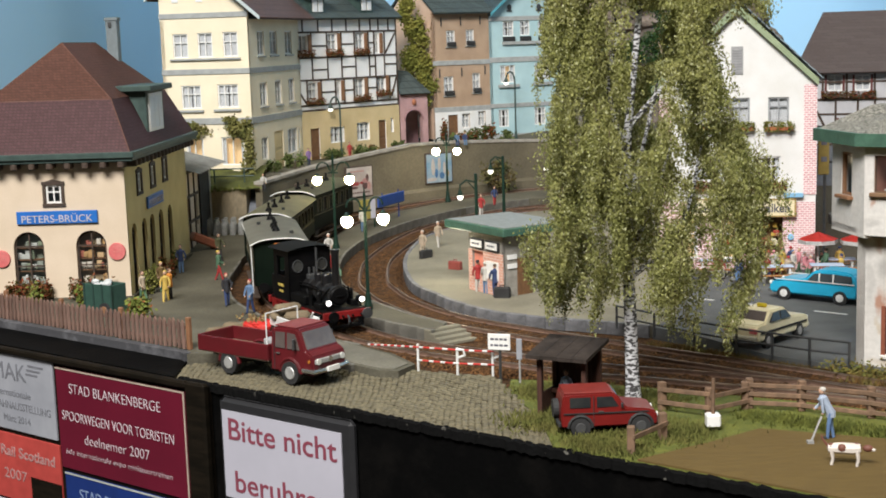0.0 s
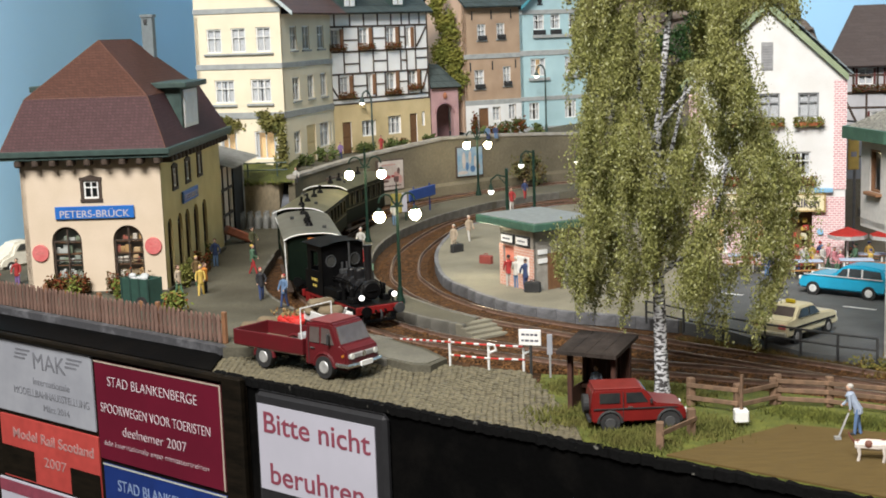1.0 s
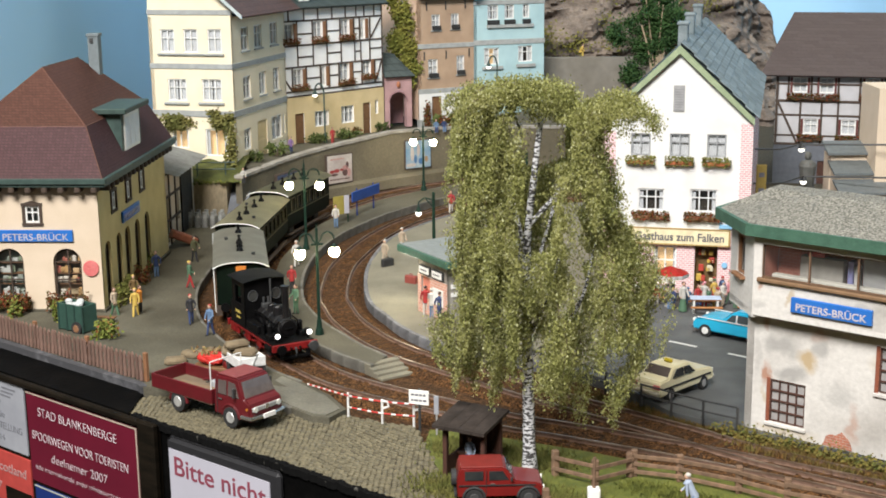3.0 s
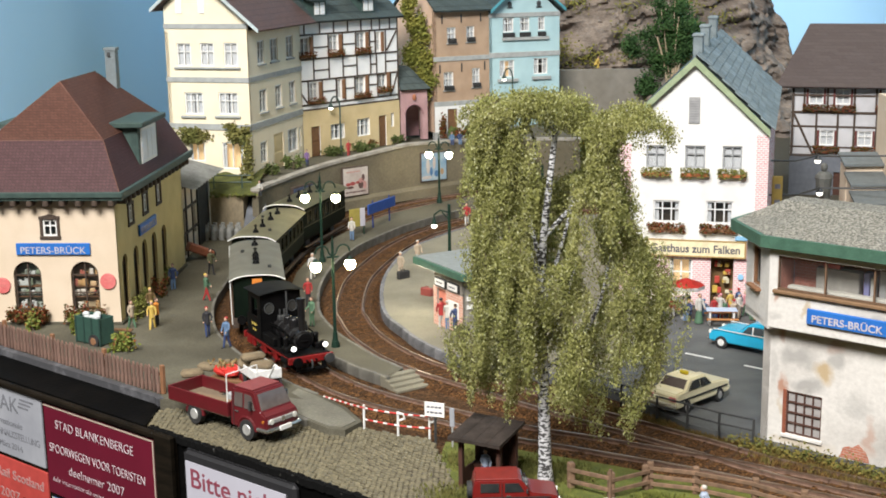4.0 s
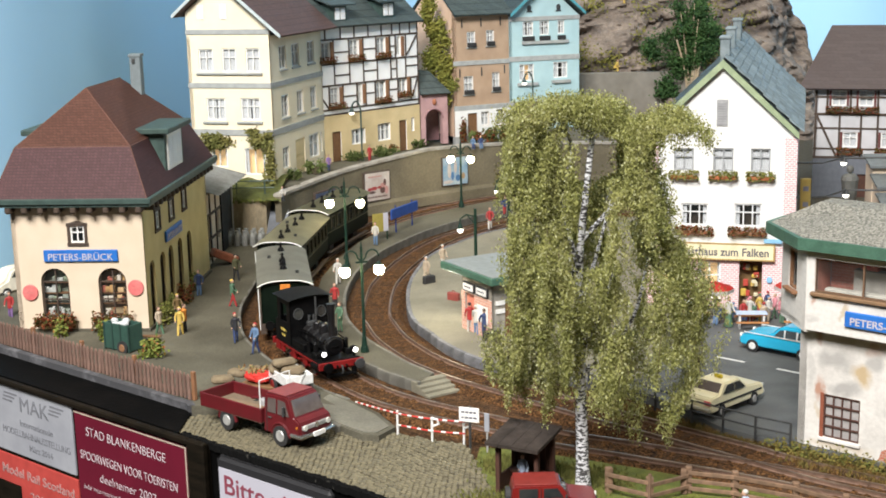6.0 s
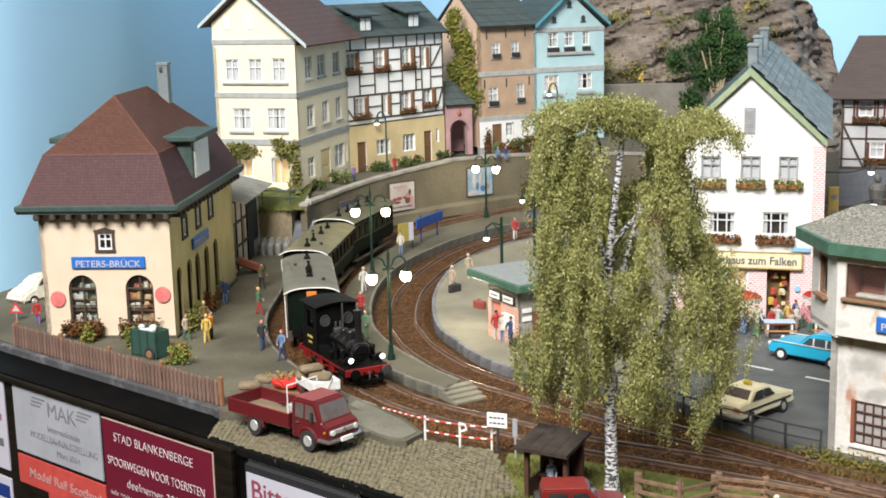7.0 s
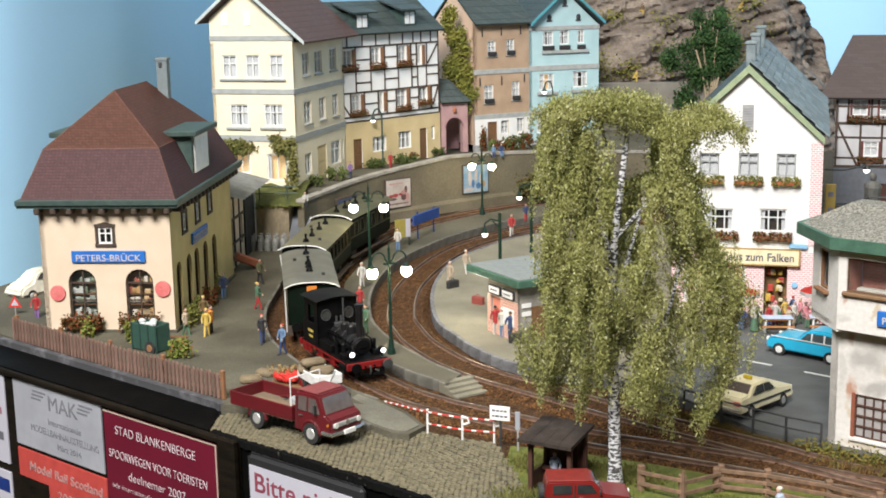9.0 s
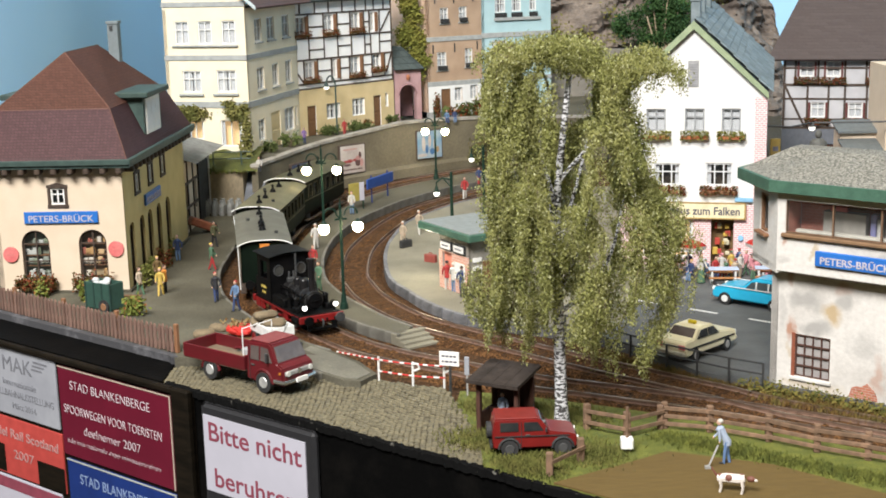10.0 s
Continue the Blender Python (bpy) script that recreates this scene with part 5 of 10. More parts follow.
part("left_wall", wall_bm(SD, SH, [], 0.3), M["cream"], t, at=(0, SD, 0), rot=(0, 0, -90))
part("back_wall", wall_bm(SW, SH, [], 0.3), M["cream"], t, at=(SW, SD, 0), rot=(0, 0, 180))
b = B()
box(b, 0.4, 2.6, 0.0, SW - 1.6, SD - 0.4, SH - 0.1)
part("interior", b, plain("waiting_room_wall", (0.30, 0.25, 0.17)), t)
b = B()
box(b, -0.1, -0.12, 0, SW + 0.12, SD, 0.35, 0.03)
part("plinth", b, M["concrete"], t)


def arch_window(o, rot=(0, 0, 0), at=None, glassy=True):
    w_, h_ = o[2] - o[0], o[3] - o[1]
    r, n = w_ / 2, 12
    bm = B()
    pts = [(0.06, 0.2, 0.0)] + [(r - (r - 0.06) * math.cos(math.pi * k / n), 0.2, h_ - r + (r - 0.06) * math.sin(math.pi * k / n)) for k in range(n + 1)] + [(w_ - 0.06, 0.2, 0.0)]
    tube(bm, pts, 0.06, 5)
    box(bm, r - 0.04, 0.16, 0, r + 0.04, 0.24, h_ - 0.05)
    for z in (0.05, h_ - r, (h_ - r) * 0.5):
        box(bm, 0.05, 0.165, z - 0.04, w_ - 0.05, 0.235, z + 0.04)
    ob = part("arched_window", bm, M["timber"], t, at=at or (o[0], 0, o[1]), rot=rot)
    p = B()
    verts_faces(p, [(q[0], 0.22, q[2]) for q in pts], [tuple(range(len(pts)))])
    part("pane", p, M["glass"], ob)
    return ob


for k, o in enumerate(arch):
    arch_window(o)
    for i in range(22):      # goods on shelves inside
        b = B()
        x = o[0] + random.uniform(0.0, 1.45)
        z = o[1] + (0.06, 0.81, 1.46, 2.1)[i % 4]
        box(b, x, 0.42, z, x + random.uniform(0.15, 0.4), 0.62, z + random.uniform(0.2, 0.55), 0.03)
        c = random.choice(((0.62, 0.42, 0.22), (0.5, 0.3, 0.12), (0.66, 0.6, 0.5), (0.4, 0.12, 0.08)) if k else ((0.5, 0.52, 0.48), (0.3, 0.33, 0.28), (0.62, 0.62, 0.58), (0.25, 0.3, 0.2)))
        part("shop_article", b, plain("goods_%d_%d" % (round(c[0] * 100), round(c[2] * 100)), c), t)
    for z in (0.0, 0.75, 1.4, 2.04):
        b = B()
        box(b, o[0] - 0.1, 0.4, o[1] + z, o[2] + 0.1, 0.8, o[1] + z + 0.06)
        part("shelf", b, M["brown_door"], t)
    b = B()
    box(b, o[0] - 0.2, 0.8, o[1] - 0.3, o[2] + 0.2, 0.86, o[3] + 0.2)
    part("shop_panel", b, plain("ochre_panel", (0.44, 0.34, 0.2)) if k else plain("grey_green_panel", (0.3, 0.34, 0.26)), t)
for i, o in enumerate(sa):
    arch_window(o, (0, 0, 90), (SW, o[0], o[1]))
    b = B()
    box(b, 0, 0.3, 0, o[2] - o[0], 0.36, o[3] - o[1])
    part("door_leaf", b, plain("dark_door", (0.05, 0.045, 0.035)), t, at=(SW, o[0], o[1]), rot=(0, 0, 90))


def framed(o, rot=(0, 0, 0), at=None):
    ob = window(t, o[0], o[1], o[2] - o[0], o[3] - o[1], 2, 2, rot=rot, at=at, curtain=0.0, deep=0.02)
    w_, h_ = o[2] - o[0], o[3] - o[1]
    b = B()
    for q in ((-0.18, 0, 0.0, h_), (w_, 0, w_ + 0.18, h_), (-0.22, -0.2, w_ + 0.22, 0.0), (-0.22, h_, w_ + 0.22, h_ + 0.2)):
        box(b, q[0], -0.09, q[1], q[2], 0.02, q[3], 0.02)
    verts_faces(b, [(-0.1, -0.09, h_ + 0.19), (w_ + 0.1, -0.09, h_ + 0.19), (w_ / 2, -0.09, h_ + 0.34), (-0.1, 0.0, h_ + 0.19), (w_ + 0.1, 0.0, h_ + 0.19), (w_ / 2, 0.0, h_ + 0.34)], [(0, 1, 2), (5, 4, 3), (0, 2, 5, 3), (1, 4, 5, 2), (0, 3, 4, 1)])
    part("surround", b, M["timber"], ob, "dark carved window surround")


framed(fr[0])
for o in sw:
    framed(o, (0, 0, 90), (SW, o[0], o[1]))
# name boards
b = B()
box(b, 1.9, -0.16, 4.56, 6.45, -0.02, 5.28, 0.03)
sg = part("name_board", b, M["blue_sign"], t, "blue enamel name board with white letters")
text_on(sg, "PETERS-BRÜCK", 4.17, 4.9, 0.58, M["ink_white"], y=-0.175, width=4.0)
b = B()
box(b, 0, -0.16, 0, 3.9, -0.02, 0.72, 0.03)
sg = part("name_board", b, M["blue_sign"], t, "blue enamel name board with white letters", at=(SW, 4.6, 4.7), rot=(0, 0, 90))
text_on(sg, "PETERS-BRÜCK", 1.95, 0.35, 0.5, M["ink_white"], y=-0.175, width=3.5)
for x, z in ((0.86, 2.64), (7.4, 2.9)):
    b = B()
    cyl(b, (x, -0.02, z), (x, -0.12, z), 0.50, 0.47, n=24)
    dsc = part("enamel_disc", b, M["red_disc"], t, "round red enamel advertising disc")
    bars(dsc, x - 0.22, z - 0.04, 0.44, 0.09, plain("faded_pink", (0.62, 0.20, 0.18)), y=-0.125)
for o in arch:      # window boxes
    fb = flower_box(t, o[0] - 0.3, o[1] - 0.42, o[2] - o[0] + 0.6, y=-0.45, leaf=M["foliage_rust"])
    f = B()
    leaves(f, [(o[0] - 0.4 + random.uniform(0, o[2] - o[0] + 0.8), -0.5 + random.gauss(0, 0.16), o[1] - 0.1 + random.gauss(0, 0.27)) for _ in range(420)], 0.1)
    part("foliage", f, M["foliage_rust"], fb)
# brackets under the eaves
for k in range(9):
    b = B()
    box(b, 0.0 + k * 0.99, -0.85, 7.62, 0.36 + k * 0.99, 0.0, 8.02, 0.08)
    part("rafter_end", b, M["timber"], t)
for k in range(17):
    b = B()
    box(b, SW, 0.1 + k * 0.95, 7.62, SW + 0.75, 0.42 + k * 0.95, 8.02, 0.08)
    part("rafter_end", b, M["timber"], t)
b = B()      # eaves board and gutter
prism(b, [(-1.0, -0.85), (SW + 0.75, -0.85), (SW + 0.75, SD + 0.6), (-1.0, SD + 0.6)], 8.02, 8.2)
part("eaves_board", b, M["green_trim"], t)
b = B()
for q in ((-1.05, -1.0, SW + 0.85, -0.72), (SW + 0.6, -0.72, SW + 0.85, SD + 0.6), (-1.05, -0.72, -0.8, SD + 0.6)):
    box(b, q[0], q[1], 8.18, q[2], q[3], 8.52, 0.04)
part("gutter", b, M["green_trim"], t)
# mansard roof: steep lower planes, flatter hipped top
e0, e1, k0, k1 = (-0.8, -0.72), (SW + 0.6, SD + 0.4), (0.2, 1.15), (SW - 0.75, SD - 1.4)
zl, zb, zr = 8.45, 11.35, 14.55
rf, rb = (SW * 0.46, 4.6), (SW * 0.46, SD - 4.2)
E_ = [(e0[0], e0[1], zl), (e1[0], e0[1], zl), (e1[0], e1[1], zl), (e0[0], e1[1], zl)]
K_ = [(k0[0], k0[1], zb), (k1[0], k0[1], zb), (k1[0], k1[1], zb), (k0[0], k1[1], zb)]
for i in range(4):
    j = (i + 1) % 4
    b = B()
    verts_faces(b, [E_[i], E_[j], K_[j], K_[i]], [(0, 1, 2, 3)])
    bmesh.ops.solidify(b, geom=b.faces[:], thickness=0.12)
    part("roof_lower", b, M["roof_red"], t)
R_ = [(rf[0], rf[1], zr), (rb[0], rb[1], zr)]
up_m = tiled("red_brown_upper_tiles", (0.18, 0.08, 0.055), (0.14, 0.06, 0.042), 0.0022, 0.0015, (0.095, 0.04, 0.03), 0.65, depth=0.4, gap=0.09)
for vs in ([K_[0], K_[1], R_[0]], [K_[1], K_[2], R_[1], R_[0]], [K_[2], K_[3], R_[1]], [K_[3], K_[0], R_[0], R_[1]]):
    b = B()
    verts_faces(b, vs, [tuple(range(len(vs)))])
    bmesh.ops.solidify(b, geom=b.faces[:], thickness=0.12)
    part("roof_upper", b, up_m, t)
for a, c in ((K_[0], R_[0]), (K_[1], R_[0]), (R_[0], R_[1]), (K_[1], K_[2]), (K_[0], K_[1]), (E_[1], K_[1]), (E_[0], K_[0])):
    b = B()
    tube(b, [a, c], 0.035, 5)
    part("ridge_tiles", b, up_m, t)
# dormers
for sx, s in ((SW - 0.95, 1), (0.95, -1)):
    b = B()
    box(b, sx - s * 1.4, 5.1, 9.0, sx + s * 1.2, 9.5, 11.6, 0.03)
    dm = part("dormer", b, M["green_trim"], t)
    b = B()
    box(b, sx - s * 1.6, 4.6, 11.6, sx + s * 1.65, 10.3, 11.95, 0.05)
    part("dormer_roof", b, M["green_trim"], dm)
    x0 = sx + s * 1.23
    b = B()
    box(b, x0 - 0.04, 5.55, 9.2, x0 + 0.04, 9.0, 11.45)
    dw = part("dormer_window", b, M["white_frame"], dm, "white dormer window")
    for k in range(3):
        b = B()
        box(b, x0 + s * 0.03, 5.75 + 1.07 * k, 9.4, x0 + s * 0.06, 6.65 + 1.07 * k, 11.25)
        part("pane", b, M["curtain"], dw)
b = B()
box(b, SW * 0.54, 12.0, 12.2, SW * 0.54 + 0.72, 12.75, 16.0, 0.03)
box(b, SW * 0.54 - 0.06, 11.94, 15.9, SW * 0.54 + 0.78, 12.8, 16.1, 0.02)
ch = part("chimney", b, plain("blue_grey_chimney", (0.17, 0.20, 0.21)), t)
b = B()
box(b, SW * 0.54 + 0.18, 11.9, 15.5, SW * 0.54 + 0.38, 12.0, 15.8)
part("flue", b, M["iron"], ch)

# lean-to goods shed behind
t = thing("goods_shed", -20.4, 92.4, rise(92.4), -1.5, "timber-framed lean-to shed with grey corrugated roof", "shed")
b = wall_bm(2.6, 6.0, [(0.5, 0.2, 2.1, 3.4)], 0.25)
part("front_wall", b, M["cream"], t)
b = wall_bm(8.8, 5.5, [(1.0, 0.1, 2.4, 3.6), (3.6, 1.4, 4.8, 3.6)], 0.25)
part("right_wall", b, M["cream"], t, at=(2.6, 0, 0), rot=(0, 0, 90))
for x in (0.1, 1.3, 2.5):
    beam(t, x, 0.1, x, 5.9, 0.22)
for z in (0.3, 3.7, 5.8):
    beam(t, 0, z, 2.6, z, 0.22)
for y in (0.1, 1.9, 3.7, 5.5, 7.3):
    b = B()
    box(b, 2.58, y - 0.1, 0, 2.68, y + 0.1, 5.6)
    part("beam", b, M["timber"], t)
for z in (1.9, 3.7, 5.4):
    b = B()
    box(b, 2.58, 0, z - 0.1, 2.675, 7.5, z + 0.1)
    part("beam", b, M["timber"], t)
b = B()
n = 44
vs = []
for i in range(n + 1):
    y = -0.5 + 9.8 * i / n
    w_ = 0.07 * math.sin(i * math.pi / 2)
    vs += [(-0.6, y, 6.75 + w_), (3.95, y, 5.5 + w_)]
verts_faces(b, vs, [(2 * i, 2 * i + 1, 2 * i + 3, 2 * i + 2) for i in range(n)])
bmesh.ops.solidify(b, geom=b.faces[:], thickness=0.08)
part("corrugated_roof", b, M["corrugated"], t)
b = B()
box(b, 2.62, 5.2, 0.1, 2.74, 8.6, 4.9)
part("sliding_door", b, M["tyre"], t)
b = B()
tube(b, [(2.75, 8.75, 0), (2.75, 8.75, 5.4)], 0.07, 6)
part("post", b, M["white_edge"], t)

# green bank, railing and low wall behind the yard
t = thing("side_wall", 0, 0, 0, 0, "low grey-brown wall with mossy top beside the yard", "wall", kind="structure")
b = B()
prism(b, [(-30, 101.3), (-15.6, 101.3), (-14.85, 101.7), (-14.7, 103.3), (-30, 103.3)], -0.5, 3.6)
part("wall_face", b, mat("stained_bank_wall", (0.36, 0.29, 0.19), (0.2, 0.16, 0.1), 18, 0.9, bump=0.3, bscale=500, fine=0.2, stretch=(1, 1, 0.5)), t)
b = B()
nx_, ny_ = 40, 14
G_ = [[b.verts.new((-30 + 16.2 * i / nx_, 101.2 + 5.6 * k / ny_, 3.55 + 1.25 * (k / ny_) ** 0.8 + 0.22 * noise.noise(Vector((i * 0.5, k * 0.5, 2.0))))) for k in range(ny_ + 1)] for i in range(nx_ + 1)]
for i in range(nx_):
    for k in range(ny_):
        b.faces.new((G_[i][k], G_[i + 1][k], G_[i + 1][k + 1], G_[i][k + 1]))
part("mossy_bank", b, mat("dark_moss", (0.085, 0.092, 0.02), (0.045, 0.052, 0.013), 120, 0.95, bump=0.8, bscale=1500, fine=0.5), t, smooth=True)
b = B()
pts = [(-24 + 0.75 * i, 102.4) for i in range(14)]
for x, y in pts[::3]:
    tube(b, [(x, y, 3.6), (x, y, 5.0)], 0.06, 5)
for z in (4.4, 4.95):
    tube(b, [(pts[0][0], 102.4, z), (pts[-1][0], 102.4, z)], 0.05, 5)
part("railing", b, M["green_trim"], t)
b = B()      # path that climbs to the upper street
verts_faces(b, [(-14.75, 99.6, 0.35), (-13.0, 99.6, 0.35), (-13.4, 105.0, 3.9), (-14.7, 105.0, 3.9), (-14.75, 99.6, -0.6), (-13.0, 99.6, -0.6), (-13.4, 105.0, -0.6), (-14.7, 105.0, -0.6)], [(0, 1, 2, 3), (7, 6, 5, 4), (0, 4, 5, 1), (1, 5, 6, 2), (2, 6, 7, 3), (3, 7, 4, 0)])
tagged(part("ramp_path", b, mat("blue_grey_path", (0.17, 0.18, 0.2), (0.11, 0.115, 0.125), 60, 0.9, bump=0.3)), "narrow blue-grey path climbing beside the wall", "path", kind="structure")

# ---- signal box ----
t = thing("signal_box", 17.13, 56.06, -0.0, -38.9, "weathered white signal box with gravel roof and green edge", "signal box")
L0 = 12.0
lw = [(1.24, 0.57, 2.94, 2.57), (6.25, 2.97, 7.95, 4.97)]
DIN = 6.5
part("lower_wall", wall_bm(L0, 5.7, lw, 0.35), M["stained_lower"], t)
part("left_wall", wall_bm(DIN, 5.7, [], 0.35), M["stained"], t, at=(0, DIN, 0), rot=(0, 0, -90))
part("back_wall", wall_bm(L0, 9.28, [], 0.35), M["stained"], t, at=(L0, DIN, 0), rot=(0, 0, 180))
part("right_wall", wall_bm(DIN, 9.28, [], 0.35), M["stained"], t, at=(L0, 0, 0), rot=(0, 0, 90))
b = B()
box(b, 0.5, 0.6, 0, L0 - 0.5, DIN - 0.5, 5.3)
part("inner_core", b, M["interior"], t)
# barred windows
def barred_window(dx, dz):
    b = wall_bm(1.7, 2.0, [(0.06 + 0.41 * i, 0.06 + 0.485 * k, 0.41 + 0.41 * i, 0.485 + 0.485 * k) for i in range(4) for k in range(4)], 0.08)
    bmesh.ops.translate(b, vec=(dx, 0.02, dz), verts=b.verts)
    wn = part("barred_window", b, plain("rusty_bars", (0.085, 0.04, 0.03)), t, "barred window with rusty frame")
    b = B()
    box(b, dx - 0.02, 0.12, dz - 0.02, dx + 1.72, 0.16, dz + 2.02)
    part("pane", b, plain("grey_pane", (0.34, 0.32, 0.31)), wn)
    b = B()
    box(b, dx - 0.18, -0.03, dz - 0.05, dx, 0.12, dz + 2.05, 0.02)
    part("frame", b, plain("rusty_frame", (0.25, 0.08, 0.045)), wn)
    b = B()
    box(b, dx - 0.2, -0.12, dz - 0.2, dx + 1.8, 0.15, dz - 0.03, 0.03)
    part("sill", b, M["stained"], wn)


barred_window(1.24, 0.57)
barred_window(6.25, 2.97)
# upper storey with a cut corner, overhanging
OV = 0.75
UP = [(0.55, -OV), (L0 + 0.4, -OV), (L0 + 0.4, DIN), (-1.7, DIN), (-1.7, 1.33)]
b = B()
prism(b, UP, 5.62, 5.85)
part("floor_slab", b, M["stained"], t)
b = wall_bm(L0 - 0.15, 1.55, [], 0.3)
part("apron_wall", b, M["stained_upper"], t, at=(0.55, -OV, 5.85))
b = wall_bm(L0 - 0.15, 1.88, [(0.4, 0.0, 11.4, 1.5)], 0.3)
part("window_wall", b, M["stained"], t, at=(0.55, -OV, 7.4))
cl = math.hypot(2.25, 2.08)
b = wall_bm(cl, 3.78, [(0.9, 1.6, 1.9, 3.4)], 0.3)
part("corner_wall", b, M["stained"], t, at=(-1.7, 1.33, 5.5), rot=(0, 0, -math.degrees(math.atan2(2.08, 2.25))))
b = wall_bm(DIN - 1.33, 3.78, [], 0.3)
part("side_wall", b, M["stained"], t, at=(-1.7, DIN, 5.5), rot=(0, 0, -90))
ang = -math.degrees(math.atan2(2.08, 2.25))
b = wall_bm(1.0, 1.8, [(0.1, 0.1, 0.9, 1.7)], 0.15)
bmesh.ops.translate(b, vec=(0.9, 0.05, 1.6), verts=b.verts)
cw = part("corner_window", b, M["shutter"], t, at=(-1.7, 1.33, 5.5), rot=(0, 0, ang))
b = B()
box(b, 0.75, -0.25, 1.45, 2.05, 0.05, 1.6, 0.03)
part("sill", b, M["shutter"], cw)
b = B()
box(b, 0.95, 0.15, 1.65, 1.85, 0.18, 3.35)
part("pane", b, M["glass"], cw)
b = wall_bm(11.0, 1.5, [(0.035 + 2.2 * k, 0.05, 2.165 + 2.2 * k, 1.45) for k in range(5)], 0.14)
wf = part("window_band", b, plain("worn_brown_frame", (0.17, 0.10, 0.06)), t, "brown-framed row of signal box windows", at=(0.95, -OV + 0.06, 7.4))
for k in range(5):
    b = B()
    box(b, 0.045 + 2.2 * k, 0.06, 0.06, 2.155 + 2.2 * k, 0.08, 1.44)
    part("pane", b, M["clear_glass"], wf)
b = B()
box(b, -0.15, -0.26, -0.18, 11.2, 0.04, 0.0, 0.04)
part("sill", b, plain("tan_sill", (0.22, 0.13, 0.07)), wf)
# inside: brick back wall, desk, lever cabinets, in colours raised for want of light
b = B()
box(b, 0.9, 0.95, 5.6, 12, 1.1, 9.05)
part("room_wall", b, tiled("lifted_red_brick", (0.62, 0.27, 0.2), (0.55, 0.23, 0.17), 0.003, 0.0014, (0.6, 0.45, 0.38), 0.8), t)
b = B()
box(b, 0.2, -0.3, 5.5, 12.0, 0.95, 5.6)
part("room_floor", b, M["concrete"], t)
b = B()
box(b, 1.2, -0.3, 5.6, 11.5, 0.1, 7.5, 0.03)
part("counter", b, plain("grey_counter", (0.5, 0.48, 0.42)), t)
b = B()
box(b, 0.75, -0.3, 5.6, 0.88, 0.95, 9.2)
part("partition", b, plain("rose_red_wall", (0.72, 0.34, 0.26)), t)
for x, c, h, wd in ((2.2, (0.42, 0.4, 0.36), 8.45, 2.0), (4.4, (0.3, 0.3, 0.55), 8.5, 0.25), (4.7, (0.7, 0.7, 0.68), 8.3, 0.2), (5.1, (0.46, 0.46, 0.45), 8.95, 1.5), (9.3, (0.46, 0.42, 0.38), 8.3, 1.2)):
    b = B()
    box(b, x, 0.4, 5.6, x + wd, 0.85, h - 0.1, 0.03)
    part("cabinet", b, plain("cabinet_%02d" % int(x * 10), c), t)
b = B()
box(b, 2.5, 0.45, 8.35, 3.3, 0.8, 8.62, 0.03)
part("red_box", b, M["red_disc"], t)
# name board
b = B()
box(b, 2.45, -OV - 0.16, 6.07, 6.15, -OV - 0.02, 6.77, 0.04)
sg = part("name_board", b, M["blue_sign"], t, "blue enamel name board with white letters")
text_on(sg, "PETERS-BRÜCK", 4.3, 6.4, 0.46, M["ink_white"], y=-OV - 0.175, width=3.2, bold=0.005)
# brick showing where plaster has gone
b = B()
pts = [(4.5 + 0.75 * math.cos(a) * random.uniform(0.85, 1.1), 0.75 * math.sin(a) * random.uniform(0.8, 1.1)) for a in [math.pi * i / 9 for i in range(10)]]
verts_faces(b, [(x + 0.1, -0.025, max(0.05, z)) for x, z in pts] + [(x + 0.1, 0.01, max(0.05, z)) for x, z in pts],
            [tuple(range(10))] + [(i, (i + 1) % 10, 10 + (i + 1) % 10, 10 + i) for i in range(10)])
part("bare_brick", b, M["red_brick"], t, "patch of bare red brick")
# roof
RO = [(0.3, -OV - 0.45), (L0 + 1.0, -OV - 0.45), (L0 + 1.0, DIN + 0.7), (-2.6, DIN + 0.7), (-2.6, 1.35)]
b = B()
prism(b, RO, 9.28, 9.8)
part("roof_edge", b, M["green_edge"], t)
b = B()
c_ = [((x - 5.2) * 0.97 + 5.2, (y - 2.9) * 0.96 + 2.9) for x, y in RO]
lo_ = [b.verts.new((x, y, 9.8)) for x, y in c_]
mid = [b.verts.new(((x - 6.0) * 0.78 + 6.0, (y - 2.9) * 0.2 + 2.9, 10.75)) for x, y in c_]
for i in range(5):
    b.faces.new((lo_[i], lo_[(i + 1) % 5], mid[(i + 1) % 5], mid[i]))
b.faces.new(mid)
part("roof_covering", b, M["gravel_roof"], t)

# ---- train ----
TRACK = spline([(x, y, 0) for x, y in ((6.3, 57.5), (3.2, 59.6), (0.1, 61.75), (-1.2, 62.75), (-2.6, 64.05), (-4.0, 65.8), (-5.6, 68.2), (-7.7, 71.8), (-9.3, 75.6), (-10.35, 80.2), (-10.95, 85.5), (-10.95, 90.5), (-10.3, 95.7), (-9.1, 100.8), (-7.1, 106.1), (-4.7, 110.0), (-1.6, 113.4), (2.0, 116.0), (7.0, 118.6), (14, 120.4))], 0.25)



def on_track(i_front, length):
    """Pose of a vehicle whose front axle end lies at a point of the track."""
    d = 0.0
    k = i_front
    at = {}
    while d < length and k < len(TRACK) - 1:
        d += (TRACK[k + 1] - TRACK[k]).length
        k += 1
        for f in (0.24, 0.76):      # the axles run on the rails, the ends overhang
            if d >= f * length and f not in at:
                at[f] = TRACK[k]
    a, c = at[0.24], at[0.76]
    m = (a + c) / 2
    return m.x, m.y, rise(m.y) - 0.165, math.degrees(math.atan2((a - c).y, (a - c).x))


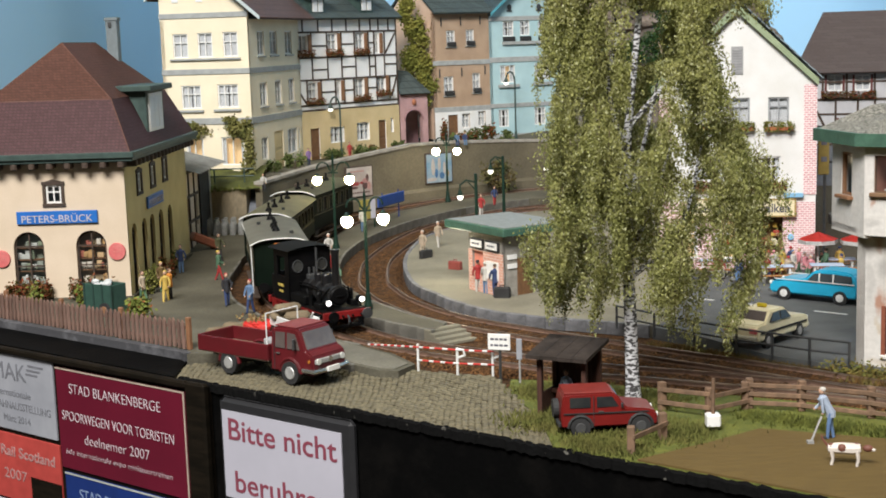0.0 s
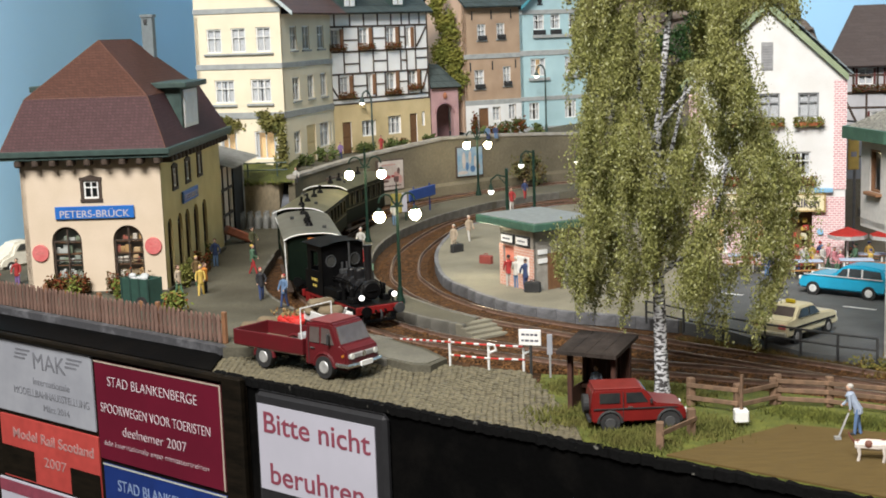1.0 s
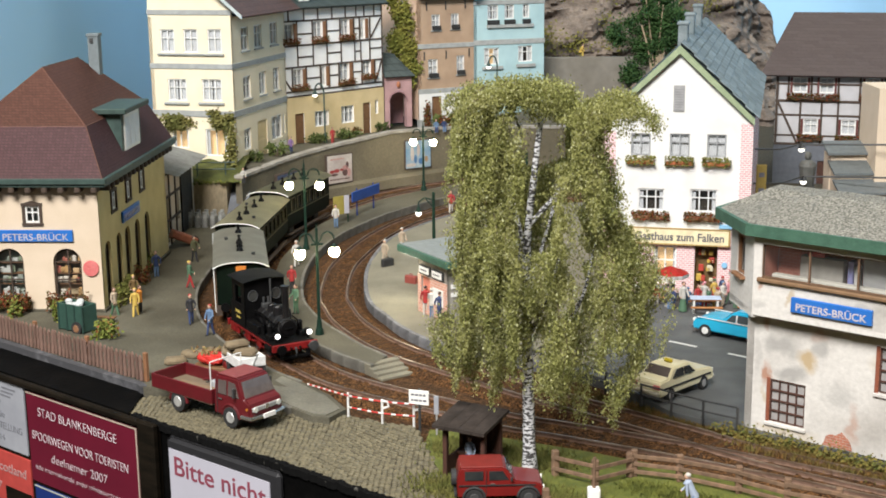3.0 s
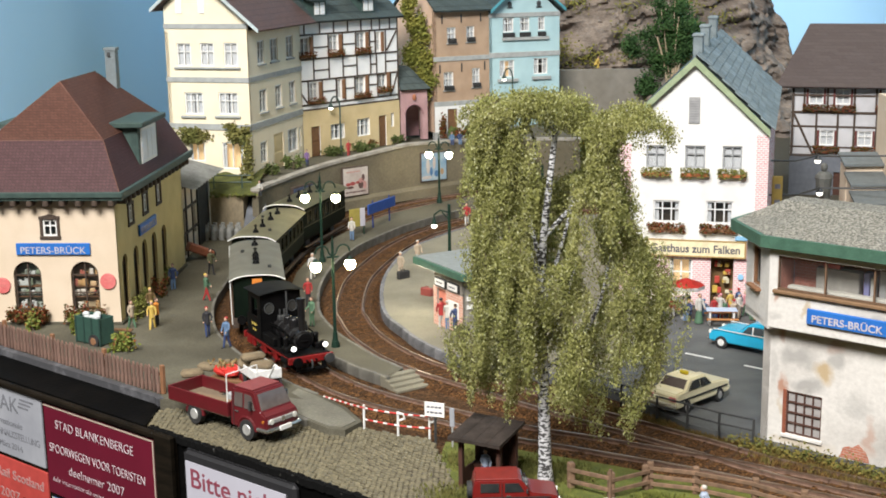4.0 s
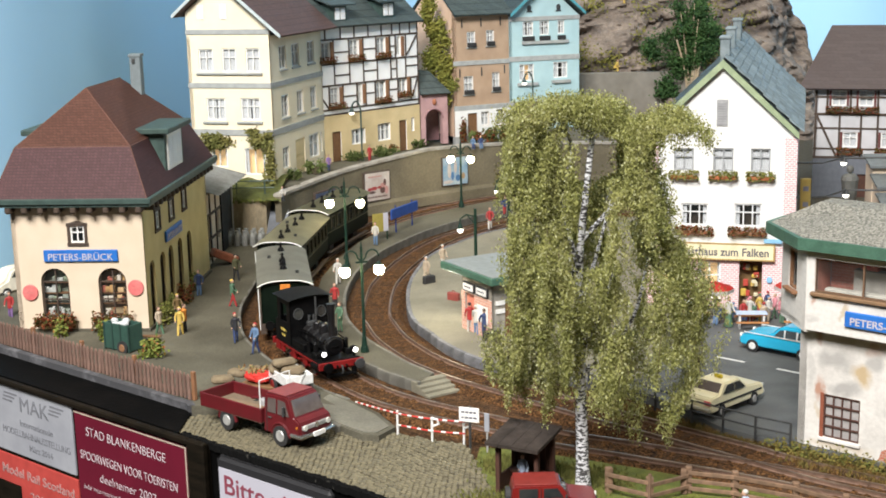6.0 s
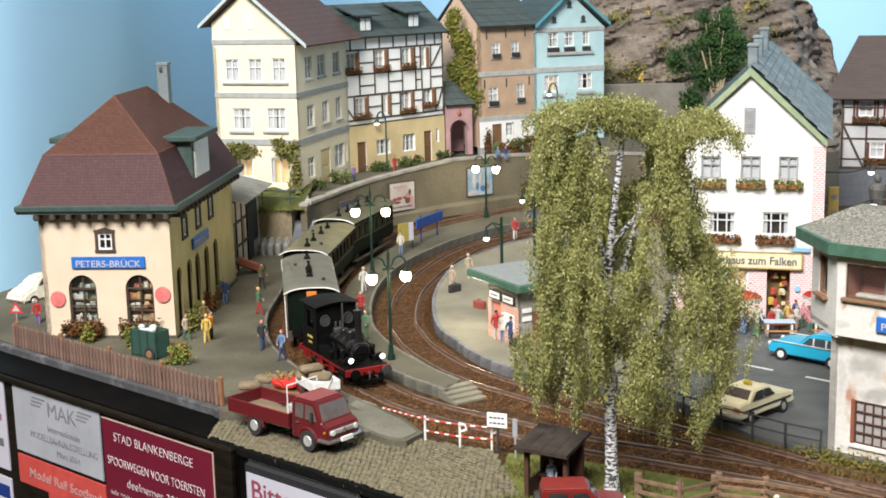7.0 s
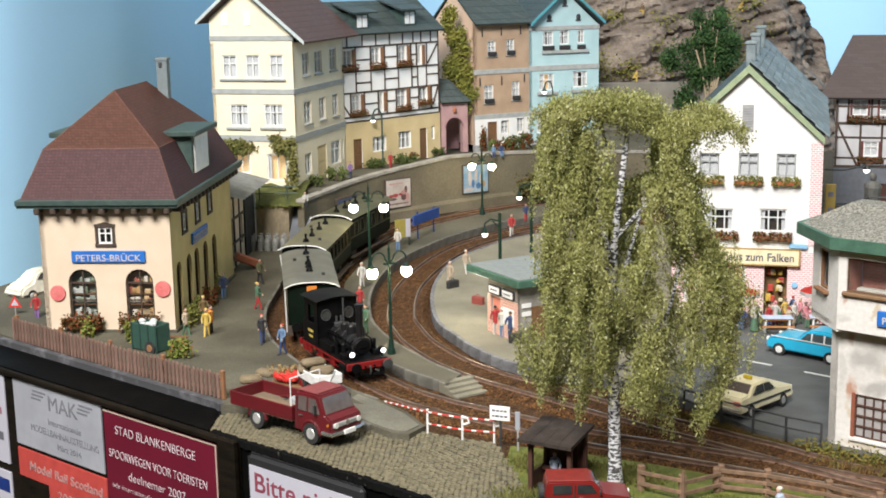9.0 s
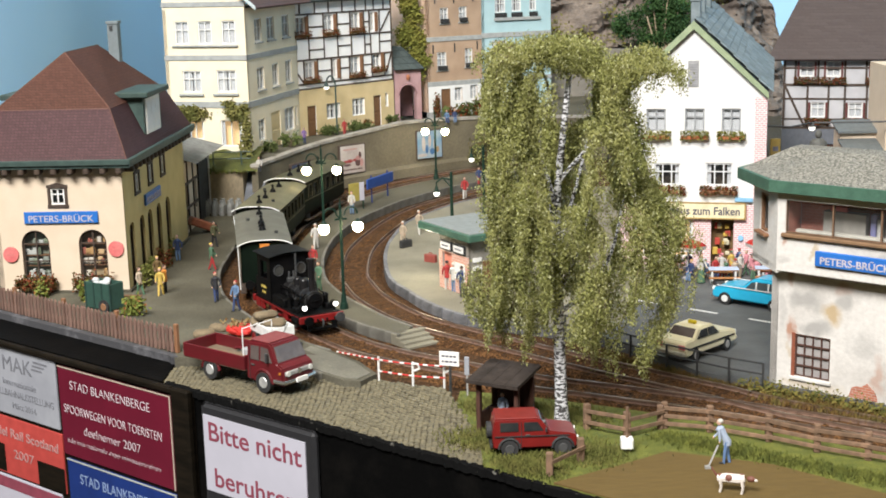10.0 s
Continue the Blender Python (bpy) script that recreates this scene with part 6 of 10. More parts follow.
def wheelset(t, x, r, m, name="wheel", spokes=True, rim=None):
    for s in (-1, 1):
        b = B()
        cyl(b, (x, s * 0.78, r), (x, s * 0.95, r), r, n=20)
        w_ = part(name, b, m, t)
        b = B()
        cyl(b, (x, s * 0.94, r), (x, s * 0.99, r), r * 0.86, n=20)
        part("tyre", b, rim or M["iron"], w_)
    b = B()
    cyl(b, (x, -0.8, r), (x, 0.8, r), 0.12, n=8)
    part("axle", b, M["iron"], t)


# start index: buffers of the engine at about (-4.7, 65.7)
i0 = min(range(len(TRACK)), key=lambda i: (TRACK[i].x + 4.6) ** 2 + (TRACK[i].y - 67.35) ** 2)
LL = 8.4
x, y, z, a = on_track(i0 - 2, 6.5)
t = thing("steam_locomotive", x - 0.3, y - 0.1, z, a, "small black steam locomotive with red frame and buffers", "locomotive")
t.matrix_basis = t.matrix_basis @ Matrix.Diagonal((0.8, 0.93, 0.86, 1))      # a short branch-line engine
F = LL / 2
b = B()
box(b, -F + 0.2, -1.3, 1.05, F - 0.25, 1.3, 1.25, 0.03)
part("running_board", b, M["black"], t)
for s in (-1, 1):
    b = B()
    box(b, -F + 0.3, s * 0.62, 0.55, F - 0.5, s * 0.72, 1.05)
    part("frame_plate", b, M["loco_red"], t)
for ee, s in ((F - 0.1, 1), (-F + 0.1, -1)):
    b = B()
    box(b, ee - 0.1, -1.42, 0.78, ee + 0.1, 1.42, 1.22, 0.03)
    bb_ = part("buffer_beam", b, M["loco_red"], t, "red buffer beam")
    for q in (-1, 1):
        b = B()
        cyl(b, (ee, q * 1.0, 1.02), (ee + s * 0.5, q * 1.0, 1.02), 0.17, 0.12, n=10)
        bf = part("buffer", b, M["loco_red"] if s > 0 else M["black"], t)
        for k_ in (-0.26, 0.26):      # bolts and pipe ends on the beam
            b = B()
            cyl(b, (ee + s * 0.1, q * 0.55 + k_, 0.95), (ee + s * 0.2, q * 0.55 + k_, 0.9), 0.07, n=8)
            part("brake_pipe", b, M["black"], bb_)
        b = B()
        cyl(b, (ee + s * 0.5, q * 1.0, 1.02), (ee + s * 0.6, q * 1.0, 1.02), 0.32, 0.3, n=16)
        part("buffer_head", b, M["iron"] if q > 0 else M["black"], bf)
    b = B()
    tube(b, [(ee, 0, 0.95), (ee + s * 0.25, 0, 0.9), (ee + s * 0.3, 0, 0.6), (ee + s * 0.2, 0, 0.45)], 0.06, 6)
    part("coupling_hook", b, M["iron"], bb_)
b = B()
box(b, F - 0.25, -0.9, 0.25, F + 0.05, 0.9, 0.42, 0.03)
box(b, F - 0.1, -0.95, 0.25, F, -0.65, 0.75)
box(b, F - 0.1, 0.65, 0.25, F, 0.95, 0.75)
part("rail_guard", b, M["black"], t)
for xx, r in ((2.2, 0.62), (0.2, 0.62), (-1.9, 0.62)):
    wheelset(t, xx, r, M["loco_red"])
for s in (-1, 1):
    b = B()
    tube(b, [(2.2, s * 1.06, 0.5), (0.2, s * 1.06, 0.5), (-1.9, s * 1.06, 0.5)], 0.07, 6)
    part("coupling_rod", b, M["loco_red"], t)
    b = B()
    cyl(b, (2.75, s * 1.12, 0.85), (3.75, s * 1.12, 0.85), 0.34, n=14)
    part("cylinder", b, M["black"], t)
    b = B()
    box(b, -1.1, s * 0.72, 1.25, 1.1, s * 1.26, 1.8, 0.06)
    part("side_tank", b, M["black"], t)
    b = B()
    box(b, -F + 0.35, s * 1.1, 0.5, -F + 1.0, s * 1.32, 1.05, 0.03)
    part("cab_step", b, M["loco_red"], t)
    for x0_, x1_ in ((-3.1, -2.55), (-1.2, -0.5), (0.9, 1.5)):      # brackets of the brake and spring gear
        b = B()
        box(b, x0_, s * 1.1, 0.45, x1_, s * 1.28, 1.04, 0.05)
        part("hanger_bracket", b, M["loco_red"], t)
    b = B()
    box(b, -F + 0.4, s * 1.28, 1.0, F - 0.6, s * 1.33, 1.14)
    part("valance", b, M["loco_red"], t)
    b = B()
    tube(b, [(3.0, s * 1.14, 0.95), (1.6, s * 1.16, 0.98), (0.2, s * 1.16, 0.62)], 0.06, 6)
    part("valve_rod", b, M["loco_red"], t)
b = B()
cyl(b, (-1.2, 0, 1.95), (3.1, 0, 1.95), 0.58, n=24)
boil = part("boiler", b, M["boiler_black"], t, smooth=True)
for xx in (-0.2, 0.9, 2.0, 2.9):
    b = B()
    cyl(b, (xx, 0, 1.95), (xx + 0.08, 0, 1.95), 0.6, n=24)
    part("boiler_band", b, M["iron"], boil)
b = B()
cyl(b, (3.1, 0, 1.95), (3.2, 0, 1.95), 0.54, 0.46, n=24)
sd = part("smokebox_door", b, M["black"], t)
b = B()
tube(b, [(3.22, -0.28, 1.95), (3.28, 0, 1.95), (3.22, 0.28, 1.95)], 0.04, 5)
part("door_bar", b, M["black"], sd)
for s in (-1, 1):
    b = B()      # pump and feed pipes along the side
    cyl(b, (2.5, s * 0.95, 1.3), (2.5, s * 0.95, 2.1), 0.16, n=10)
    cyl(b, (2.5, s * 0.95, 2.1), (2.5, s * 0.95, 2.25), 0.2, 0.1, n=10)
    part("feed_pump", b, M["black"], t)
    b = B()
    tube(b, [(2.5, s * 0.95, 2.1), (1.9, s * 0.75, 2.35), (0.4, s * 0.68, 2.4), (-0.9, s * 0.7, 2.35)], 0.045, 5)
    part("feed_pipe", b, M["black"], t)
    b = B()
    tube(b, [(3.1, s * 0.55, 2.45), (2.2, s * 1.15, 1.35)], 0.05, 5)
    part("stay_rod", b, M["black"], t)
b = B()
tube(b, [(2.75, 0, 2.45), (2.75, 0, 4.35), (2.75, 0, 4.65)], [0.2, 0.22, 0.29], 14)
part("chimney", b, M["boiler_black"], t, smooth=True)
b = B()
cyl(b, (1.5, 0, 2.45), (1.5, 0, 2.95), 0.36, 0.34, n=16)
ball(b, (1.5, 0, 2.95), (0.34, 0.34, 0.22), 12)
part("steam_dome", b, M["boiler_black"], t, smooth=True)
b = B()
cyl(b, (0.35, 0, 2.45), (0.35, 0, 2.85), 0.3, 0.28, n=14)
ball(b, (0.35, 0, 2.85), (0.28, 0.28, 0.18), 12)
part("sand_dome", b, M["boiler_black"], t, smooth=True)
b = B()
tube(b, [(-0.6, 0.25, 2.7), (-0.6, 0.25, 4.4)], 0.06, 6)
part("whistle_pipe", b, M["iron"], t)
for s in (-1, 1):
    b = B()
    tube(b, [(3.0, s * 0.62, 2.15), (1.0, s * 0.66, 2.2), (-1.2, s * 0.7, 2.2)], 0.04, 5)
    part("handrail", b, M["black"], t)
    b = B()
    cyl(b, (3.55, s * 1.0, 1.75), (3.95, s * 1.0, 1.75), 0.22, 0.2, n=14)
    cyl(b, (3.7, s * 1.0, 1.3), (3.7, s * 1.0, 1.6), 0.07, n=6)
    hl = part("lamp", b, M["black"], t)
    b = B()
    cyl(b, (3.95, s * 1.0, 1.75), (3.99, s * 1.0, 1.75), 0.16, n=14)
    part("lamp_glass", b, M["loco_lamp"], hl, "lit white headlamp")
# cab
CX0, CX1 = -3.3, -1.0
b = wall_bm(2.6, 3.05, [], 0.08)
part("cab_front", b, M["black"], t, at=(CX1, -1.3, 1.25), rot=(0, 0, 90))
b = wall_bm(2.6, 3.05, [(0.35, 1.5, 1.05, 2.35), (1.55, 1.5, 2.25, 2.35)], 0.08)
part("cab_back", b, M["black"], t, at=(CX0, 1.3, 1.25), rot=(0, 0, -90))
for s in (-1, 1):
    b = wall_bm(CX1 - CX0, 3.05, [(0.5, 1.4, 1.7, 2.6)], 0.08)
    cs = part("cab_side", b, M["black"], t, at=(CX0, -1.3, 1.25) if s < 0 else (CX1, 1.3, 1.25), rot=(0, 0, 0 if s < 0 else 180))
    bars(cs, 0.6, 0.75, 0.9, 0.18, plain("brass_yellow", (0.60, 0.45, 0.10)), y=-0.015)
    bars(cs, 0.75, 0.4, 0.6, 0.14, plain("brass_yellow", (0.60, 0.45, 0.10)), y=-0.015)
b = B()      # regulator gear and safety valves before the cab
box(b, -0.95, -0.28, 2.45, -0.55, 0.28, 2.8, 0.06)
cyl(b, (-0.75, -0.15, 2.8), (-0.75, -0.15, 3.2), 0.07, n=8)
cyl(b, (-0.75, 0.15, 2.8), (-0.75, 0.15, 3.2), 0.07, n=8)
part("safety_valve", b, M["iron"], t)
b = B()      # bell and generator beside the chimney
cyl(b, (2.2, 0.42, 2.4), (2.2, 0.42, 2.85), 0.16, 0.1, n=10)
ball(b, (2.2, 0.42, 2.9), 0.11, 8)
part("bell", b, M["iron"], t)
b = B()
for s in (-1, 1):
    box(b, 2.3, s * 0.75, 1.25, 3.1, s * 1.2, 1.6, 0.05)
    cyl(b, (1.4, s * 1.0, 1.25), (1.4, s * 1.0, 1.95), 0.12, n=8)
part("tool_boxes", b, M["black"], t)
for s in (-0.75, 0.75):
    b = B()
    tube(b, [(CX1 + 0.04, s + 0.3 * math.cos(6.283 * q / 14), 3.3 + 0.36 * math.sin(6.283 * q / 14)) for q in range(15)], 0.045, 5)
    part("window_ring", b, M["iron"], t)
    b = B()
    cyl(b, (CX1 + 0.01, s, 3.3), (CX1 + 0.03, s, 3.3), 0.3, n=14)
    part("pane", b, M["dark_glass"], t)
b = B()
n = 10
vs = []
for xx in (CX0 - 0.35, CX1 + 0.4):
    for q in range(n + 1):
        yy = -1.5 + 3.0 * q / n
        vs.append((xx, yy, 4.52 - 0.22 * (yy / 1.5) ** 2))
verts_faces(b, vs, [(q, q + 1, n + 2 + q, n + 1 + q) for q in range(n)])
bmesh.ops.solidify(b, geom=b.faces[:], thickness=0.1)
part("cab_roof", b, M["black_cab"], t, smooth=True)
b = B()
box(b, -F + 0.3, -1.25, 1.25, CX0, 1.25, 2.6, 0.06)
part("coal_bunker", b, M["black"], t)
b = B()
for _ in range(60):
    ball(b, (random.uniform(-F + 0.4, CX0 - 0.1), random.uniform(-1.1, 1.1), 2.62), random.uniform(0.08, 0.16), 6)
tagged(part("coal", b, M["tyre"], t), kind="stuff")


def coach(x, y, a, length, roof, group, label, first=False):
    z = rise(y) - 0.165
    t = thing("railway_coach", x, y, z, a, label, "railway coach", group)
    F = length / 2
    w_ = 1.45
    holes = [(0.8 + 1.28 * q, 1.05, 1.6 + 1.28 * q, 1.95) for q in range(int((length - 1.2) / 1.28))]
    for s in (-1, 1):
        part("side_wall", wall_bm(length - 0.6, 2.28, holes, 0.08), M["coach_green"], t, at=(-F + 0.3, -w_, 1.05) if s < 0 else (F - 0.3, w_, 1.05), rot=(0, 0, 0 if s < 0 else 180))
        for o in holes:
            b = B()
            q0 = -F + 0.3 + o[0] if s < 0 else F - 0.3 - o[2]
            box(b, q0 - 0.04, s * w_ - 0.02, 2.05, q0, s * w_ + 0.03, 3.05)
            box(b, q0 + 0.8, s * w_ - 0.02, 2.05, q0 + 0.84, s * w_ + 0.03, 3.05)
            box(b, q0, s * w_ - 0.02, 3.0, q0 + 0.8, s * w_ + 0.03, 3.05)
            wf = part("window_frame", b, plain("tan_window_frame", (0.1, 0.088, 0.055)), t)
            b = B()
            box(b, q0, s * (w_ - 0.06), 2.1, q0 + 0.8, s * (w_ - 0.05), 3.0)
            part("pane", b, M["coach_glass"], wf)
        b = B()
        box(b, -F + 0.3, s * w_, 1.9, F - 0.3, s * (w_ + 0.03), 1.96)
        part("beading", b, plain("dull_gold_line", (0.1, 0.09, 0.05)), t)
        b = B()
        box(b, -F + 0.5, s * 1.2, 0.35, F - 0.5, s * 1.55, 0.42)
        part("step_board", b, M["timber"], t)
    for e in (-1, 1):
        b = B()
        box(b, e * (F - 0.38), -w_ + 0.02, 1.05, e * (F - 0.3), w_ - 0.02, 3.42)
        ew = part("end_wall", b, M["coach_green"], t)
        for q in (-1, 1):
            b = B()
            cyl(b, (e * (F - 0.3), q * 1.0, 1.02), (e * (F + 0.1), q * 1.0, 1.02), 0.14, n=8)
            cyl(b, (e * (F + 0.1), q * 1.0, 1.02), (e * (F + 0.16), q * 1.0, 1.02), 0.28, n=12)
            part("buffer", b, M["black"], ew)
    b = B()
    box(b, -F + 0.3, -1.2, 0.75, F - 0.3, 1.2, 1.05)
    part("underframe", b, M["black"], t)
    for xx in (-F * 0.55, F * 0.55):
        wheelset(t, xx, 0.5, M["iron"])
    n, rf = 12, B()
    vs = []
    for xx in (-F + 0.02, F - 0.02):
        for q in range(n + 1):
            yy = -1.66 + 3.32 * q / n
            vs.append((xx, yy, 3.7 - 0.33 * (abs(yy) / 1.66) ** 3.2))
    verts_faces(rf, vs, [(q, q + 1, n + 2 + q, n + 1 + q) for q in range(n)])
    bmesh.ops.solidify(rf, geom=rf.faces[:], thickness=0.1)
    rr = part("roof", rf, roof, t, smooth=True)
    b = B()
    tube(b, [(F - 0.02, vs[q][1], vs[q][2] - 0.02) for q in range(n + 1)], 0.038, 6)
    part("roof_rim", b, M["white_edge"], rr)
    for q in (0.62, 0.3, -0.1, -0.45) if not first else (0.32, 0.14, -0.02, -0.55):
        b = B()
        cyl(b, (q * F * 1.2, 0.0, 3.68), (q * F * 1.2, 0.0, 3.9), 0.24, 0.16, n=10)
        cyl(b, (q * F * 1.2, 0.0, 3.9), (q * F * 1.2, 0.0, 4.16), 0.09, 0.07, n=8)
        cyl(b, (q * F * 1.2, 0.0, 4.16), (q * F * 1.2, 0.0, 4.26), 0.14, 0.05, n=8)
        part("roof_vent", b, M["black"], rr)
    for xx, yy in ((F * 0.6, 0.8), (-F * 0.3, -0.8)):
        b = B()
        cyl(b, (xx, yy, 3.55), (xx, yy, 3.82), 0.1, 0.12, n=8)
        part("lamp_top", b, M["iron"], rr)
    if first:
        b = B()
        tube(b, [(F - 0.1, -1.56, 0.7), (F - 0.1, -1.6, 3.34), (-F + 0.1, -1.66, 3.36)], 0.03, 5)
        part("corner_post", b, M["white_edge"], t)
        b = B()
        box(b, F - 0.3, -0.3, 2.95, F - 0.2, 0.3, 3.42, 0.03)
        part("orange_board", b, plain("orange_board", (0.60, 0.20, 0.03)), t)


coach(-10.05, 79.3, -79.5, 10.2, M["coach_roof"], "coaches of the train", "dark green coach with pale grey roof", True)
coach(-10.95, 90.2, -94.0, 10.3, mat("olive_grey_roof", (0.30, 0.28, 0.17), (0.22, 0.21, 0.13), 60, 0.35, fine=0.05), "coaches of the train", "dark green coach with shiny olive-grey roof")
coach(-9.5, 99.9, -104.0, 9.6, mat("dark_olive_roof", (0.20, 0.19, 0.11), (0.13, 0.13, 0.08), 60, 0.35, fine=0.05), "coaches of the train", "dark green coach with dark olive roof")

# ---- weeping birch ----
def birch():
    t = thing("birch_tree", 7.25, 51.2, -0.35, 0, "weeping silver birch with hanging olive-green foliage", "tree")
    rnd = random.Random(11)
    stem = [(-0.17, 0, 0), (-0.2, 0, 0.85), (-0.25, 0.03, 3.1), (-0.32, 0.1, 6.5), (-0.33, 0.0, 10.1), (-0.05, -0.05, 13.1), (0.13, 0.0, 14.7), (0.3, 0.05, 16.0)]
    b = B()
    sp = spline(stem, 0.4)
    tube(b, sp, [0.3 - 0.2 * (i / len(sp)) ** 0.9 + (0.08 * (1 - i / 3) if i < 3 else 0) for i in range(len(sp))], 10)
    part("trunk", b, M["bark"], t, smooth=True)
    limbs = [((-0.33, 0.0, 9.6), (-1.0, 0.1, 12.5), (-0.62, 0.2, 14.6), (-1.1, 0.3, 16.0)), ((-0.2, 0, 11.0), (1.5, -0.2, 13.0), (2.15, -0.3, 14.3), (2.6, -0.3, 15.8), (3.4, -0.2, 16.3)),
             ((-0.3, 0, 5.2), (0.9, 0.3, 6.0), (1.55, 0.3, 6.9), (2.1, 0.3, 8.1), (2.5, 0.2, 10.2)), ((-0.3, 0, 7.0), (-1.4, -0.6, 9.4), (-2.2, -0.8, 12.0)), ((-0.3, 0, 8.0), (0.6, 1.5, 10.5), (1.2, 2.2, 12.6)),
             ((-0.3, 0, 8.5), (-1.0, 1.4, 11.0), (-1.6, 2.0, 13.0)), ((-0.3, 0.1, 6.0), (0.4, -1.4, 8.2), (1.0, -2.2, 10.5))]
    for l in limbs:
        b = B()
        sp = spline(l, 0.4)
        tube(b, sp, [0.115 - 0.07 * i / len(sp) for i in range(len(sp))], 7)
        part("limb", b, M["bark"], t, smooth=True)
    tab = [(1.2, 2.2, 3.4), (2.3, 1.2, 4.0), (3.1, -4.2, 4.25), (4.3, -4.05, 4.55), (5.6, -4.0, 5.15), (7.2, -4.1, 5.5), (8.6, -4.15, 5.55), (10.4, -4.0, 4.8), (12.4, -3.7, 3.85), (13.8, -3.15, 3.3), (14.8, -3.0, 3.3), (16.2, -2.6, 3.9), (17.2, -1.2, 2.0)]


    def span(z):     # reach of the crown to both sides at a height
        z = max(1.2, min(17.2, z))
        for (z0, a0, c0), (z1, a1, c1) in zip(tab, tab[1:]):
            if z0 <= z <= z1:
                f = (z - z0) / (z1 - z0)
                return a0 + (a1 - a0) * f, c0 + (c1 - c0) * f

    def gap(x, y, z):     # places where stem, limbs and the land behind show through
        if -1.25 < x < 1.35 and 13.0 + 0.35 * abs(x - 0.1) < z < 15.25:
            return 0.97 if x > -0.45 else 0.7
        if -0.55 < x < 0.75 - 0.25 * abs(z - 11.6) and 10.2 < z < 13.2 and y < 0.7:
            return 0.98
        if 6.7 < z < 12.7:      # a slanting rift through the whole crown
            mid, half = (1.5, 0.5) if z > 10.0 else (1.5 + 0.4 * (10.0 - z), 0.45) if z > 9.0 else (1.88, 0.42 - 0.07 * (9.0 - z))
            if abs(x - mid - 0.1 * math.sin(5 * z)) < half:
                return 0.88
        if 2.3 < x < 3.1 and 10.6 < z < 11.8:
            return 0.6
        if x > 2.9 and 13.9 < z < 15.5:
            return 0.72
        if 2.7 < x < 3.8 and 5.0 < z < 6.3:
            return 0.6
        if -2.9 < x < -2.0 and 11.2 < z < 12.3:
            return 0.55
        if -0.75 < x < 0.3 and 3.0 < z < 6.4 and y < 0.3:
            return 0.45
        return 0.0

    pts, rest = [], B()

    def strand(x, y, z, ln, u, v, lush=1.0, sd=0.15):
        """A twig that hangs from (x, y, z) and keeps its place in the widening crown."""
        n, path = 7, []
        for k in range(n + 1):
            zz = z - ln * k / n
            a, c = span(zz)
            hw = (c - a) / 2
            path.append(Vector(((a + c) / 2 + u * hw + 0.08 * math.sin(4 * k / n + 9 * u), v * hw * 0.82, zz)))
        path[0] = Vector((x, y, z))
        if rnd.random() < 0.4 and all(gap(*p) < 0.3 for p in path):
            tube(rest, path, [0.016 - 0.011 * k / n for k in range(n + 1)], 3)
        for _ in range(int((150 + 40 * min(1.0, max(0.0, (z - 8.0) / 3.0))) * ln * lush)):
            f = rnd.random() ** 0.85
            q = path[min(n - 1, int(f * n))].lerp(path[min(n, int(f * n) + 1)], (f * n) % 1)
            s_ = sd * (1.2 - 0.65 * f)
            p = (q.x + rnd.gauss(0, s_), q.y + rnd.gauss(0, s_), q.z + rnd.gauss(0, 0.14))
            if rnd.random() >= gap(*p):
                pts.append(p)

    for i in range(84):     # boughs, each with its bunch of hanging strands, and hollows between them
        bz = 5.2 + 10.0 * (i + rnd.random()) / 84
        ang = i * 2.4 + rnd.gauss(0, 0.3)
        r = rnd.uniform(0.62, 0.97) if i % 4 else rnd.uniform(0.25, 0.6)
        bu, bv = r * math.cos(ang), r * math.sin(ang)
        drop = rnd.uniform(1.2, 3.0)
        full = max(0.3, min(1.0, (bz - 2.6) / 5.0))
        for _ in range(9):
            u, v = bu + rnd.gauss(0, 0.075), bv + rnd.gauss(0, 0.075)
            z = min(15.2, bz + rnd.gauss(0, 0.3))
            a, c = span(z)
            x, y = (a + c) / 2 + u * (c - a) / 2, v * (c - a) / 2 * 0.82
            floor = rnd.uniform(3.0, 4.3) if x < -1.2 else rnd.uniform(4.2, 5.2) if x < 1.4 else rnd.uniform(1.6, 3.5)
            ln = min(z - floor, drop * rnd.uniform(0.6, 1.2))
            if ln > 0.5 and abs(u) < 1.03:
                strand(x, y, z, ln, u, v, full)
    for i in range(110):     # thin single strands between
        z = 4.6 + 10.0 * rnd.random()
        ang, r = rnd.uniform(0, 6.283), rnd.uniform(0.5, 1.0)
        u, v = r * math.cos(ang), r * math.sin(ang)
        a, c = span(z)
        x, y = (a + c) / 2 + u * (c - a) / 2, v * (c - a) / 2 * 0.82
        ln = min(z - (rnd.uniform(3.0, 4.3) if x < -1.2 else rnd.uniform(4.2, 5.2) if x < 1.4 else rnd.uniform(1.6, 3.2)), rnd.uniform(0.9, 2.6))
        if ln > 0.5:
            strand(x, y, z, ln, u, v, 0.5, 0.12)
    for i in range(30):      # the flat, tufted top
        bx = -2.4 + 6.3 * (i + rnd.random()) / 30
        by = rnd.uniform(-2.4, 2.4) * (1 - 0.12 * abs(bx - 0.6))
        for _ in range(7):
            x, y = bx + rnd.gauss(0, 0.24), by + rnd.gauss(0, 0.28)
            top = 17.05 - 0.085 * (x + 0.6) ** 2 - 0.12 * y * y if x < 1.3 else 16.55 - 0.35 * abs(x - 3.0) - 0.12 * y * y
            z = top - abs(rnd.gauss(0, 0.3))
            a, c = span(z)
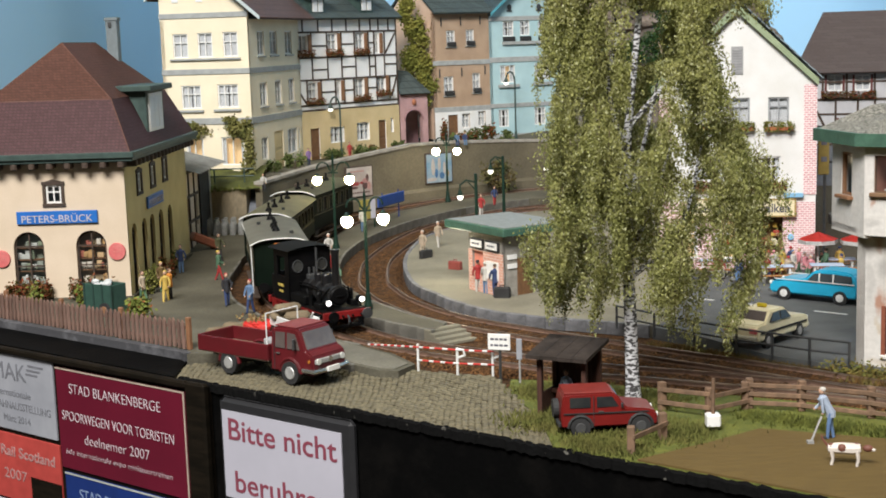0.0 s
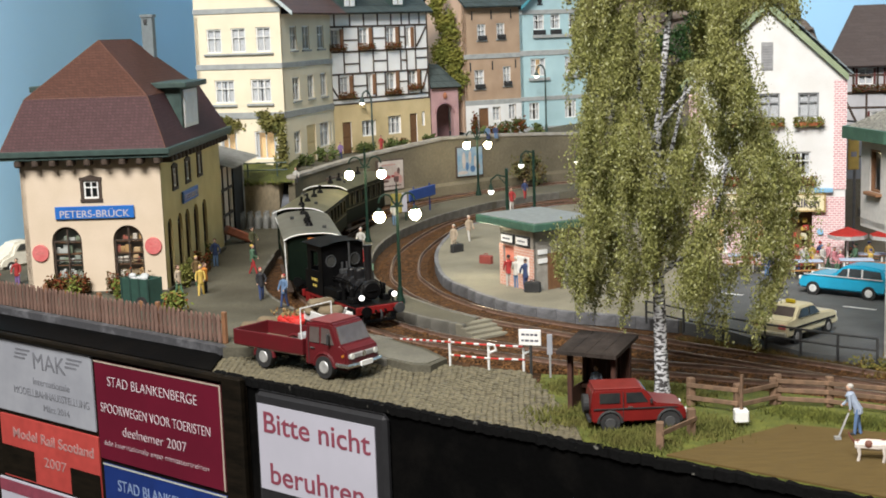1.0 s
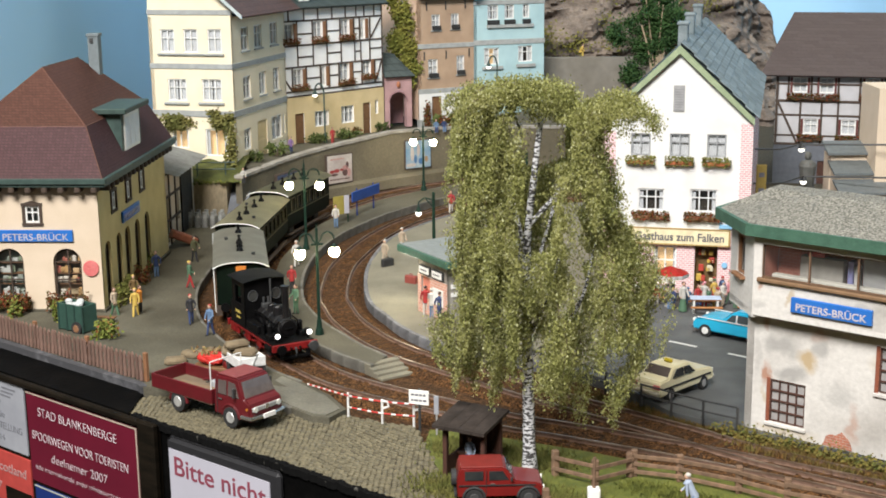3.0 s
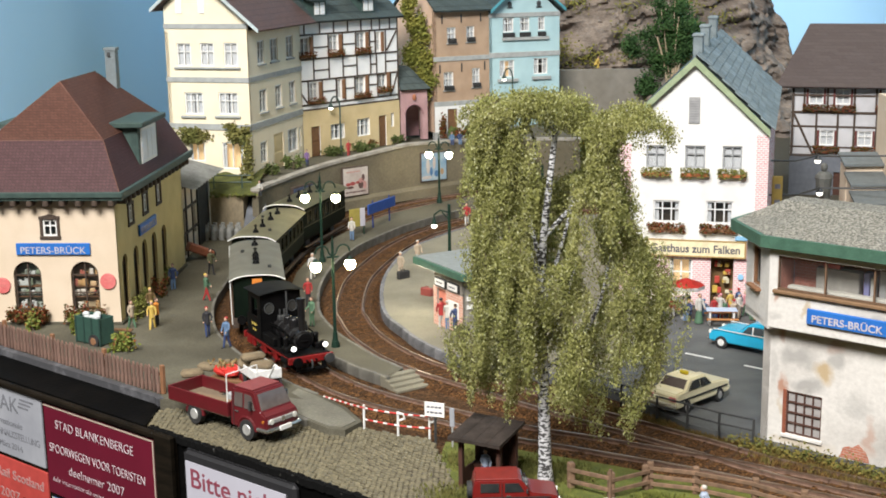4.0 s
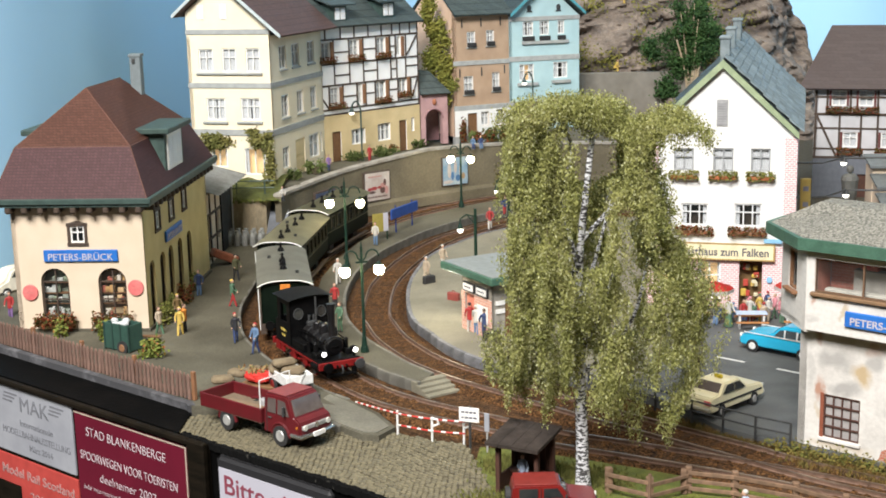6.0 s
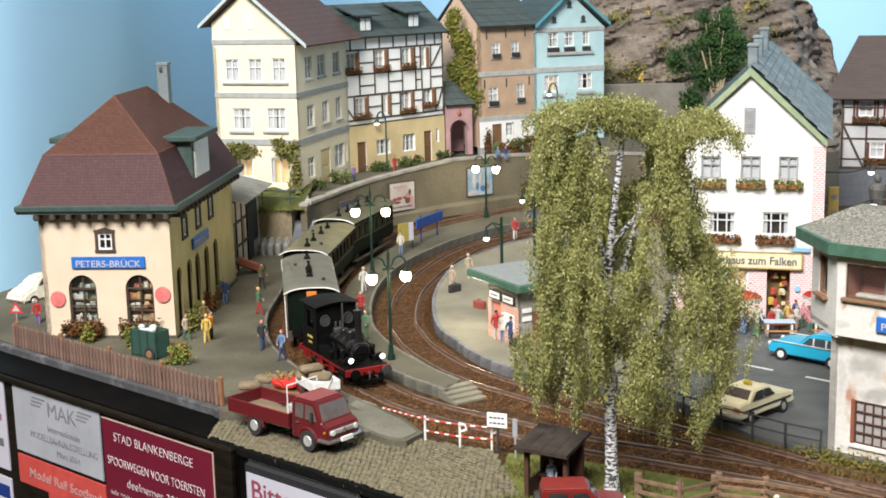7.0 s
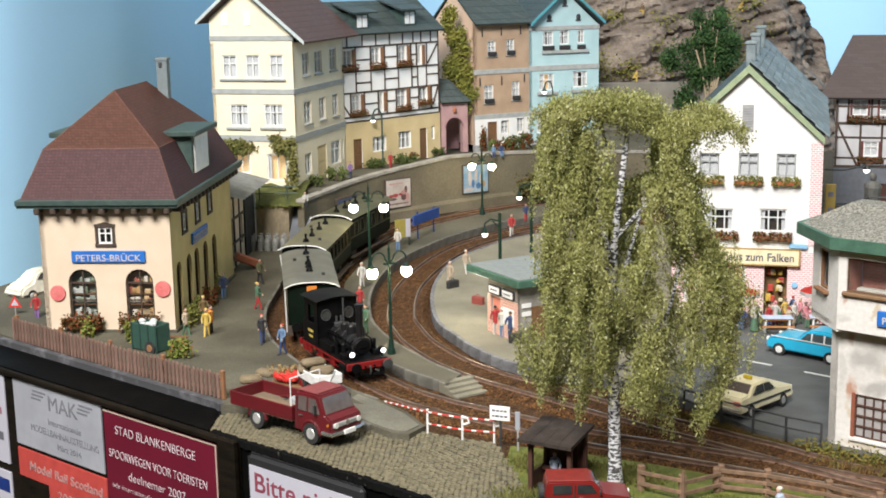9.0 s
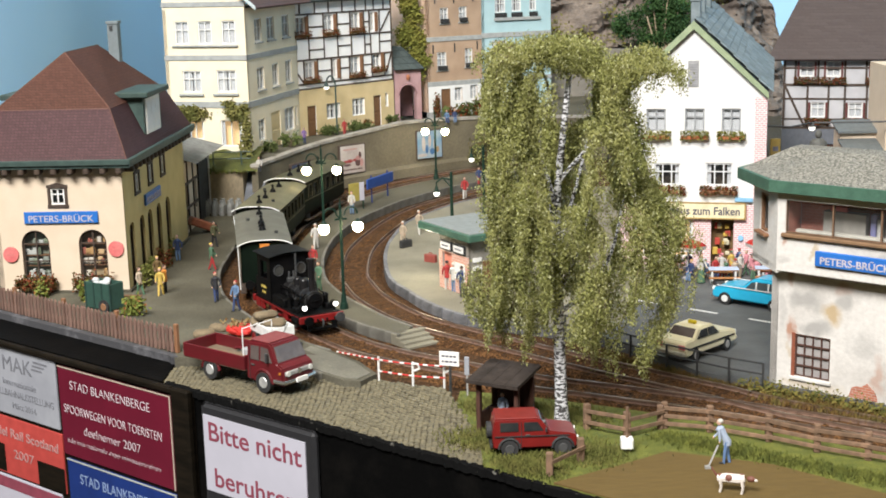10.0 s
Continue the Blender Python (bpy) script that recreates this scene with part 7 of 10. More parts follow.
            strand(x, y, z, rnd.uniform(0.45, 1.25), (2 * x - a - c) / (c - a), y / (c - a) / 0.41, 1.25, 0.21)
    for i in range(16):      # curtains below both ends of the cap
        bx = rnd.uniform(-2.9, -1.3) if i % 8 < 5 else rnd.uniform(1.5, 3.1)
        by, bz = rnd.uniform(-1.9, 1.9), rnd.uniform(14.6, 16.0)
        for _ in range(7):
            x, y, z = bx + rnd.gauss(0, 0.18), by + rnd.gauss(0, 0.2), bz + rnd.gauss(0, 0.2)
            a, c = span(z)
            strand(x, y, z, rnd.uniform(1.6, 3.0), (2 * x - a - c) / (c - a), y / (c - a) / 0.41, 0.85, 0.14)
    for i in range(26):      # one bough reaches out beyond the rest and droops at its end
        f = rnd.random()
        x, z = 3.2 + 1.75 * f, 16.4 - 1.2 * f ** 2
        y = rnd.gauss(-0.2, 0.45)
        ln = rnd.uniform(0.4, 1.0)
        for _ in range(int(130 * ln)):
            k = rnd.random()
            pts.append((x + rnd.gauss(0, 0.17) + 0.12 * k, y + rnd.gauss(0, 0.2), z - ln * k + rnd.gauss(0, 0.12)))
    tagged(part("twig_work", rest, M["bark_dark"], t), kind="stuff")
    f1, f2, f3 = ([], []), ([], []), ([], [])
    for i, p in enumerate(pts):
        vs, fs = (f1, f2, f1, f1, f2, f1, f1, f3)[i % 8]
        d = Vector((rnd.gauss(0, 0.7), rnd.gauss(0, 0.7), -1)).normalized()      # leaves hang
        w_ = d.cross(Vector((rnd.gauss(0, 1), rnd.gauss(0, 1), 0.1))).normalized()
        s_ = 0.05 * rnd.uniform(0.55, 1.4)
        c = Vector(p)
        k = len(vs)
        vs += [tuple((c + q) * S) for q in (-d * s_, w_ * s_ * 0.6, d * s_ * 1.1, -w_ * s_ * 0.6)]
        fs.append((k, k + 1, k + 2, k + 3))
    # The palest leaves carry the sparkle of light in their colour.
    for (vs, fs), m in ((f1, M["birch_leaf"]), (f2, mat("birch_leaf_dark", (0.14, 0.15, 0.04), (0.2, 0.2, 0.06), 60, 0.75, bump=0.0, fine=0.2, leafy=0.4)),
                        (f3, mat("birch_leaf_glint", (0.5, 0.51, 0.26), (0.56, 0.56, 0.32), 60, 0.6, bump=0.0, fine=0.2, leafy=0.4, spec=0.3))):
        me = bpy.data.meshes.new("foliage")
        me.from_pydata(vs, [], fs)
        me.materials.append(m)
        ob = new("foliage", me)
        ob.parent = t
    return t


birch()

# ---- vehicles ----
def profile_body(bm, prof, half, tuck=0.12, bv=0.08):
    """A car body: a side outline of (x, z) pulled across its width, edges rounded, narrowing upwards."""
    zs = [p[1] for p in prof]
    z0, z1 = min(zs), max(zs)
    t = bmesh.new()
    lo = [t.verts.new((x, -half + tuck * ((z - z0) / (z1 - z0)) ** 2, z)) for x, z in prof]
    hi = [t.verts.new((x, half - tuck * ((z - z0) / (z1 - z0)) ** 2, z)) for x, z in prof]
    n = len(prof)
    t.faces.new(lo)
    t.faces.new(hi)
    for i in range(n):
        t.faces.new((lo[i], lo[(i + 1) % n], hi[(i + 1) % n], hi[i]))
    bmesh.ops.recalc_face_normals(t, faces=t.faces)
    bmesh.ops.bevel(t, geom=t.edges[:], offset=bv, segments=2, affect="EDGES", clamp_overlap=True)
    merge(bm, t)


def road_wheel(t, x, y, r, wd, name="wheel", hub=None, s=1):
    b = B()
    cyl(b, (x, y - wd / 2, r), (x, y + wd / 2, r), r, n=20)
    ob = part(name, b, M["tyre"], t, smooth=True)
    b = B()
    e = y + s * wd / 2
    cyl(b, (x, e - s * 0.02, r), (x, e + s * 0.035, r), r * 0.6, r * 0.5, n=16)
    part("rim", b, hub or M["hub"], ob)
    return ob


def side_panes(t, quads, half, m, name="side_window", tuck=0.0):
    for q in quads:
        for s in (-1, 1):
            b = B()
            vs = [(x, s * (half - tuck * (z - quads[0][0][1])), z) for x, z in q]
            verts_faces(b, vs + [(x, y - s * 0.05, z) for x, y, z in vs], [(0, 1, 2, 3), (7, 6, 5, 4), (0, 4, 5, 1), (1, 5, 6, 2), (2, 6, 7, 3), (3, 7, 4, 0)])
            part(name, b, m, t)


# dark red flatbed truck, nose towards the visitor
TRUCK = (-7.67, 58.96, -0.36, -38.0)
t = thing("flatbed_truck", *TRUCK, "dark red flatbed truck parked on the cobbled forecourt", "truck")
b = B()
profile_body(b, [(0.72, 0.5), (0.72, 2.2), (0.85, 2.4), (2.2, 2.46), (2.42, 2.38), (2.82, 1.55), (3.12, 1.42), (3.22, 1.3), (3.25, 0.5)], 1.06, 0.13, 0.09)
cab = part("cab", b, M["truck_red"], t, smooth=True)
b = B()
box(b, 0.9, -0.86, 2.44, 2.2, 0.86, 2.49, 0.02)
part("cab_roof", b, plain("dusty_pink_red", (0.20, 0.045, 0.045), 0.7), t, "dusty faded red roof")
b = B()
verts_faces(b, [(2.52, -0.82, 2.31), (2.52, 0.82, 2.31), (2.86, 0.92, 1.60), (2.86, -0.92, 1.60), (2.42, -0.82, 2.29), (2.42, 0.82, 2.29), (2.76, 0.92, 1.58), (2.76, -0.92, 1.58)], [(0, 1, 2, 3), (7, 6, 5, 4), (0, 4, 5, 1), (1, 5, 6, 2), (2, 6, 7, 3), (3, 7, 4, 0)])
part("windscreen", b, M["cab_glass"], t)
b = B()
for y in (-0.35, 0.35):
    box(b, 1.6, y - 0.22, 0.9, 1.8, y + 0.22, 2.0, 0.05)
part("seat_back", b, M["sack"], t)
side_panes(t, [[(1.05, 2.22), (1.62, 2.24), (1.62, 1.55), (1.05, 1.55)], [(1.74, 2.24), (2.2, 2.2), (2.5, 1.55), (1.74, 1.55)]], 0.99, M["cab_glass"], tuck=0.085)
b = B()
box(b, 3.2, -0.9, 0.98, 3.3, 0.9, 1.2, 0.03)
gr = part("grille", b, M["grey_plastic"], t, "silver grille with a star-shaped badge")
b = B()
cyl(b, (3.29, 0, 1.09), (3.32, 0, 1.09), 0.13, n=12)
part("badge", b, M["chrome"], gr)
for s in (-1, 1):
    b = B()
    cyl(b, (3.26, s * 0.74, 1.09), (3.34, s * 0.74, 1.09), 0.13, n=12)
    part("headlight", b, M["headlight"], t)
    b = B()
    box(b, 2.25, s * 1.1, 1.55, 2.35, s * 1.26, 2.05, 0.03)
    part("mirror", b, M["iron"], t)
    b = B()
    box(b, 1.1, s * 1.05, 1.28, 1.35, s * 1.085, 1.34)
    part("door_handle", b, M["chrome"], t)
    b = B()
    box(b, 0.98, s * 1.05, 0.55, 1.0, s * 1.07, 2.25)
    part("door_gap", b, M["iron"], t)
    b = B()
    cyl(b, (3.05, s * 1.04, 1.12), (3.05, s * 1.09, 1.12), 0.07, n=8)
    part("indicator", b, plain("amber_lens", (0.45, 0.16, 0.02)), t)
b = B()
tube(b, [(2.7, -1.12, 0.72), (3.28, -1.04, 0.7), (3.4, 0, 0.7), (3.28, 1.04, 0.7), (2.7, 1.12, 0.72)], 0.10, 6)
part("bumper", b, M["chrome"], t)
b = B()
box(b, 3.4, -0.36, 0.62, 3.5, 0.36, 0.82)
part("number_plate", b, M["white_frame"], t)
b = B()
box(b, -3.5, -0.5, 0.6, 0.9, 0.5, 0.85)
part("chassis", b, M["iron"], t)
b = B()
box(b, -3.8, -1.08, 0.85, 0.62, 1.08, 0.98)
part("bed_floor", b, plain("dusty_bed", (0.17, 0.13, 0.09)), t)
for q in ((-3.8, -1.12, 0.62, -1.03), (-3.8, 1.03, 0.62, 1.12), (-3.84, -1.1, -3.74, 1.1), (0.54, -1.1, 0.64, 1.1)):
    b = B()
    box(b, q[0], q[1], 0.88, q[2], q[3], 1.6, 0.03)
    part("drop_side", b, M["truck_red"], t)
for y in (-0.98, 0.98):
    b = B()
    tube(b, [(0.5, y, 0.98), (0.5, y, 2.95)], 0.032, 6)
    part("stanchion", b, M["white_edge"], t)
b = B()
tube(b, [(0.5, -0.98, 2.94), (0.5, 0.98, 2.94)], 0.03, 6)
part("cross_bar", b, M["white_edge"], t)
for x, y in ((1.9, -0.93), (1.9, 0.93), (-1.9, -0.93), (-1.9, 0.93)):
    road_wheel(t, x, y, 0.50, 0.32, s=1 if y > 0 else -1, hub=M["hub"])
for s in (-1, 1):
    for x in (-1.9, 1.9):
        b = B()
        n = 8
        tube(b, [(x + 0.62 * math.cos(math.pi * k / n), s * 1.0, 0.52 + 0.6 * math.sin(math.pi * k / n)) for k in range(n + 1)], 0.09, 5)
        part("mudguard", b, M["truck_red"], t)
# load: sheet, sacks, crates
def on_truck(name, bm, m, label, cat, at, rot=(0, 0, 0)):
    q = pose(TRUCK[0] * S, TRUCK[1] * S, TRUCK[2] * S, 0, 0, TRUCK[3]) @ pose(at[0] * S, at[1] * S, at[2] * S, *rot)
    ob = new(name, mesh_of(name, bm, m))
    ob.matrix_basis = q
    return tagged(ob, label, cat)


b = B()
box(b, -1.3, -0.42, 0, 1.3, 0.42, 0.2, 0.06)
on_truck("cardboard_sheet", b, plain("brown_card", (0.22, 0.15, 0.09)), "brown sheet lying on the truck bed", "sheet", (-1.5, -0.3, 0.99), (0, 0, 4))
b = B()
box(b, -0.55, -0.4, 0, 0.55, 0.4, 0.5, 0.05)
on_truck("grey_crate", b, plain("grey_crate_paint", (0.33, 0.34, 0.35)), "grey crate on the truck bed", "crate", (-0.3, 0.5, 0.99))
# handcart with sacks and goods on the yard behind the truck
t = thing("hand_cart", -7.3, 63.65, 0.0, -58, "white-framed hand cart loaded with grey sacks", "cart")
b = B()
box(b, -1.15, -0.68, 1.0, 1.15, 0.68, 1.12, 0.02)
part("platform", b, M["white_edge"], t)
for q in ((-1.15, -0.74, 1.15, -0.66), (-1.15, 0.66, 1.15, 0.74), (-1.2, -0.74, -1.12, 0.74), (1.12, -0.74, 1.2, 0.74)):
    b = B()
    box(b, q[0], q[1], 0.78, q[2], q[3], 1.3, 0.02)
    part("board", b, M["white_edge"], t)
for x in (-0.8, 0.8):
    for y in (-0.66, 0.66):
        road_wheel(t, x, y, 0.45, 0.12, hub=M["loco_red"], s=1 if y > 0 else -1)
b = B()
tube(b, [(1.15, 0, 0.8), (1.9, 0, 1.6), (2.0, 0, 1.75)], 0.05, 5)
part("drawbar", b, M["white_edge"], t)
for x, y, z, r, s_ in ((-0.5, 0.55, 1.3, 20, 0.8), (0.25, 0.1, 1.32, -15, 0.8), (-0.25, 0.35, 1.66, 30, 0.85)):
    b = B()
    box(b, -0.75 * s_, -0.45 * s_, -0.2, 0.75 * s_, 0.45 * s_, 0.2, 0.15)
    ob = part("sack", b, M["sack"], None, rot=(random.gauss(0, 6), random.gauss(0, 6), r), at=(-7.4 + x, 63.5 + y, z), smooth=True)
    tagged(ob, "plump brown jute sack on a hand cart", "sack", "sacks on the cart")
for x, y, r, s_ in ((-11.3, 65.6, 15, 0.8), (-10.7, 66.7, -30, 0.75), (-9.9, 67.0, 50, 0.85)):
    b = B()
    box(b, -0.75 * s_, -0.45 * s_, 0, 0.75 * s_, 0.45 * s_, 0.42, 0.15)
    ob = part("sack", b, M["sack"], None, rot=(0, 0, r), at=(x, y, 0.0), smooth=True)
    tagged(ob, "flat brown jute sack lying on the yard", "sack", "sacks on the yard")
b = B()
for _ in range(16):
    ball(b, (random.uniform(-0.95, 0.95), random.uniform(-0.45, 0.45), random.uniform(0.15, 0.55)), (0.4, 0.3, 0.2), 8, jit=0.1)
ob = part("red_bundle", b, plain("bright_red_cloth", (0.50, 0.025, 0.018)), None, at=(-8.95, 64.5, 0.3), rot=(0, 0, -15))
tagged(ob, "bright red cloth bundle on a low trolley", "bundle")
b = B()
leaves(b, [(-9.1 + random.gauss(0, 0.55), 64.7 + random.gauss(0, 0.25), 1.0 + random.uniform(-0.1, 0.2)) for _ in range(70)], 0.12)
ob = part("flower_bunch", b, mat("mixed_blossoms", (0.35, 0.20, 0.10), (0.10, 0.11, 0.03), 700, 0.8, fine=0.4), None)
tagged(ob, "mixed green and orange flowers on a red bundle", "flowers")
b = B()
box(b, -1.15, -0.55, 0.1, 1.15, 0.55, 0.35, 0.05)
for x in (-0.8, 0.8):
    for y in (-0.5, 0.5):
        cyl(b, (x, y - 0.05, 0.14), (x, y + 0.05, 0.14), 0.14, n=10)
ob = part("luggage_trolley", b, M["brown_door"], None, at=(-8.95, 64.5, 0.0), rot=(0, 0, -15))
tagged(ob, "low brown wooden luggage trolley", "trolley")

# red off-road car at the hut
t = thing("offroad_car", 5.72, 48.7, -0.36, 3.0, "red boxy off-road car parked on the grass", "car")
t.matrix_basis = t.matrix_basis @ Matrix.Diagonal((0.94, 0.94, 0.94, 1))
b = B()
profile_body(b, [(-1.85, 0.38), (-1.9, 1.05), (-1.8, 1.62), (-1.7, 1.7), (0.15, 1.7), (0.28, 1.62), (0.62, 1.12), (1.62, 1.0), (1.82, 0.88), (1.85, 0.4)], 0.88, 0.12, 0.06)
part("body", b, M["jeep_red"], t, smooth=True)
b = B()
box(b, -1.75, -0.72, 1.68, 0.12, 0.72, 1.74, 0.02)
part("roof", b, plain("dull_red_roof", (0.2, 0.022, 0.016)), t)
side_panes(t, [[(-1.55, 1.56), (-0.75, 1.56), (-0.75, 1.16), (-1.55, 1.16)], [(-0.5, 1.56), (0.1, 1.56), (0.36, 1.16), (-0.5, 1.16)]], 0.85, M["dark_glass"])
b = B()
verts_faces(b, [(0.30, -0.68, 1.6), (0.30, 0.68, 1.6), (0.62, 0.72, 1.15), (0.62, -0.72, 1.15), (0.2, -0.68, 1.6), (0.2, 0.68, 1.6), (0.52, 0.72, 1.15), (0.52, -0.72, 1.15)], [(0, 1, 2, 3), (7, 6, 5, 4), (0, 4, 5, 1), (1, 5, 6, 2), (2, 6, 7, 3), (3, 7, 4, 0)])
part("windscreen", b, M["dark_glass"], t)
for x, y in ((-1.15, -0.82), (-1.15, 0.82), (1.2, -0.82), (1.2, 0.82)):
    road_wheel(t, x, y, 0.38, 0.26, s=1 if y > 0 else -1, hub=plain("dull_steel_hub", (0.06, 0.06, 0.06)))
    b = B()
    n = 8
    s = 1 if y > 0 else -1
    tube(b, [(x + 0.46 * math.cos(math.pi * k / n), s * 0.87, 0.38 + 0.46 * math.sin(math.pi * k / n)) for k in range(n + 1)], 0.07, 5)
    part("wheel_arch", b, M["tyre"], t)
b = B()
cyl(b, (-1.88, 0.1, 0.95), (-2.1, 0.1, 0.95), 0.38, n=18)
part("spare_wheel", b, M["tyre"], t)
for x0, x1 in ((-2.0, -1.88), (1.82, 1.95)):
    b = B()
    box(b, x0, -0.82, 0.4, x1, 0.82, 0.58, 0.03)
    part("bumper", b, M["tyre"], t)
for s in (-1, 1):
    b = B()
    box(b, -0.45, s * 0.86, 0.98, -0.25, s * 0.9, 1.02)
    part("door_handle", b, M["chrome"], t)
    b = B()
    cyl(b, (1.84, s * 0.6, 0.72), (1.9, s * 0.6, 0.72), 0.12, n=12)
    part("headlight", b, M["headlight"], t)
    b = B()
    box(b, 0.42, s * 0.86, 1.15, 0.5, s * 1.02, 1.32, 0.02)
    part("mirror", b, M["iron"], t)

for s in (-1, 1):
    b = B()
    box(b, -1.8, s * 0.86, 0.92, 1.5, s * 0.9, 0.96)
    part("side_strip", b, M["tyre"], t)
    b = B()
    box(b, -0.64, s * 0.84, 0.5, -0.62, s * 0.885, 1.6)
    part("door_gap", b, M["iron"], t)

# ivory taxi
t = thing("taxi_car", 14.55, 61.05, -0.02, 45.0, "ivory saloon taxi with yellow roof sign on the street", "car")
t.matrix_basis = t.matrix_basis @ Matrix.Diagonal((0.81, 0.89, 1.0, 1))
b = B()
profile_body(b, [(-2.65, 0.4), (-2.72, 0.95), (-2.55, 1.15), (-1.75, 1.18), (-1.2, 1.62), (0.35, 1.64), (1.0, 1.16), (2.45, 1.04), (2.68, 0.9), (2.68, 0.4)], 1.02, 0.22, 0.07)
part("body", b, M["taxi"], t, smooth=True)
side_panes(t, [[(-0.95, 1.52), (-0.35, 1.54), (-0.35, 1.15), (-1.45, 1.15)], [(-0.25, 1.54), (0.28, 1.52), (0.75, 1.15), (-0.25, 1.15)]], 0.93, M["dark_glass"], tuck=0.22)
for a0, a1, nm in (((-1.27, 1.58), (-1.72, 1.2), "rear_window"), ((0.42, 1.58), (0.97, 1.18), "windscreen")):
    b = B()
    k = -0.03 if a0[0] < 0 else 0.03
    verts_faces(b, [(a0[0] + k, -0.72, a0[1]), (a0[0] + k, 0.72, a0[1]), (a1[0] + k, 0.82, a1[1]), (a1[0] + k, -0.82, a1[1]), (a0[0] - 3 * k, -0.72, a0[1]), (a0[0] - 3 * k, 0.72, a0[1]), (a1[0] - 3 * k, 0.82, a1[1]), (a1[0] - 3 * k, -0.82, a1[1])], [(0, 1, 2, 3), (7, 6, 5, 4), (0, 4, 5, 1), (1, 5, 6, 2), (2, 6, 7, 3), (3, 7, 4, 0)])
    part(nm, b, M["cab_glass"] if a0[0] < 0 else M["dark_glass"], t)
b = B()
box(b, -0.6, -0.26, 1.64, -0.4, 0.26, 1.82, 0.04)
part("taxi_sign", b, plain("taxi_yellow", (0.62, 0.47, 0.02)), t, "small yellow roof sign")
for x, y in ((-1.65, -0.92), (-1.65, 0.92), (1.65, -0.92), (1.65, 0.92)):
    road_wheel(t, x, y, 0.36, 0.26, s=1 if y > 0 else -1, hub=M["grey_plastic"])
for x0, x1 in ((-2.85, -2.65), (2.62, 2.8)):
    b = B()
    box(b, x0, -1.0, 0.45, x1, 1.0, 0.65, 0.05)
    part("bumper", b, plain("pale_bumper", (0.55, 0.52, 0.42)), t)
for s in (-1, 1):
    b = B()
    box(b, -2.76, s * 0.55, 0.78, -2.68, s * 0.98, 1.0, 0.02)
    part("tail_light", b, M["red_disc"], t)
    b = B()
    box(b, -2.4, s * 1.0, 0.72, 2.4, s * 1.045, 0.8)
    part("side_strip", b, M["tyre"], t)
    b = B()
    box(b, 2.64, s * 0.55, 0.75, 2.72, s * 0.95, 0.95, 0.02)
    part("headlight", b, M["headlight"], t)

# turquoise estate car
t = thing("estate_car", 19.54, 70.29, -0.02, 140.0, "turquoise estate car with chrome hubcaps on the street", "car")
t.matrix_basis = t.matrix_basis @ Matrix.Diagonal((0.95, 1.0, 0.9, 1))
b = B()
profile_body(b, [(-2.5, 0.38), (-2.6, 0.85), (-2.5, 1.3), (-2.3, 1.72), (-1.95, 1.86), (-1.0, 1.92), (-0.2, 1.88), (0.08, 1.74), (0.5, 1.3), (1.5, 1.24), (2.2, 1.12), (2.5, 0.95), (2.58, 0.7), (2.5, 0.38)], 0.97, 0.24, 0.1)
part("body", b, M["bluecar"], t, smooth=True)
side_panes(t, [[(-2.2, 1.66), (-1.25, 1.72), (-1.25, 1.3), (-2.3, 1.3)], [(-1.12, 1.73), (-0.45, 1.72), (-0.45, 1.3), (-1.12, 1.3)], [(-0.32, 1.7), (-0.08, 1.68), (0.25, 1.3), (-0.32, 1.3)]], 0.9, plain("smoky_car_glass", (0.05, 0.06, 0.065), 0.15), tuck=0.27)
for s in (-1, 1):
    b = B()
    box(b, -2.4, s * 0.955, 1.2, 2.2, s * 0.985, 1.25)
    part("chrome_strip", b, M["white_edge"], t)
for x in (-1.18, -0.39):
    for s in (-1, 1):
        b = B()
        box(b, x - 0.05, s * 0.85, 1.22, x + 0.05, s * 0.905, 1.72)
        part("door_post", b, M["white_edge"], t)
b = B()
verts_faces(b, [(0.14, -0.66, 1.72), (0.14, 0.66, 1.72), (0.52, 0.78, 1.31), (0.52, -0.78, 1.31), (0.0, -0.66, 1.7), (0.0, 0.66, 1.7), (0.38, 0.78, 1.27), (0.38, -0.78, 1.27)], [(0, 1, 2, 3), (7, 6, 5, 4), (0, 4, 5, 1), (1, 5, 6, 2), (2, 6, 7, 3), (3, 7, 4, 0)])
part("windscreen", b, M["dark_glass"], t)
for x, y in ((-1.6, -0.88), (-1.6, 0.88), (1.65, -0.88), (1.65, 0.88)):
    road_wheel(t, x, y, 0.4, 0.24, s=1 if y > 0 else -1, hub=M["white_edge"])
for x0, x1 in ((-2.68, -2.5), (2.48, 2.66)):
    b = B()
    box(b, x0, -0.95, 0.42, x1, 0.95, 0.58, 0.05)
    part("bumper", b, M["chrome"], t)
for s in (-1, 1):
    b = B()
    cyl(b, (2.45, s * 0.72, 0.92), (2.56, s * 0.72, 0.9), 0.15, n=12)
    part("headlight", b, M["headlight"], t)

# small white car beyond the station
t = thing("white_car", -29.9, 86.3, 0.0, 238, "rounded white car on the far street", "car")
b = B()
profile_body(b, [(-2.2, 0.35), (-2.35, 0.7), (-2.0, 1.15), (-1.4, 1.6), (-0.7, 1.9), (0.3, 1.92), (0.75, 1.75), (1.15, 1.25), (1.9, 1.05), (2.25, 0.75), (2.25, 0.35)], 1.0, 0.42, 0.16)
part("body", b, plain("cream_white_paint", (0.66, 0.62, 0.52), 0.35), t, smooth=True)
side_panes(t, [[(-0.7, 1.72), (0.3, 1.72), (0.75, 1.35), (-1.0, 1.35)]], 0.74, M["dark_glass"], tuck=0.35)
b = B()
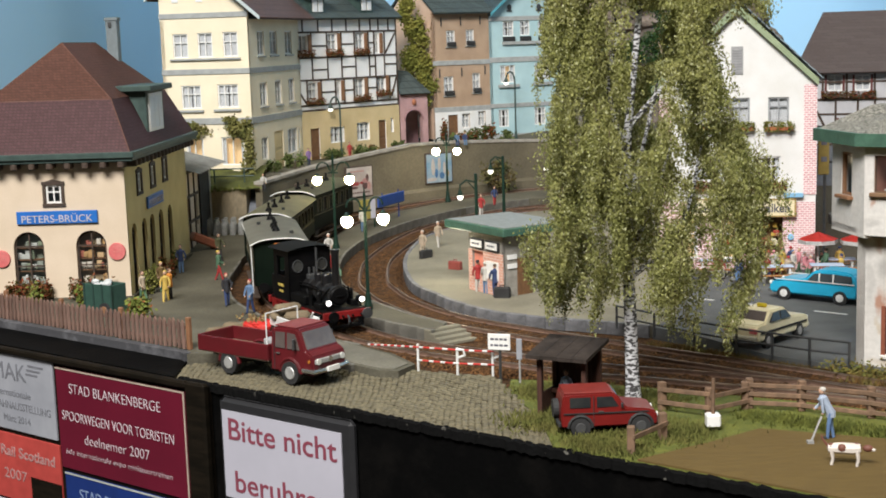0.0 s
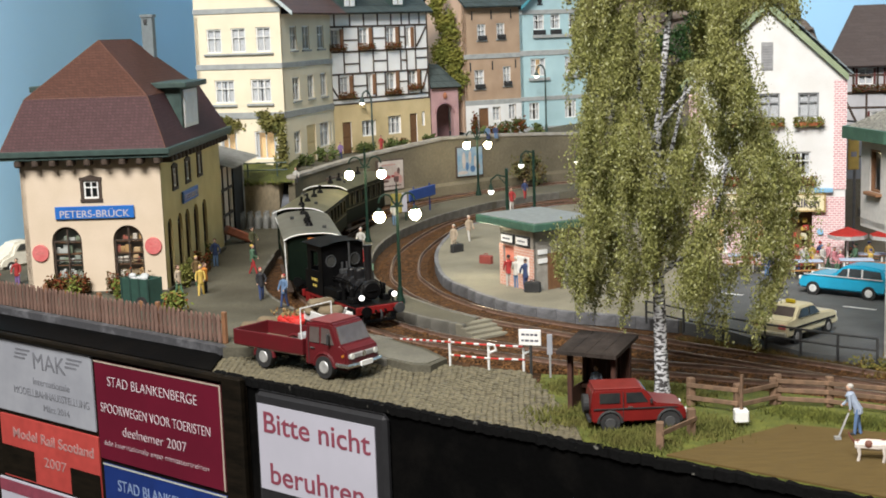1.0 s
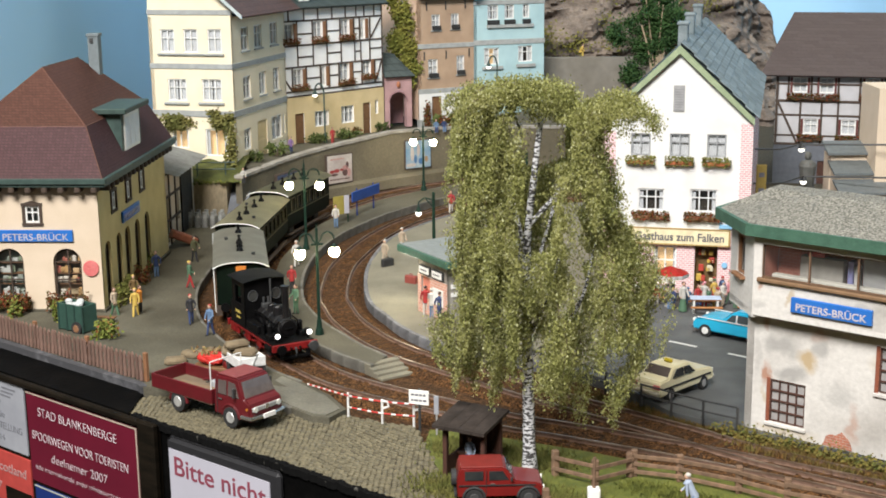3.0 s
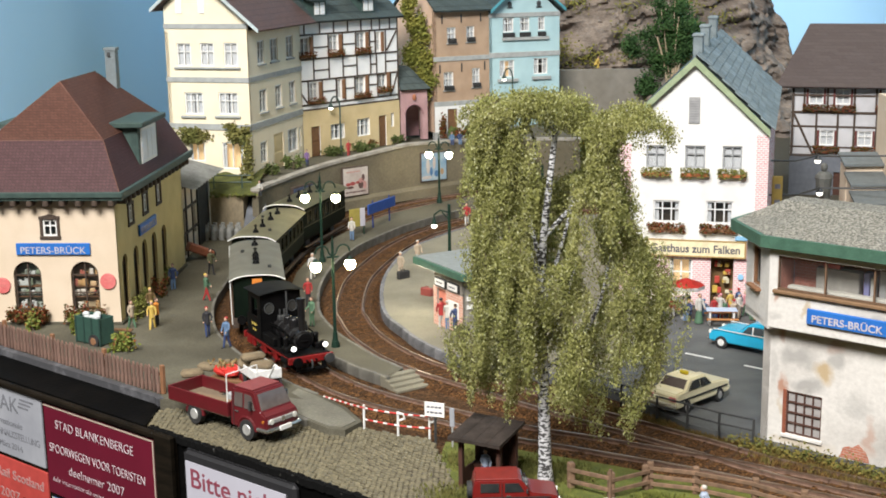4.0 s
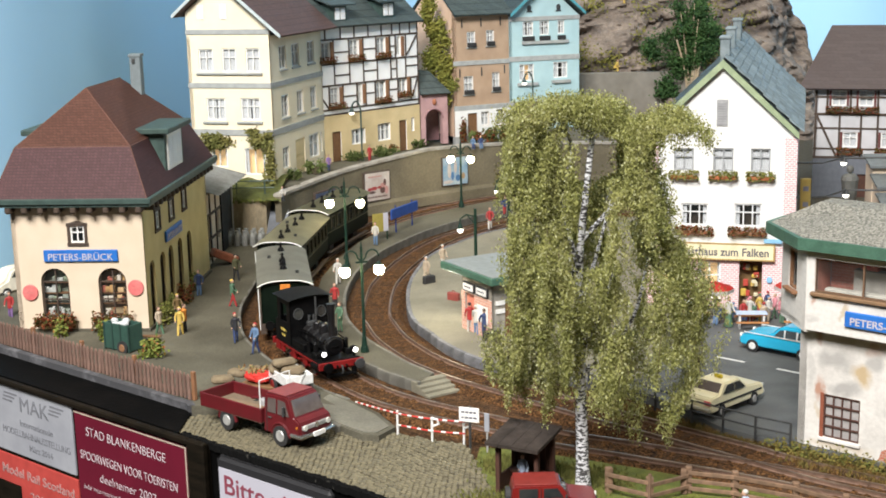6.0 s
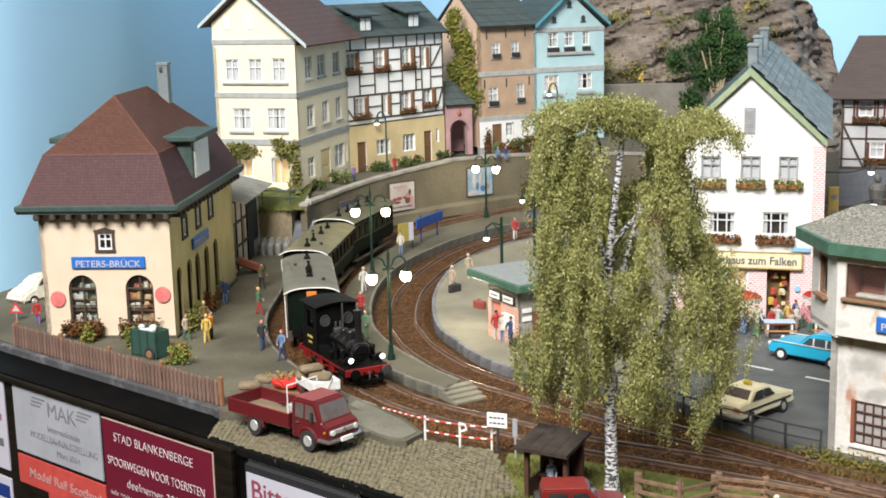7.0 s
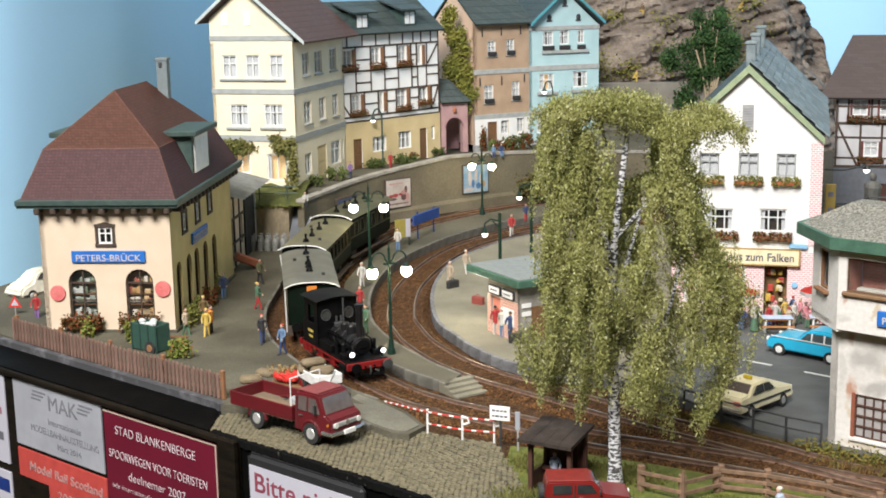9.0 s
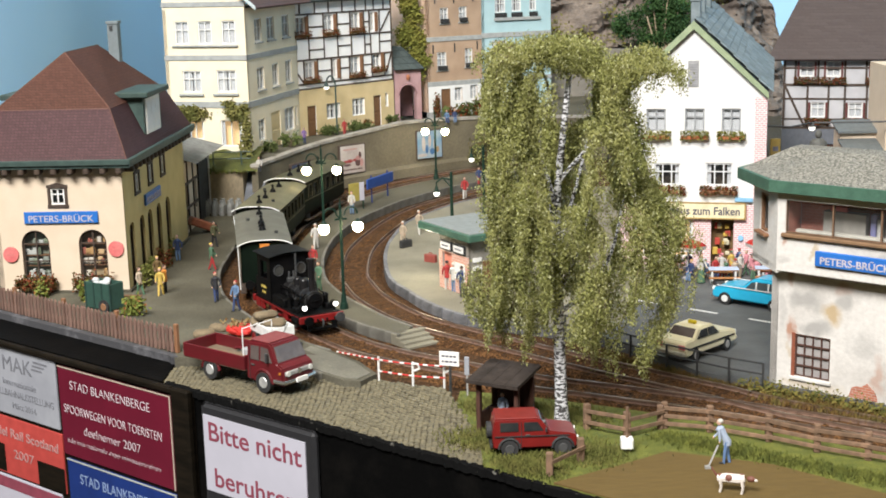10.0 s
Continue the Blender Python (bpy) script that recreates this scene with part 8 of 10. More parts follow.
verts_faces(b, [(-0.95, -0.45, 1.86), (-0.95, 0.45, 1.86), (-1.42, 0.5, 1.64), (-1.42, -0.5, 1.64), (-0.85, -0.45, 1.76), (-0.85, 0.45, 1.76), (-1.32, 0.5, 1.54), (-1.32, -0.5, 1.54)], [(0, 1, 2, 3), (7, 6, 5, 4), (0, 4, 5, 1), (1, 5, 6, 2), (2, 6, 7, 3), (3, 7, 4, 0)])
part("rear_window", b, M["dark_glass"], t)
for x, y in ((-1.35, -0.88), (-1.35, 0.88), (1.35, -0.88), (1.35, 0.88)):
    road_wheel(t, x, y, 0.38, 0.24, s=1 if y > 0 else -1)
for s in (-1, 1):
    b = B()
    ball(b, (-2.25, s * 0.7, 0.8), (0.08, 0.14, 0.16), 8)
    part("tail_light", b, M["red_disc"], t)

# ---- signs on the front board ----
FA = math.degrees(math.atan2(-0.78, 1.0))
FL = math.hypot(1, 0.78)


def on_front(name, s, z, label, category, kind="", out=0.0):
    """An empty on the front board: s centimetres along it from x = -12, facing the visitor."""
    ux, uy = 1 / FL, -0.78 / FL
    nx_, ny_ = uy, -ux
    return thing(name, -12 + s * ux + nx_ * out, 59.0 + s * uy + ny_ * out, z, FA, label, category, kind=kind)


t = on_front("display_case", -27.0, -13.0, "dark wooden frame holding exhibition plates", "frame")
b = B()
box(b, 0, -0.28, 0, 29.1, -0.02, 12.5, 0.04)
part("back_board", b, M["frame_wood"], t)
b = B()
box(b, 27.95, -0.62, -2, 29.2, -0.25, 12.65, 0.08)
part("frame_rim", b, M["frame_wood"], t)
b = B()
box(b, 0, -0.62, 12.32, 27.95, -0.25, 12.65, 0.08)
part("frame_rim", b, M["frame_wood"], t)


def plate(name, s, z, w, h, material, label, rim=None):
    t = on_front(name, s, z, label, "sign", out=0.28)
    b = B()
    box(b, 0, -0.12, 0, w, 0, h, 0.02)
    part("plate", b, material, t)
    if rim:
        for q in ((0, h - 0.07, w, h), (w - 0.08, 0, w, h - 0.07)):
            b = B()
            box(b, q[0], -0.15, q[1], q[2], -0.115, q[3])
            part("rim", b, rim, t)
    return t


GREY_INK = plain("engraved_grey", (0.17, 0.175, 0.195))
t = plate("grey_plate", -17.1, -4.62, 8.35, 3.9, M["plate_grey"], "silver-grey exhibition plate with dark lettering")
text_on(t, "MAK", 4.8, 3.05, 1.25, GREY_INK, y=-0.13, width=2.7)
for x in (2.0, 6.4):
    for k in range(3):
        b = B()
        box(b, x - 0.1 * k, -0.14, 3.45 - 0.22 * k, x + 1.25 - 0.25 * k, -0.12, 3.55 - 0.22 * k)
        part("wing_bar", b, GREY_INK, t)
text_on(t, "Internationale", 4.9, 1.95, 0.52, GREY_INK, y=-0.13, width=3.1)
text_on(t, "MODELLBAHNAUSSTELLUNG", 4.8, 1.3, 0.55, GREY_INK, y=-0.13, width=6.4)
text_on(t, "März 2014", 5.2, 0.62, 0.5, GREY_INK, y=-0.13, width=2.2)

t = plate("maroon_plate", -8.5, -5.86, 9.2, 4.97, M["maroon"], "maroon exhibition plate with white lettering", plain("worn_cream_rim", (0.45, 0.37, 0.30)))
for txt, x0, x1, z, sz in (("STAD BLANKENBERGE", 1.0, 7.55, 4.04, 0.80), ("SPOORWEGEN VOOR TOERISTEN", 0.35, 8.37, 2.66, 0.78), ("deelnemer 2007", 1.92, 6.6, 1.65, 0.78), ("6de internationale expo miniatuurtreinen", 0.46, 8.1, 0.84, 0.46)):
    text_on(t, txt, (x0 + x1) / 2, z, sz * 0.88, M["ink_white"], y=-0.13, width=x1 - x0, bold=-0.012)

PINK_INK = plain("pale_pink_ink", (0.4, 0.22, 0.21))
t = plate("red_plate", -17.1, -8.3, 8.45, 3.45, M["plate_red"], "bright red exhibition plate with pale lettering")
text_on(t, "Model Rail Scotland", 4.6, 2.55, 0.75, PINK_INK, y=-0.13, width=6.9, bold=0.012)
text_on(t, "2007", 4.7, 1.35, 0.75, PINK_INK, y=-0.13, width=1.9)
for q in ((0.0, 0.1, 2.9, 1.75), (6.0, 0.0, 8.45, 1.45)):
    b = B()
    box(b, q[0], -0.14, q[1], q[2], -0.12, q[3])
    part("dark_shape", b, M["frame_wood"], t)
t = plate("blue_plate", -8.3, -10.2, 9.0, 4.12, M["plate_blue"], "dark blue exhibition plate with pale lettering", plain("pale_rim", (0.42, 0.44, 0.40)))
text_on(t, "STAD BLANKENBERGE", 4.5, 3.15, 0.80, plain("pale_blue_ink", (0.20, 0.27, 0.42)), y=-0.13, width=6.9)
t = plate("white_plate", -17.6, -12.2, 8.5, 3.75, M["paper"], "white exhibition plate with a red upper band")
b = B()
box(b, 0, -0.14, 3.0, 8.5, -0.12, 3.65)
part("red_band", b, M["ink_red"], t)
bars(t, 0.6, 1.6, 6.5, 0.4, M["ink_red"], y=-0.13)
t = plate("paper_notice", -24.3, -6.2, 6.2, 5.4, M["paper"], "white paper notice with red and blue print")
bars(t, 3.6, 4.4, 2.2, 0.35, M["ink_red"], y=-0.13)
bars(t, 3.0, 3.0, 2.8, 0.4, M["ink_red"], y=-0.13)
bars(t, 3.8, 1.4, 2.0, 0.5, M["ink_dark"], y=-0.13)
t = plate("paper_notice", -24.3, -12.3, 6.2, 5.6, M["paper"], "white paper notice with a blue upper band")
b = B()
box(b, 0.2, -0.14, 4.3, 6.0, -0.12, 5.1)
part("blue_band", b, M["plate_blue"], t)
bars(t, 3.0, 3.2, 2.8, 0.5, M["ink_dark"], y=-0.13)
bars(t, 3.0, 1.6, 2.8, 0.6, M["ink_red"], y=-0.13)

# do-not-touch notice in a grey holder
t = on_front("notice_holder", 2.82, -6.1, "white notice in a dark grey plastic holder", "sign")
b = B()
box(b, 0, -0.33, 0, 7.7, -0.02, 5.33, 0.22)
part("holder", b, plain("dark_grey_holder", (0.016, 0.016, 0.018)), t)
b = B()
box(b, 0.22, -0.38, 0.9, 7.1, -0.32, 4.76)
part("paper", b, M["paper"], t)
text_on(t, "Bitte nicht", 3.67, 3.98, 1.34, M["ink_red"], y=-0.39, width=6.25, bold=0.01)
text_on(t, "beruhren", 3.62, 1.68, 1.34, M["ink_red"], y=-0.39, width=5.5, bold=0.01)

# ---- picket fence along the yard ----
FP0, FP1 = Vector((-27.4, 74.55)), Vector((-12.4, 62.75))
dF = FP1 - FP0
nF = int(dF.length / 0.33)
t = thing("picket_fence", FP0.x, FP0.y, 0, math.degrees(math.atan2(dF.y, dF.x)), "pinkish-brown picket fence along the front edge", "fence")
b = B()
verts_faces(b, [(-0.1, -0.03, 0.06), (0.1, -0.03, 0.06), (0.1, -0.03, 1.3), (0, -0.03, 1.45), (-0.1, -0.03, 1.3), (-0.1, 0.04, 0.06), (0.1, 0.04, 0.06), (0.1, 0.04, 1.3), (0, 0.04, 1.45), (-0.1, 0.04, 1.3)],
            [(0, 1, 2, 3, 4), (9, 8, 7, 6, 5), (0, 5, 6, 1), (1, 6, 7, 2), (2, 7, 8, 3), (3, 8, 9, 4), (4, 9, 5, 0)])
pk = mesh_of("picket", b, M["picket"])
for i in range(nF + 1):
    piece("picket", pk, t, pose(i * dF.length / nF * S, -0.04 * S, random.gauss(0, 0.0002), 0, random.gauss(0, 1.6), random.gauss(0, 4)))
for z in (0.35, 1.05):
    b = B()
    box(b, 0, 0.02, z - 0.07, dF.length, 0.1, z + 0.07)
    part("rail", b, M["picket"], t)
for x in (0.1, dF.length * 0.25, dF.length * 0.5, dF.length * 0.75, dF.length + 0.15):
    b = B()
    box(b, x - 0.12, 0.05, 0, x + 0.12, 0.26, 1.55, 0.03)
    part("post", b, plain("brown_post", (0.25, 0.12, 0.06)), t)

# kerb in front of the fence
b = B()
sweep(b, [(-40, 84.5, 0), (-27.4, 74.4, 0), (-12.3, 62.5, 0), (-12.0, 62.0, 0)], [(0, -0.7), (0, 0.05), (0.35, 0.02), (0.35, -0.7)])
tagged(part("kerb_yard", b, mat("grimy_kerb", (0.055, 0.055, 0.06), (0.13, 0.13, 0.14), 110, 0.85, bump=0.5, contrast=(0.5, 0.7))), "grey stone kerb before the fence", "kerb", kind="structure")

# ---- barrier at the crossing ----
t = thing("crossing_barrier", 0, 0, 0, 0, "red and white striped barrier on white posts", "barrier")
BP = [(-3.5, 61.2), (-1.35, 58.0), (0.35, 57.0), (1.85, 56.7)]
pole = [(-3.7, 61.4, 0.3), (-1.35, 57.95, 0.88), (0.35, 56.95, 0.93), (1.9, 56.65, 0.88)]
for pts, nm in ((spline(pole, 0.28), "upper_pole"), (spline([(-1.35, 57.95, 0.3), (0.35, 56.95, 0.34), (1.9, 56.65, 0.3)], 0.28), "lower_pole")):
    b = B()
    tube(b, pts, 0.04, 6)
    ob = part(nm, b, plain("barrier_red", (0.50, 0.035, 0.03)), t)
    for i in range(0, len(pts) - 1, 2):
        b = B()
        tube(b, [pts[i], pts[i].lerp(pts[i + 1], 0.8)], 0.046, 6)
        part("white_stripe", b, M["white_edge"], ob)
for i, (x, y) in enumerate(BP[1:]):
    b = B()
    box(b, -0.05, -0.05, -0.4, 0.05, 0.05, 1.02, 0.02)
    if i:
        tube(b, [(0, -0.05, 0.97), (0.3, -0.05, 0.94), (0.36, -0.05, 0.72), (0.08, -0.05, 0.6)], 0.06, 5)
    part("post", b, M["white_edge"], t, at=(x, y, 0), rot=(0, 0, -20))

# crossing sign
t = thing("crossing_sign", 2.15, 56.2, -0.3, -18, "white notice board on a dark post", "sign")
b = B()
tube(b, [(0, 0, 0), (0, 0, 2.1)], 0.07, 6)
part("post", b, M["iron"], t)
b = B()
box(b, -0.5, -0.1, 1.35, 0.48, -0.03, 2.05, 0.02)
bd = part("board", b, M["white_frame"], t)
for z in (1.52, 1.78):
    bars(bd, -0.38, z, 0.75, 0.09, M["ink_dark"], y=-0.1)
t = thing("narrow_sign", 2.95, 55.8, -0.3, -18, "narrow pale sign plate seen edge-on", "sign")
b = B()
tube(b, [(0, 0, 0), (0, 0, 1.5)], 0.05, 6)
part("post", b, M["grey_plastic"], t)
b = B()
box(b, -0.12, -0.06, 1.0, 0.12, 0.0, 1.9, 0.02)
part("board", b, M["plate_grey"], t)

# ---- wayside hut ----
t = thing("wooden_shelter", 4.62, 51.2, -0.36, -28, "open dark wooden hut with tar-paper roof", "shelter")
t.matrix_basis = t.matrix_basis @ Matrix.Diagonal((0.76, 0.82, 0.95, 1))
for x in (-1.2, 1.2):
    for y in (-0.9, 0.9):
        b = B()
        box(b, x - 0.13, y - 0.13, 0, x + 0.13, y + 0.13, 2.65, 0.02)
        part("post", b, M["hut_wood"], t)
for k in range(6):
    b = B()
    box(b, -1.2 + 0.4 * k, 0.88, 0.05, -0.83 + 0.4 * k, 0.98, 2.6)
    part("board", b, M["hut_wood"], t)
b = B()
box(b, -1.2, 0.3, 0.7, 1.2, 0.9, 0.85)
part("bench", b, M["hut_wood"], t)
for s in (-1.2, 1.2):
    b = B()
    box(b, s - 0.05, -0.9, 0.1, s + 0.05, 0.9, 0.9)
    part("side_panel", b, M["hut_wood"], t)
for k in range(4):
    b = B()
    x = -1.65 + 0.82 * k
    verts_faces(b, [(x, -1.6, 2.45), (x + 0.8, -1.6, 2.45), (x + 0.8, 1.3, 2.8), (x, 1.3, 2.8), (x, -1.6, 2.6), (x + 0.8, -1.6, 2.6), (x + 0.8, 1.3, 2.95), (x, 1.3, 2.95)], [(0, 1, 2, 3), (7, 6, 5, 4), (0, 4, 5, 1), (1, 5, 6, 2), (2, 6, 7, 3), (3, 7, 4, 0)])
    part("roof_strip", b, M["tar_roof"], t)

# ---- wooden rail fences ----
def rail_fence(pts, label, h=1.05, rails=3):
    t = thing("rail_fence", 0, 0, 0, 0, label, "fence", "rail fences")
    for x, y in pts:
        b = B()
        box(b, -0.14, -0.14, 0, 0.14, 0.14, h + 0.15, 0.03)
        part("post", b, M["rail_wood"], t, at=(x, y, -0.34), rot=(0, 0, random.uniform(-20, 20)))
    for (x0, y0), (x1, y1) in zip(pts, pts[1:]):
        L, a = math.hypot(x1 - x0, y1 - y0), math.degrees(math.atan2(y1 - y0, x1 - x0))
        for k in range(rails):
            b = B()
            box(b, -0.1, -0.2, -0.09, L + 0.1, -0.12, 0.09, 0.02)
            part("rail", b, M["rail_wood"], t, at=(x0, y0, -0.34 + h * (k + 0.75) / rails), rot=(0, random.gauss(0, 0.6), a))


rail_fence([(11.5, 50.95), (13.35, 50.35), (15.6, 49.1), (17.3, 47.8), (19.1, 46.8), (20.85, 45.75), (24.5, 43.0)], "weathered three-rail wooden fence along the track")
rail_fence([(6.2, 45.6), (7.55, 47.2)], "short weathered wooden rail beside the parked car", 0.85, 1)
rail_fence([(8.15, 51.0), (9.75, 49.9)], "leaning weathered wooden rails by the birch", 1.0, 2)
rail_fence([(9.75, 49.9), (11.3, 50.85)], "weathered two-rail wooden fence by the field", 0.95, 2)
t = thing("marker_post", 9.55, 48.2, -0.3, 0, "thin post with a white cube at its foot", "marker")
b = B()
box(b, -0.26, -0.24, 0.1, 0.26, 0.24, 0.58, 0.05)
part("cube", b, M["white_frame"], t)
b = B()
tube(b, [(0, 0, 0), (0.02, 0.02, 1.9)], 0.07, 6)
part("post", b, M["rail_wood"], t)

# steel railing along the road
t = thing("steel_railing", 0, 0, 0, 0, "dark steel railing along the street edge", "railing")
SP = [(8.2, 65.0), (9.7, 62.9), (11.2, 60.9), (12.75, 59.1), (14.05, 57.9), (15.35, 56.7), (16.75, 55.7)]
for x, y in SP:
    b = B()
    tube(b, [(x, y, -0.1), (x, y, 1.05)], 0.06, 6)
    part("post", b, M["iron"], t)
for z in (0.5, 1.02):
    b = B()
    tube(b, [(x, y, z) for x, y in SP], 0.05, 6)
    part("rail", b, M["iron"], t)

# tufts of grass and weeds at the edges
def tufts(name, spots, n, h, m, label):
    b = B()
    for x, y, z, sp_ in spots:
        for _ in range(n):
            px, py = x + random.gauss(0, sp_), y + random.gauss(0, sp_)
            a = random.uniform(0, 6.28)
            hh = h * random.uniform(0.4, 1.2)
            dx, dy = math.cos(a) * 0.035, math.sin(a) * 0.035
            lx, ly = random.gauss(0, hh * 0.4), random.gauss(0, hh * 0.4)
            verts_faces(b, [(px - dx, py - dy, z), (px + dx, py + dy, z), (px + lx, py + ly, z + hh)], [(0, 1, 2)])
    ob = part(name, b, m)
    return tagged(ob, label, "grass", kind="stuff")


line = lambda x0, y0, x1, y1, n, z, s: [(x0 + (x1 - x0) * (i + 0.5) / n, y0 + (y1 - y0) * (i + 0.5) / n, z, s) for i in range(n)]
tufts("grass_tufts", line(11.2, 49.9, 24, 41.0, 40, -0.34, 0.35), 170, 0.24, M["grass"], "short green grass tufts along the fence")
tufts("grass_tufts", line(3.0, 50.2, 8.6, 47.6, 22, -0.34, 0.7) + line(3.3, 54.5, 8.5, 52.0, 16, -0.34, 0.6) + line(4.4, 47.2, 6.4, 45.7, 10, -0.34, 0.35), 260, 0.27, M["grass_dark"], "rough olive grass round the hut")
M["weed"] = mat("brown_green_weed", (0.16, 0.085, 0.022), (0.10, 0.085, 0.02), 200, 0.9, bump=0.0, fine=0.4)
b = B()
wl = []
for i in range(64):
    f = i / 63
    cx, cy = 16.3 + 9.2 * f + random.gauss(0, 0.15), 55.85 - 7.43 * f + random.gauss(0, 0.12)
    for _ in range(34):
        wl.append((cx + random.gauss(0, 0.24), cy + random.gauss(0, 0.2), -0.2 + abs(random.gauss(0, 0.26))))
leaves(b, wl, 0.085)
ob = part("weed_clumps", b, mat("rusty_weed_leaf", (0.17, 0.12, 0.025), (0.085, 0.10, 0.02), 300, 0.9, bump=0.0, fine=0.4))
tagged(ob, "low rust-brown and olive weeds at the wall foot", "weeds", kind="stuff")
tufts("weeds", line(9.5, 62.2, 17.0, 55.4, 26, -0.5, 0.28) + line(16.8, 55.0, 25.2, 48.3, 30, -0.4, 0.42), 200, 0.34, M["weed"], "brown and green weeds beside the track")

# ---- platform lamps ----
def twin_lamp(x, y, h, gz, half, rz, label, gr=0.5):
    t = thing("platform_lamp", x, y, rise(y), rz, label, "lamp", "twin platform lamps")
    b = B()
    cyl(b, (0, 0, 0), (0, 0, 0.35), 0.26, 0.22, n=10)
    cyl(b, (0, 0, 0.35), (0, 0, 0.9), 0.18, 0.13, n=10)
    cyl(b, (0, 0, 0.9), (0, 0, h), 0.1, 0.08, n=8)
    cyl(b, (0, 0, h), (0, 0, h + 0.35), 0.05, 0.02, n=6)
    part("post", b, M["lamp_green"], t)
    b = B()
    box(b, -0.35, -0.05, gz + 0.45, 0.35, 0.05, gz + 0.55)
    part("cross_bar", b, M["lamp_green"], t)
    for s in (-1, 1):
        b = B()
        pts = [(0, 0, gz + 0.5)] + [(s * (half * 0.62 + half * 0.38 * math.cos(math.pi - math.pi * k / 8)), 0, gz + 0.75 + half * 0.42 * math.sin(math.pi * k / 8)) for k in range(9)]
        tube(b, pts, 0.055, 6)
        arm = part("arm", b, M["lamp_green"], t)
        b = B()
        cyl(b, (s * half, 0, gz + gr * 0.78), (s * half, 0, gz + gr + 0.14), gr * 0.66, 0.07, n=12)
        part("hood", b, M["lamp_green"], arm)
        b = B()
        ball(b, (s * half, 0, gz), (gr * 0.96, gr * 0.96, gr), 16)
        part("globe", b, M["lamp_globe"], arm, "glowing milky globe", smooth=True)
    return t


twin_lamp(-4.2, 71.2, 6.2, 4.8, 1.0, 20, "dark green twin-armed platform lamp with lit globes", 0.33)
twin_lamp(-7.5, 92.3, 6.3, 4.75, 1.1, 0, "tall dark green twin platform lamp with lit globes", 0.34)
twin_lamp(0.3, 112.2, 5.6, 4.2, 0.88, -10, "slender dark green twin platform lamp with lit globes", 0.33)


def hook_lamp(x, y, h, gz, reach, label, gr=0.2, z=None):
    t = thing("hook_lamp", x, y, rise(y) if z is None else z, 0, label, "lamp", "single hook lamps")
    b = B()
    cyl(b, (0, 0, 0), (0, 0, 0.5), 0.17, 0.13, n=8)
    cyl(b, (0, 0, 0.5), (0, 0, h), 0.12, 0.1, n=8)
    part("post", b, M["lamp_green"], t)
    b = B()
    tube(b, [(0, 0, gz + 0.9), (reach * 0.6, 0, gz + 1.05), (reach, 0, gz + 0.75), (reach, 0, gz + 0.35)], 0.06, 6)
    tube(b, [(0, 0, gz + 0.4), (reach * 0.5, 0, gz + 0.95)], 0.04, 5)
    arm = part("arm", b, M["lamp_green"], t)
    b = B()
    cyl(b, (reach, 0, gz + 0.1), (reach, 0, gz + 0.5), 0.2, 0.07, n=10)
    part("hood", b, M["lamp_green"], arm)
    b = B()
    ball(b, (reach, 0, gz), gr, 12)
    part("globe", b, M["lamp_small"], arm, "small glowing bulb", smooth=True)


hook_lamp(2.0, 84.8, 5.75, 4.3, -1.0, "dark green hook lamp on the island platform")
hook_lamp(4.3, 98.0, 5.4, 4.3, -0.9, "dark green hook lamp before the retaining wall")
hook_lamp(9.0, 107.0, 4.2, 3.2, -0.9, "dark green hook lamp on the town side")


def street_lamp(x, y, z, h, side, label):
    t = thing("street_lamp", x, y, z, 0, label, "lamp", "gooseneck street lamps")
    b = B()
    pts = [(0, 0, 0), (0, 0, h - 1.2)] + [(side * 0.42 * (1 - math.cos(math.pi * k / 8)), 0, h - 1.2 + 0.95 * math.sin(math.pi * k / 8)) for k in range(1, 8)]
    tube(b, pts, 0.08, 6)
    cyl(b, (0, 0, 0), (0, 0, 0.8), 0.17, 0.12, n=8)
    part("post", b, M["green_trim"], t)
    b = B()
    e = pts[-1]
    cyl(b, (e[0], 0, e[2]), (e[0], 0, e[2] - 0.4), 0.09, 0.27, n=12)
    part("shade", b, M["green_trim"], t)
    b = B()
    ball(b, (e[0], 0, e[2] - 0.44), (0.24, 0.24, 0.2), 10)
    part("bulb", b, M["lamp_small"], t, "lit pale bulb", smooth=True)


street_lamp(-8.75, 117.9, 4.14, 5.6, -1, "green gooseneck street lamp on the upper street")
street_lamp(6.9, 127.9, 4.6, 6.6, -1, "green gooseneck street lamp by the teal house")
# lamps hung on wires over the square
t = thing("hanging_lamps", 0, 0, 0, 0, "dark wires with hanging lit lamps over the square", "lamp")
for y, z in ((95.0, 6.95), (94.0, 4.75)):
    b = B()
    tube(b, [(22.0, y - 8, z + 1.2), (26, y - 4, z + 0.5), (28.5, y, z + 0.25), (36, y - 3, z + 0.6), (44, y - 6, z + 1.6)], 0.07, 5)
    w_ = part("wire", b, M["iron"], t)
    b = B()
    cyl(b, (28.5, y, z - 0.05), (28.5, y, z + 0.3), 0.28, 0.1, n=12)
    part("hood", b, M["iron"], w_)
    b = B()
    ball(b, (28.5, y, z - 0.1), 0.24, 12)
    part("bulb", b, M["lamp_small"], w_, "lit bulb", smooth=True)

# ---- figurines: plain little shapes ----
SKIN = plain("figure_skin", (0.55, 0.34, 0.24))


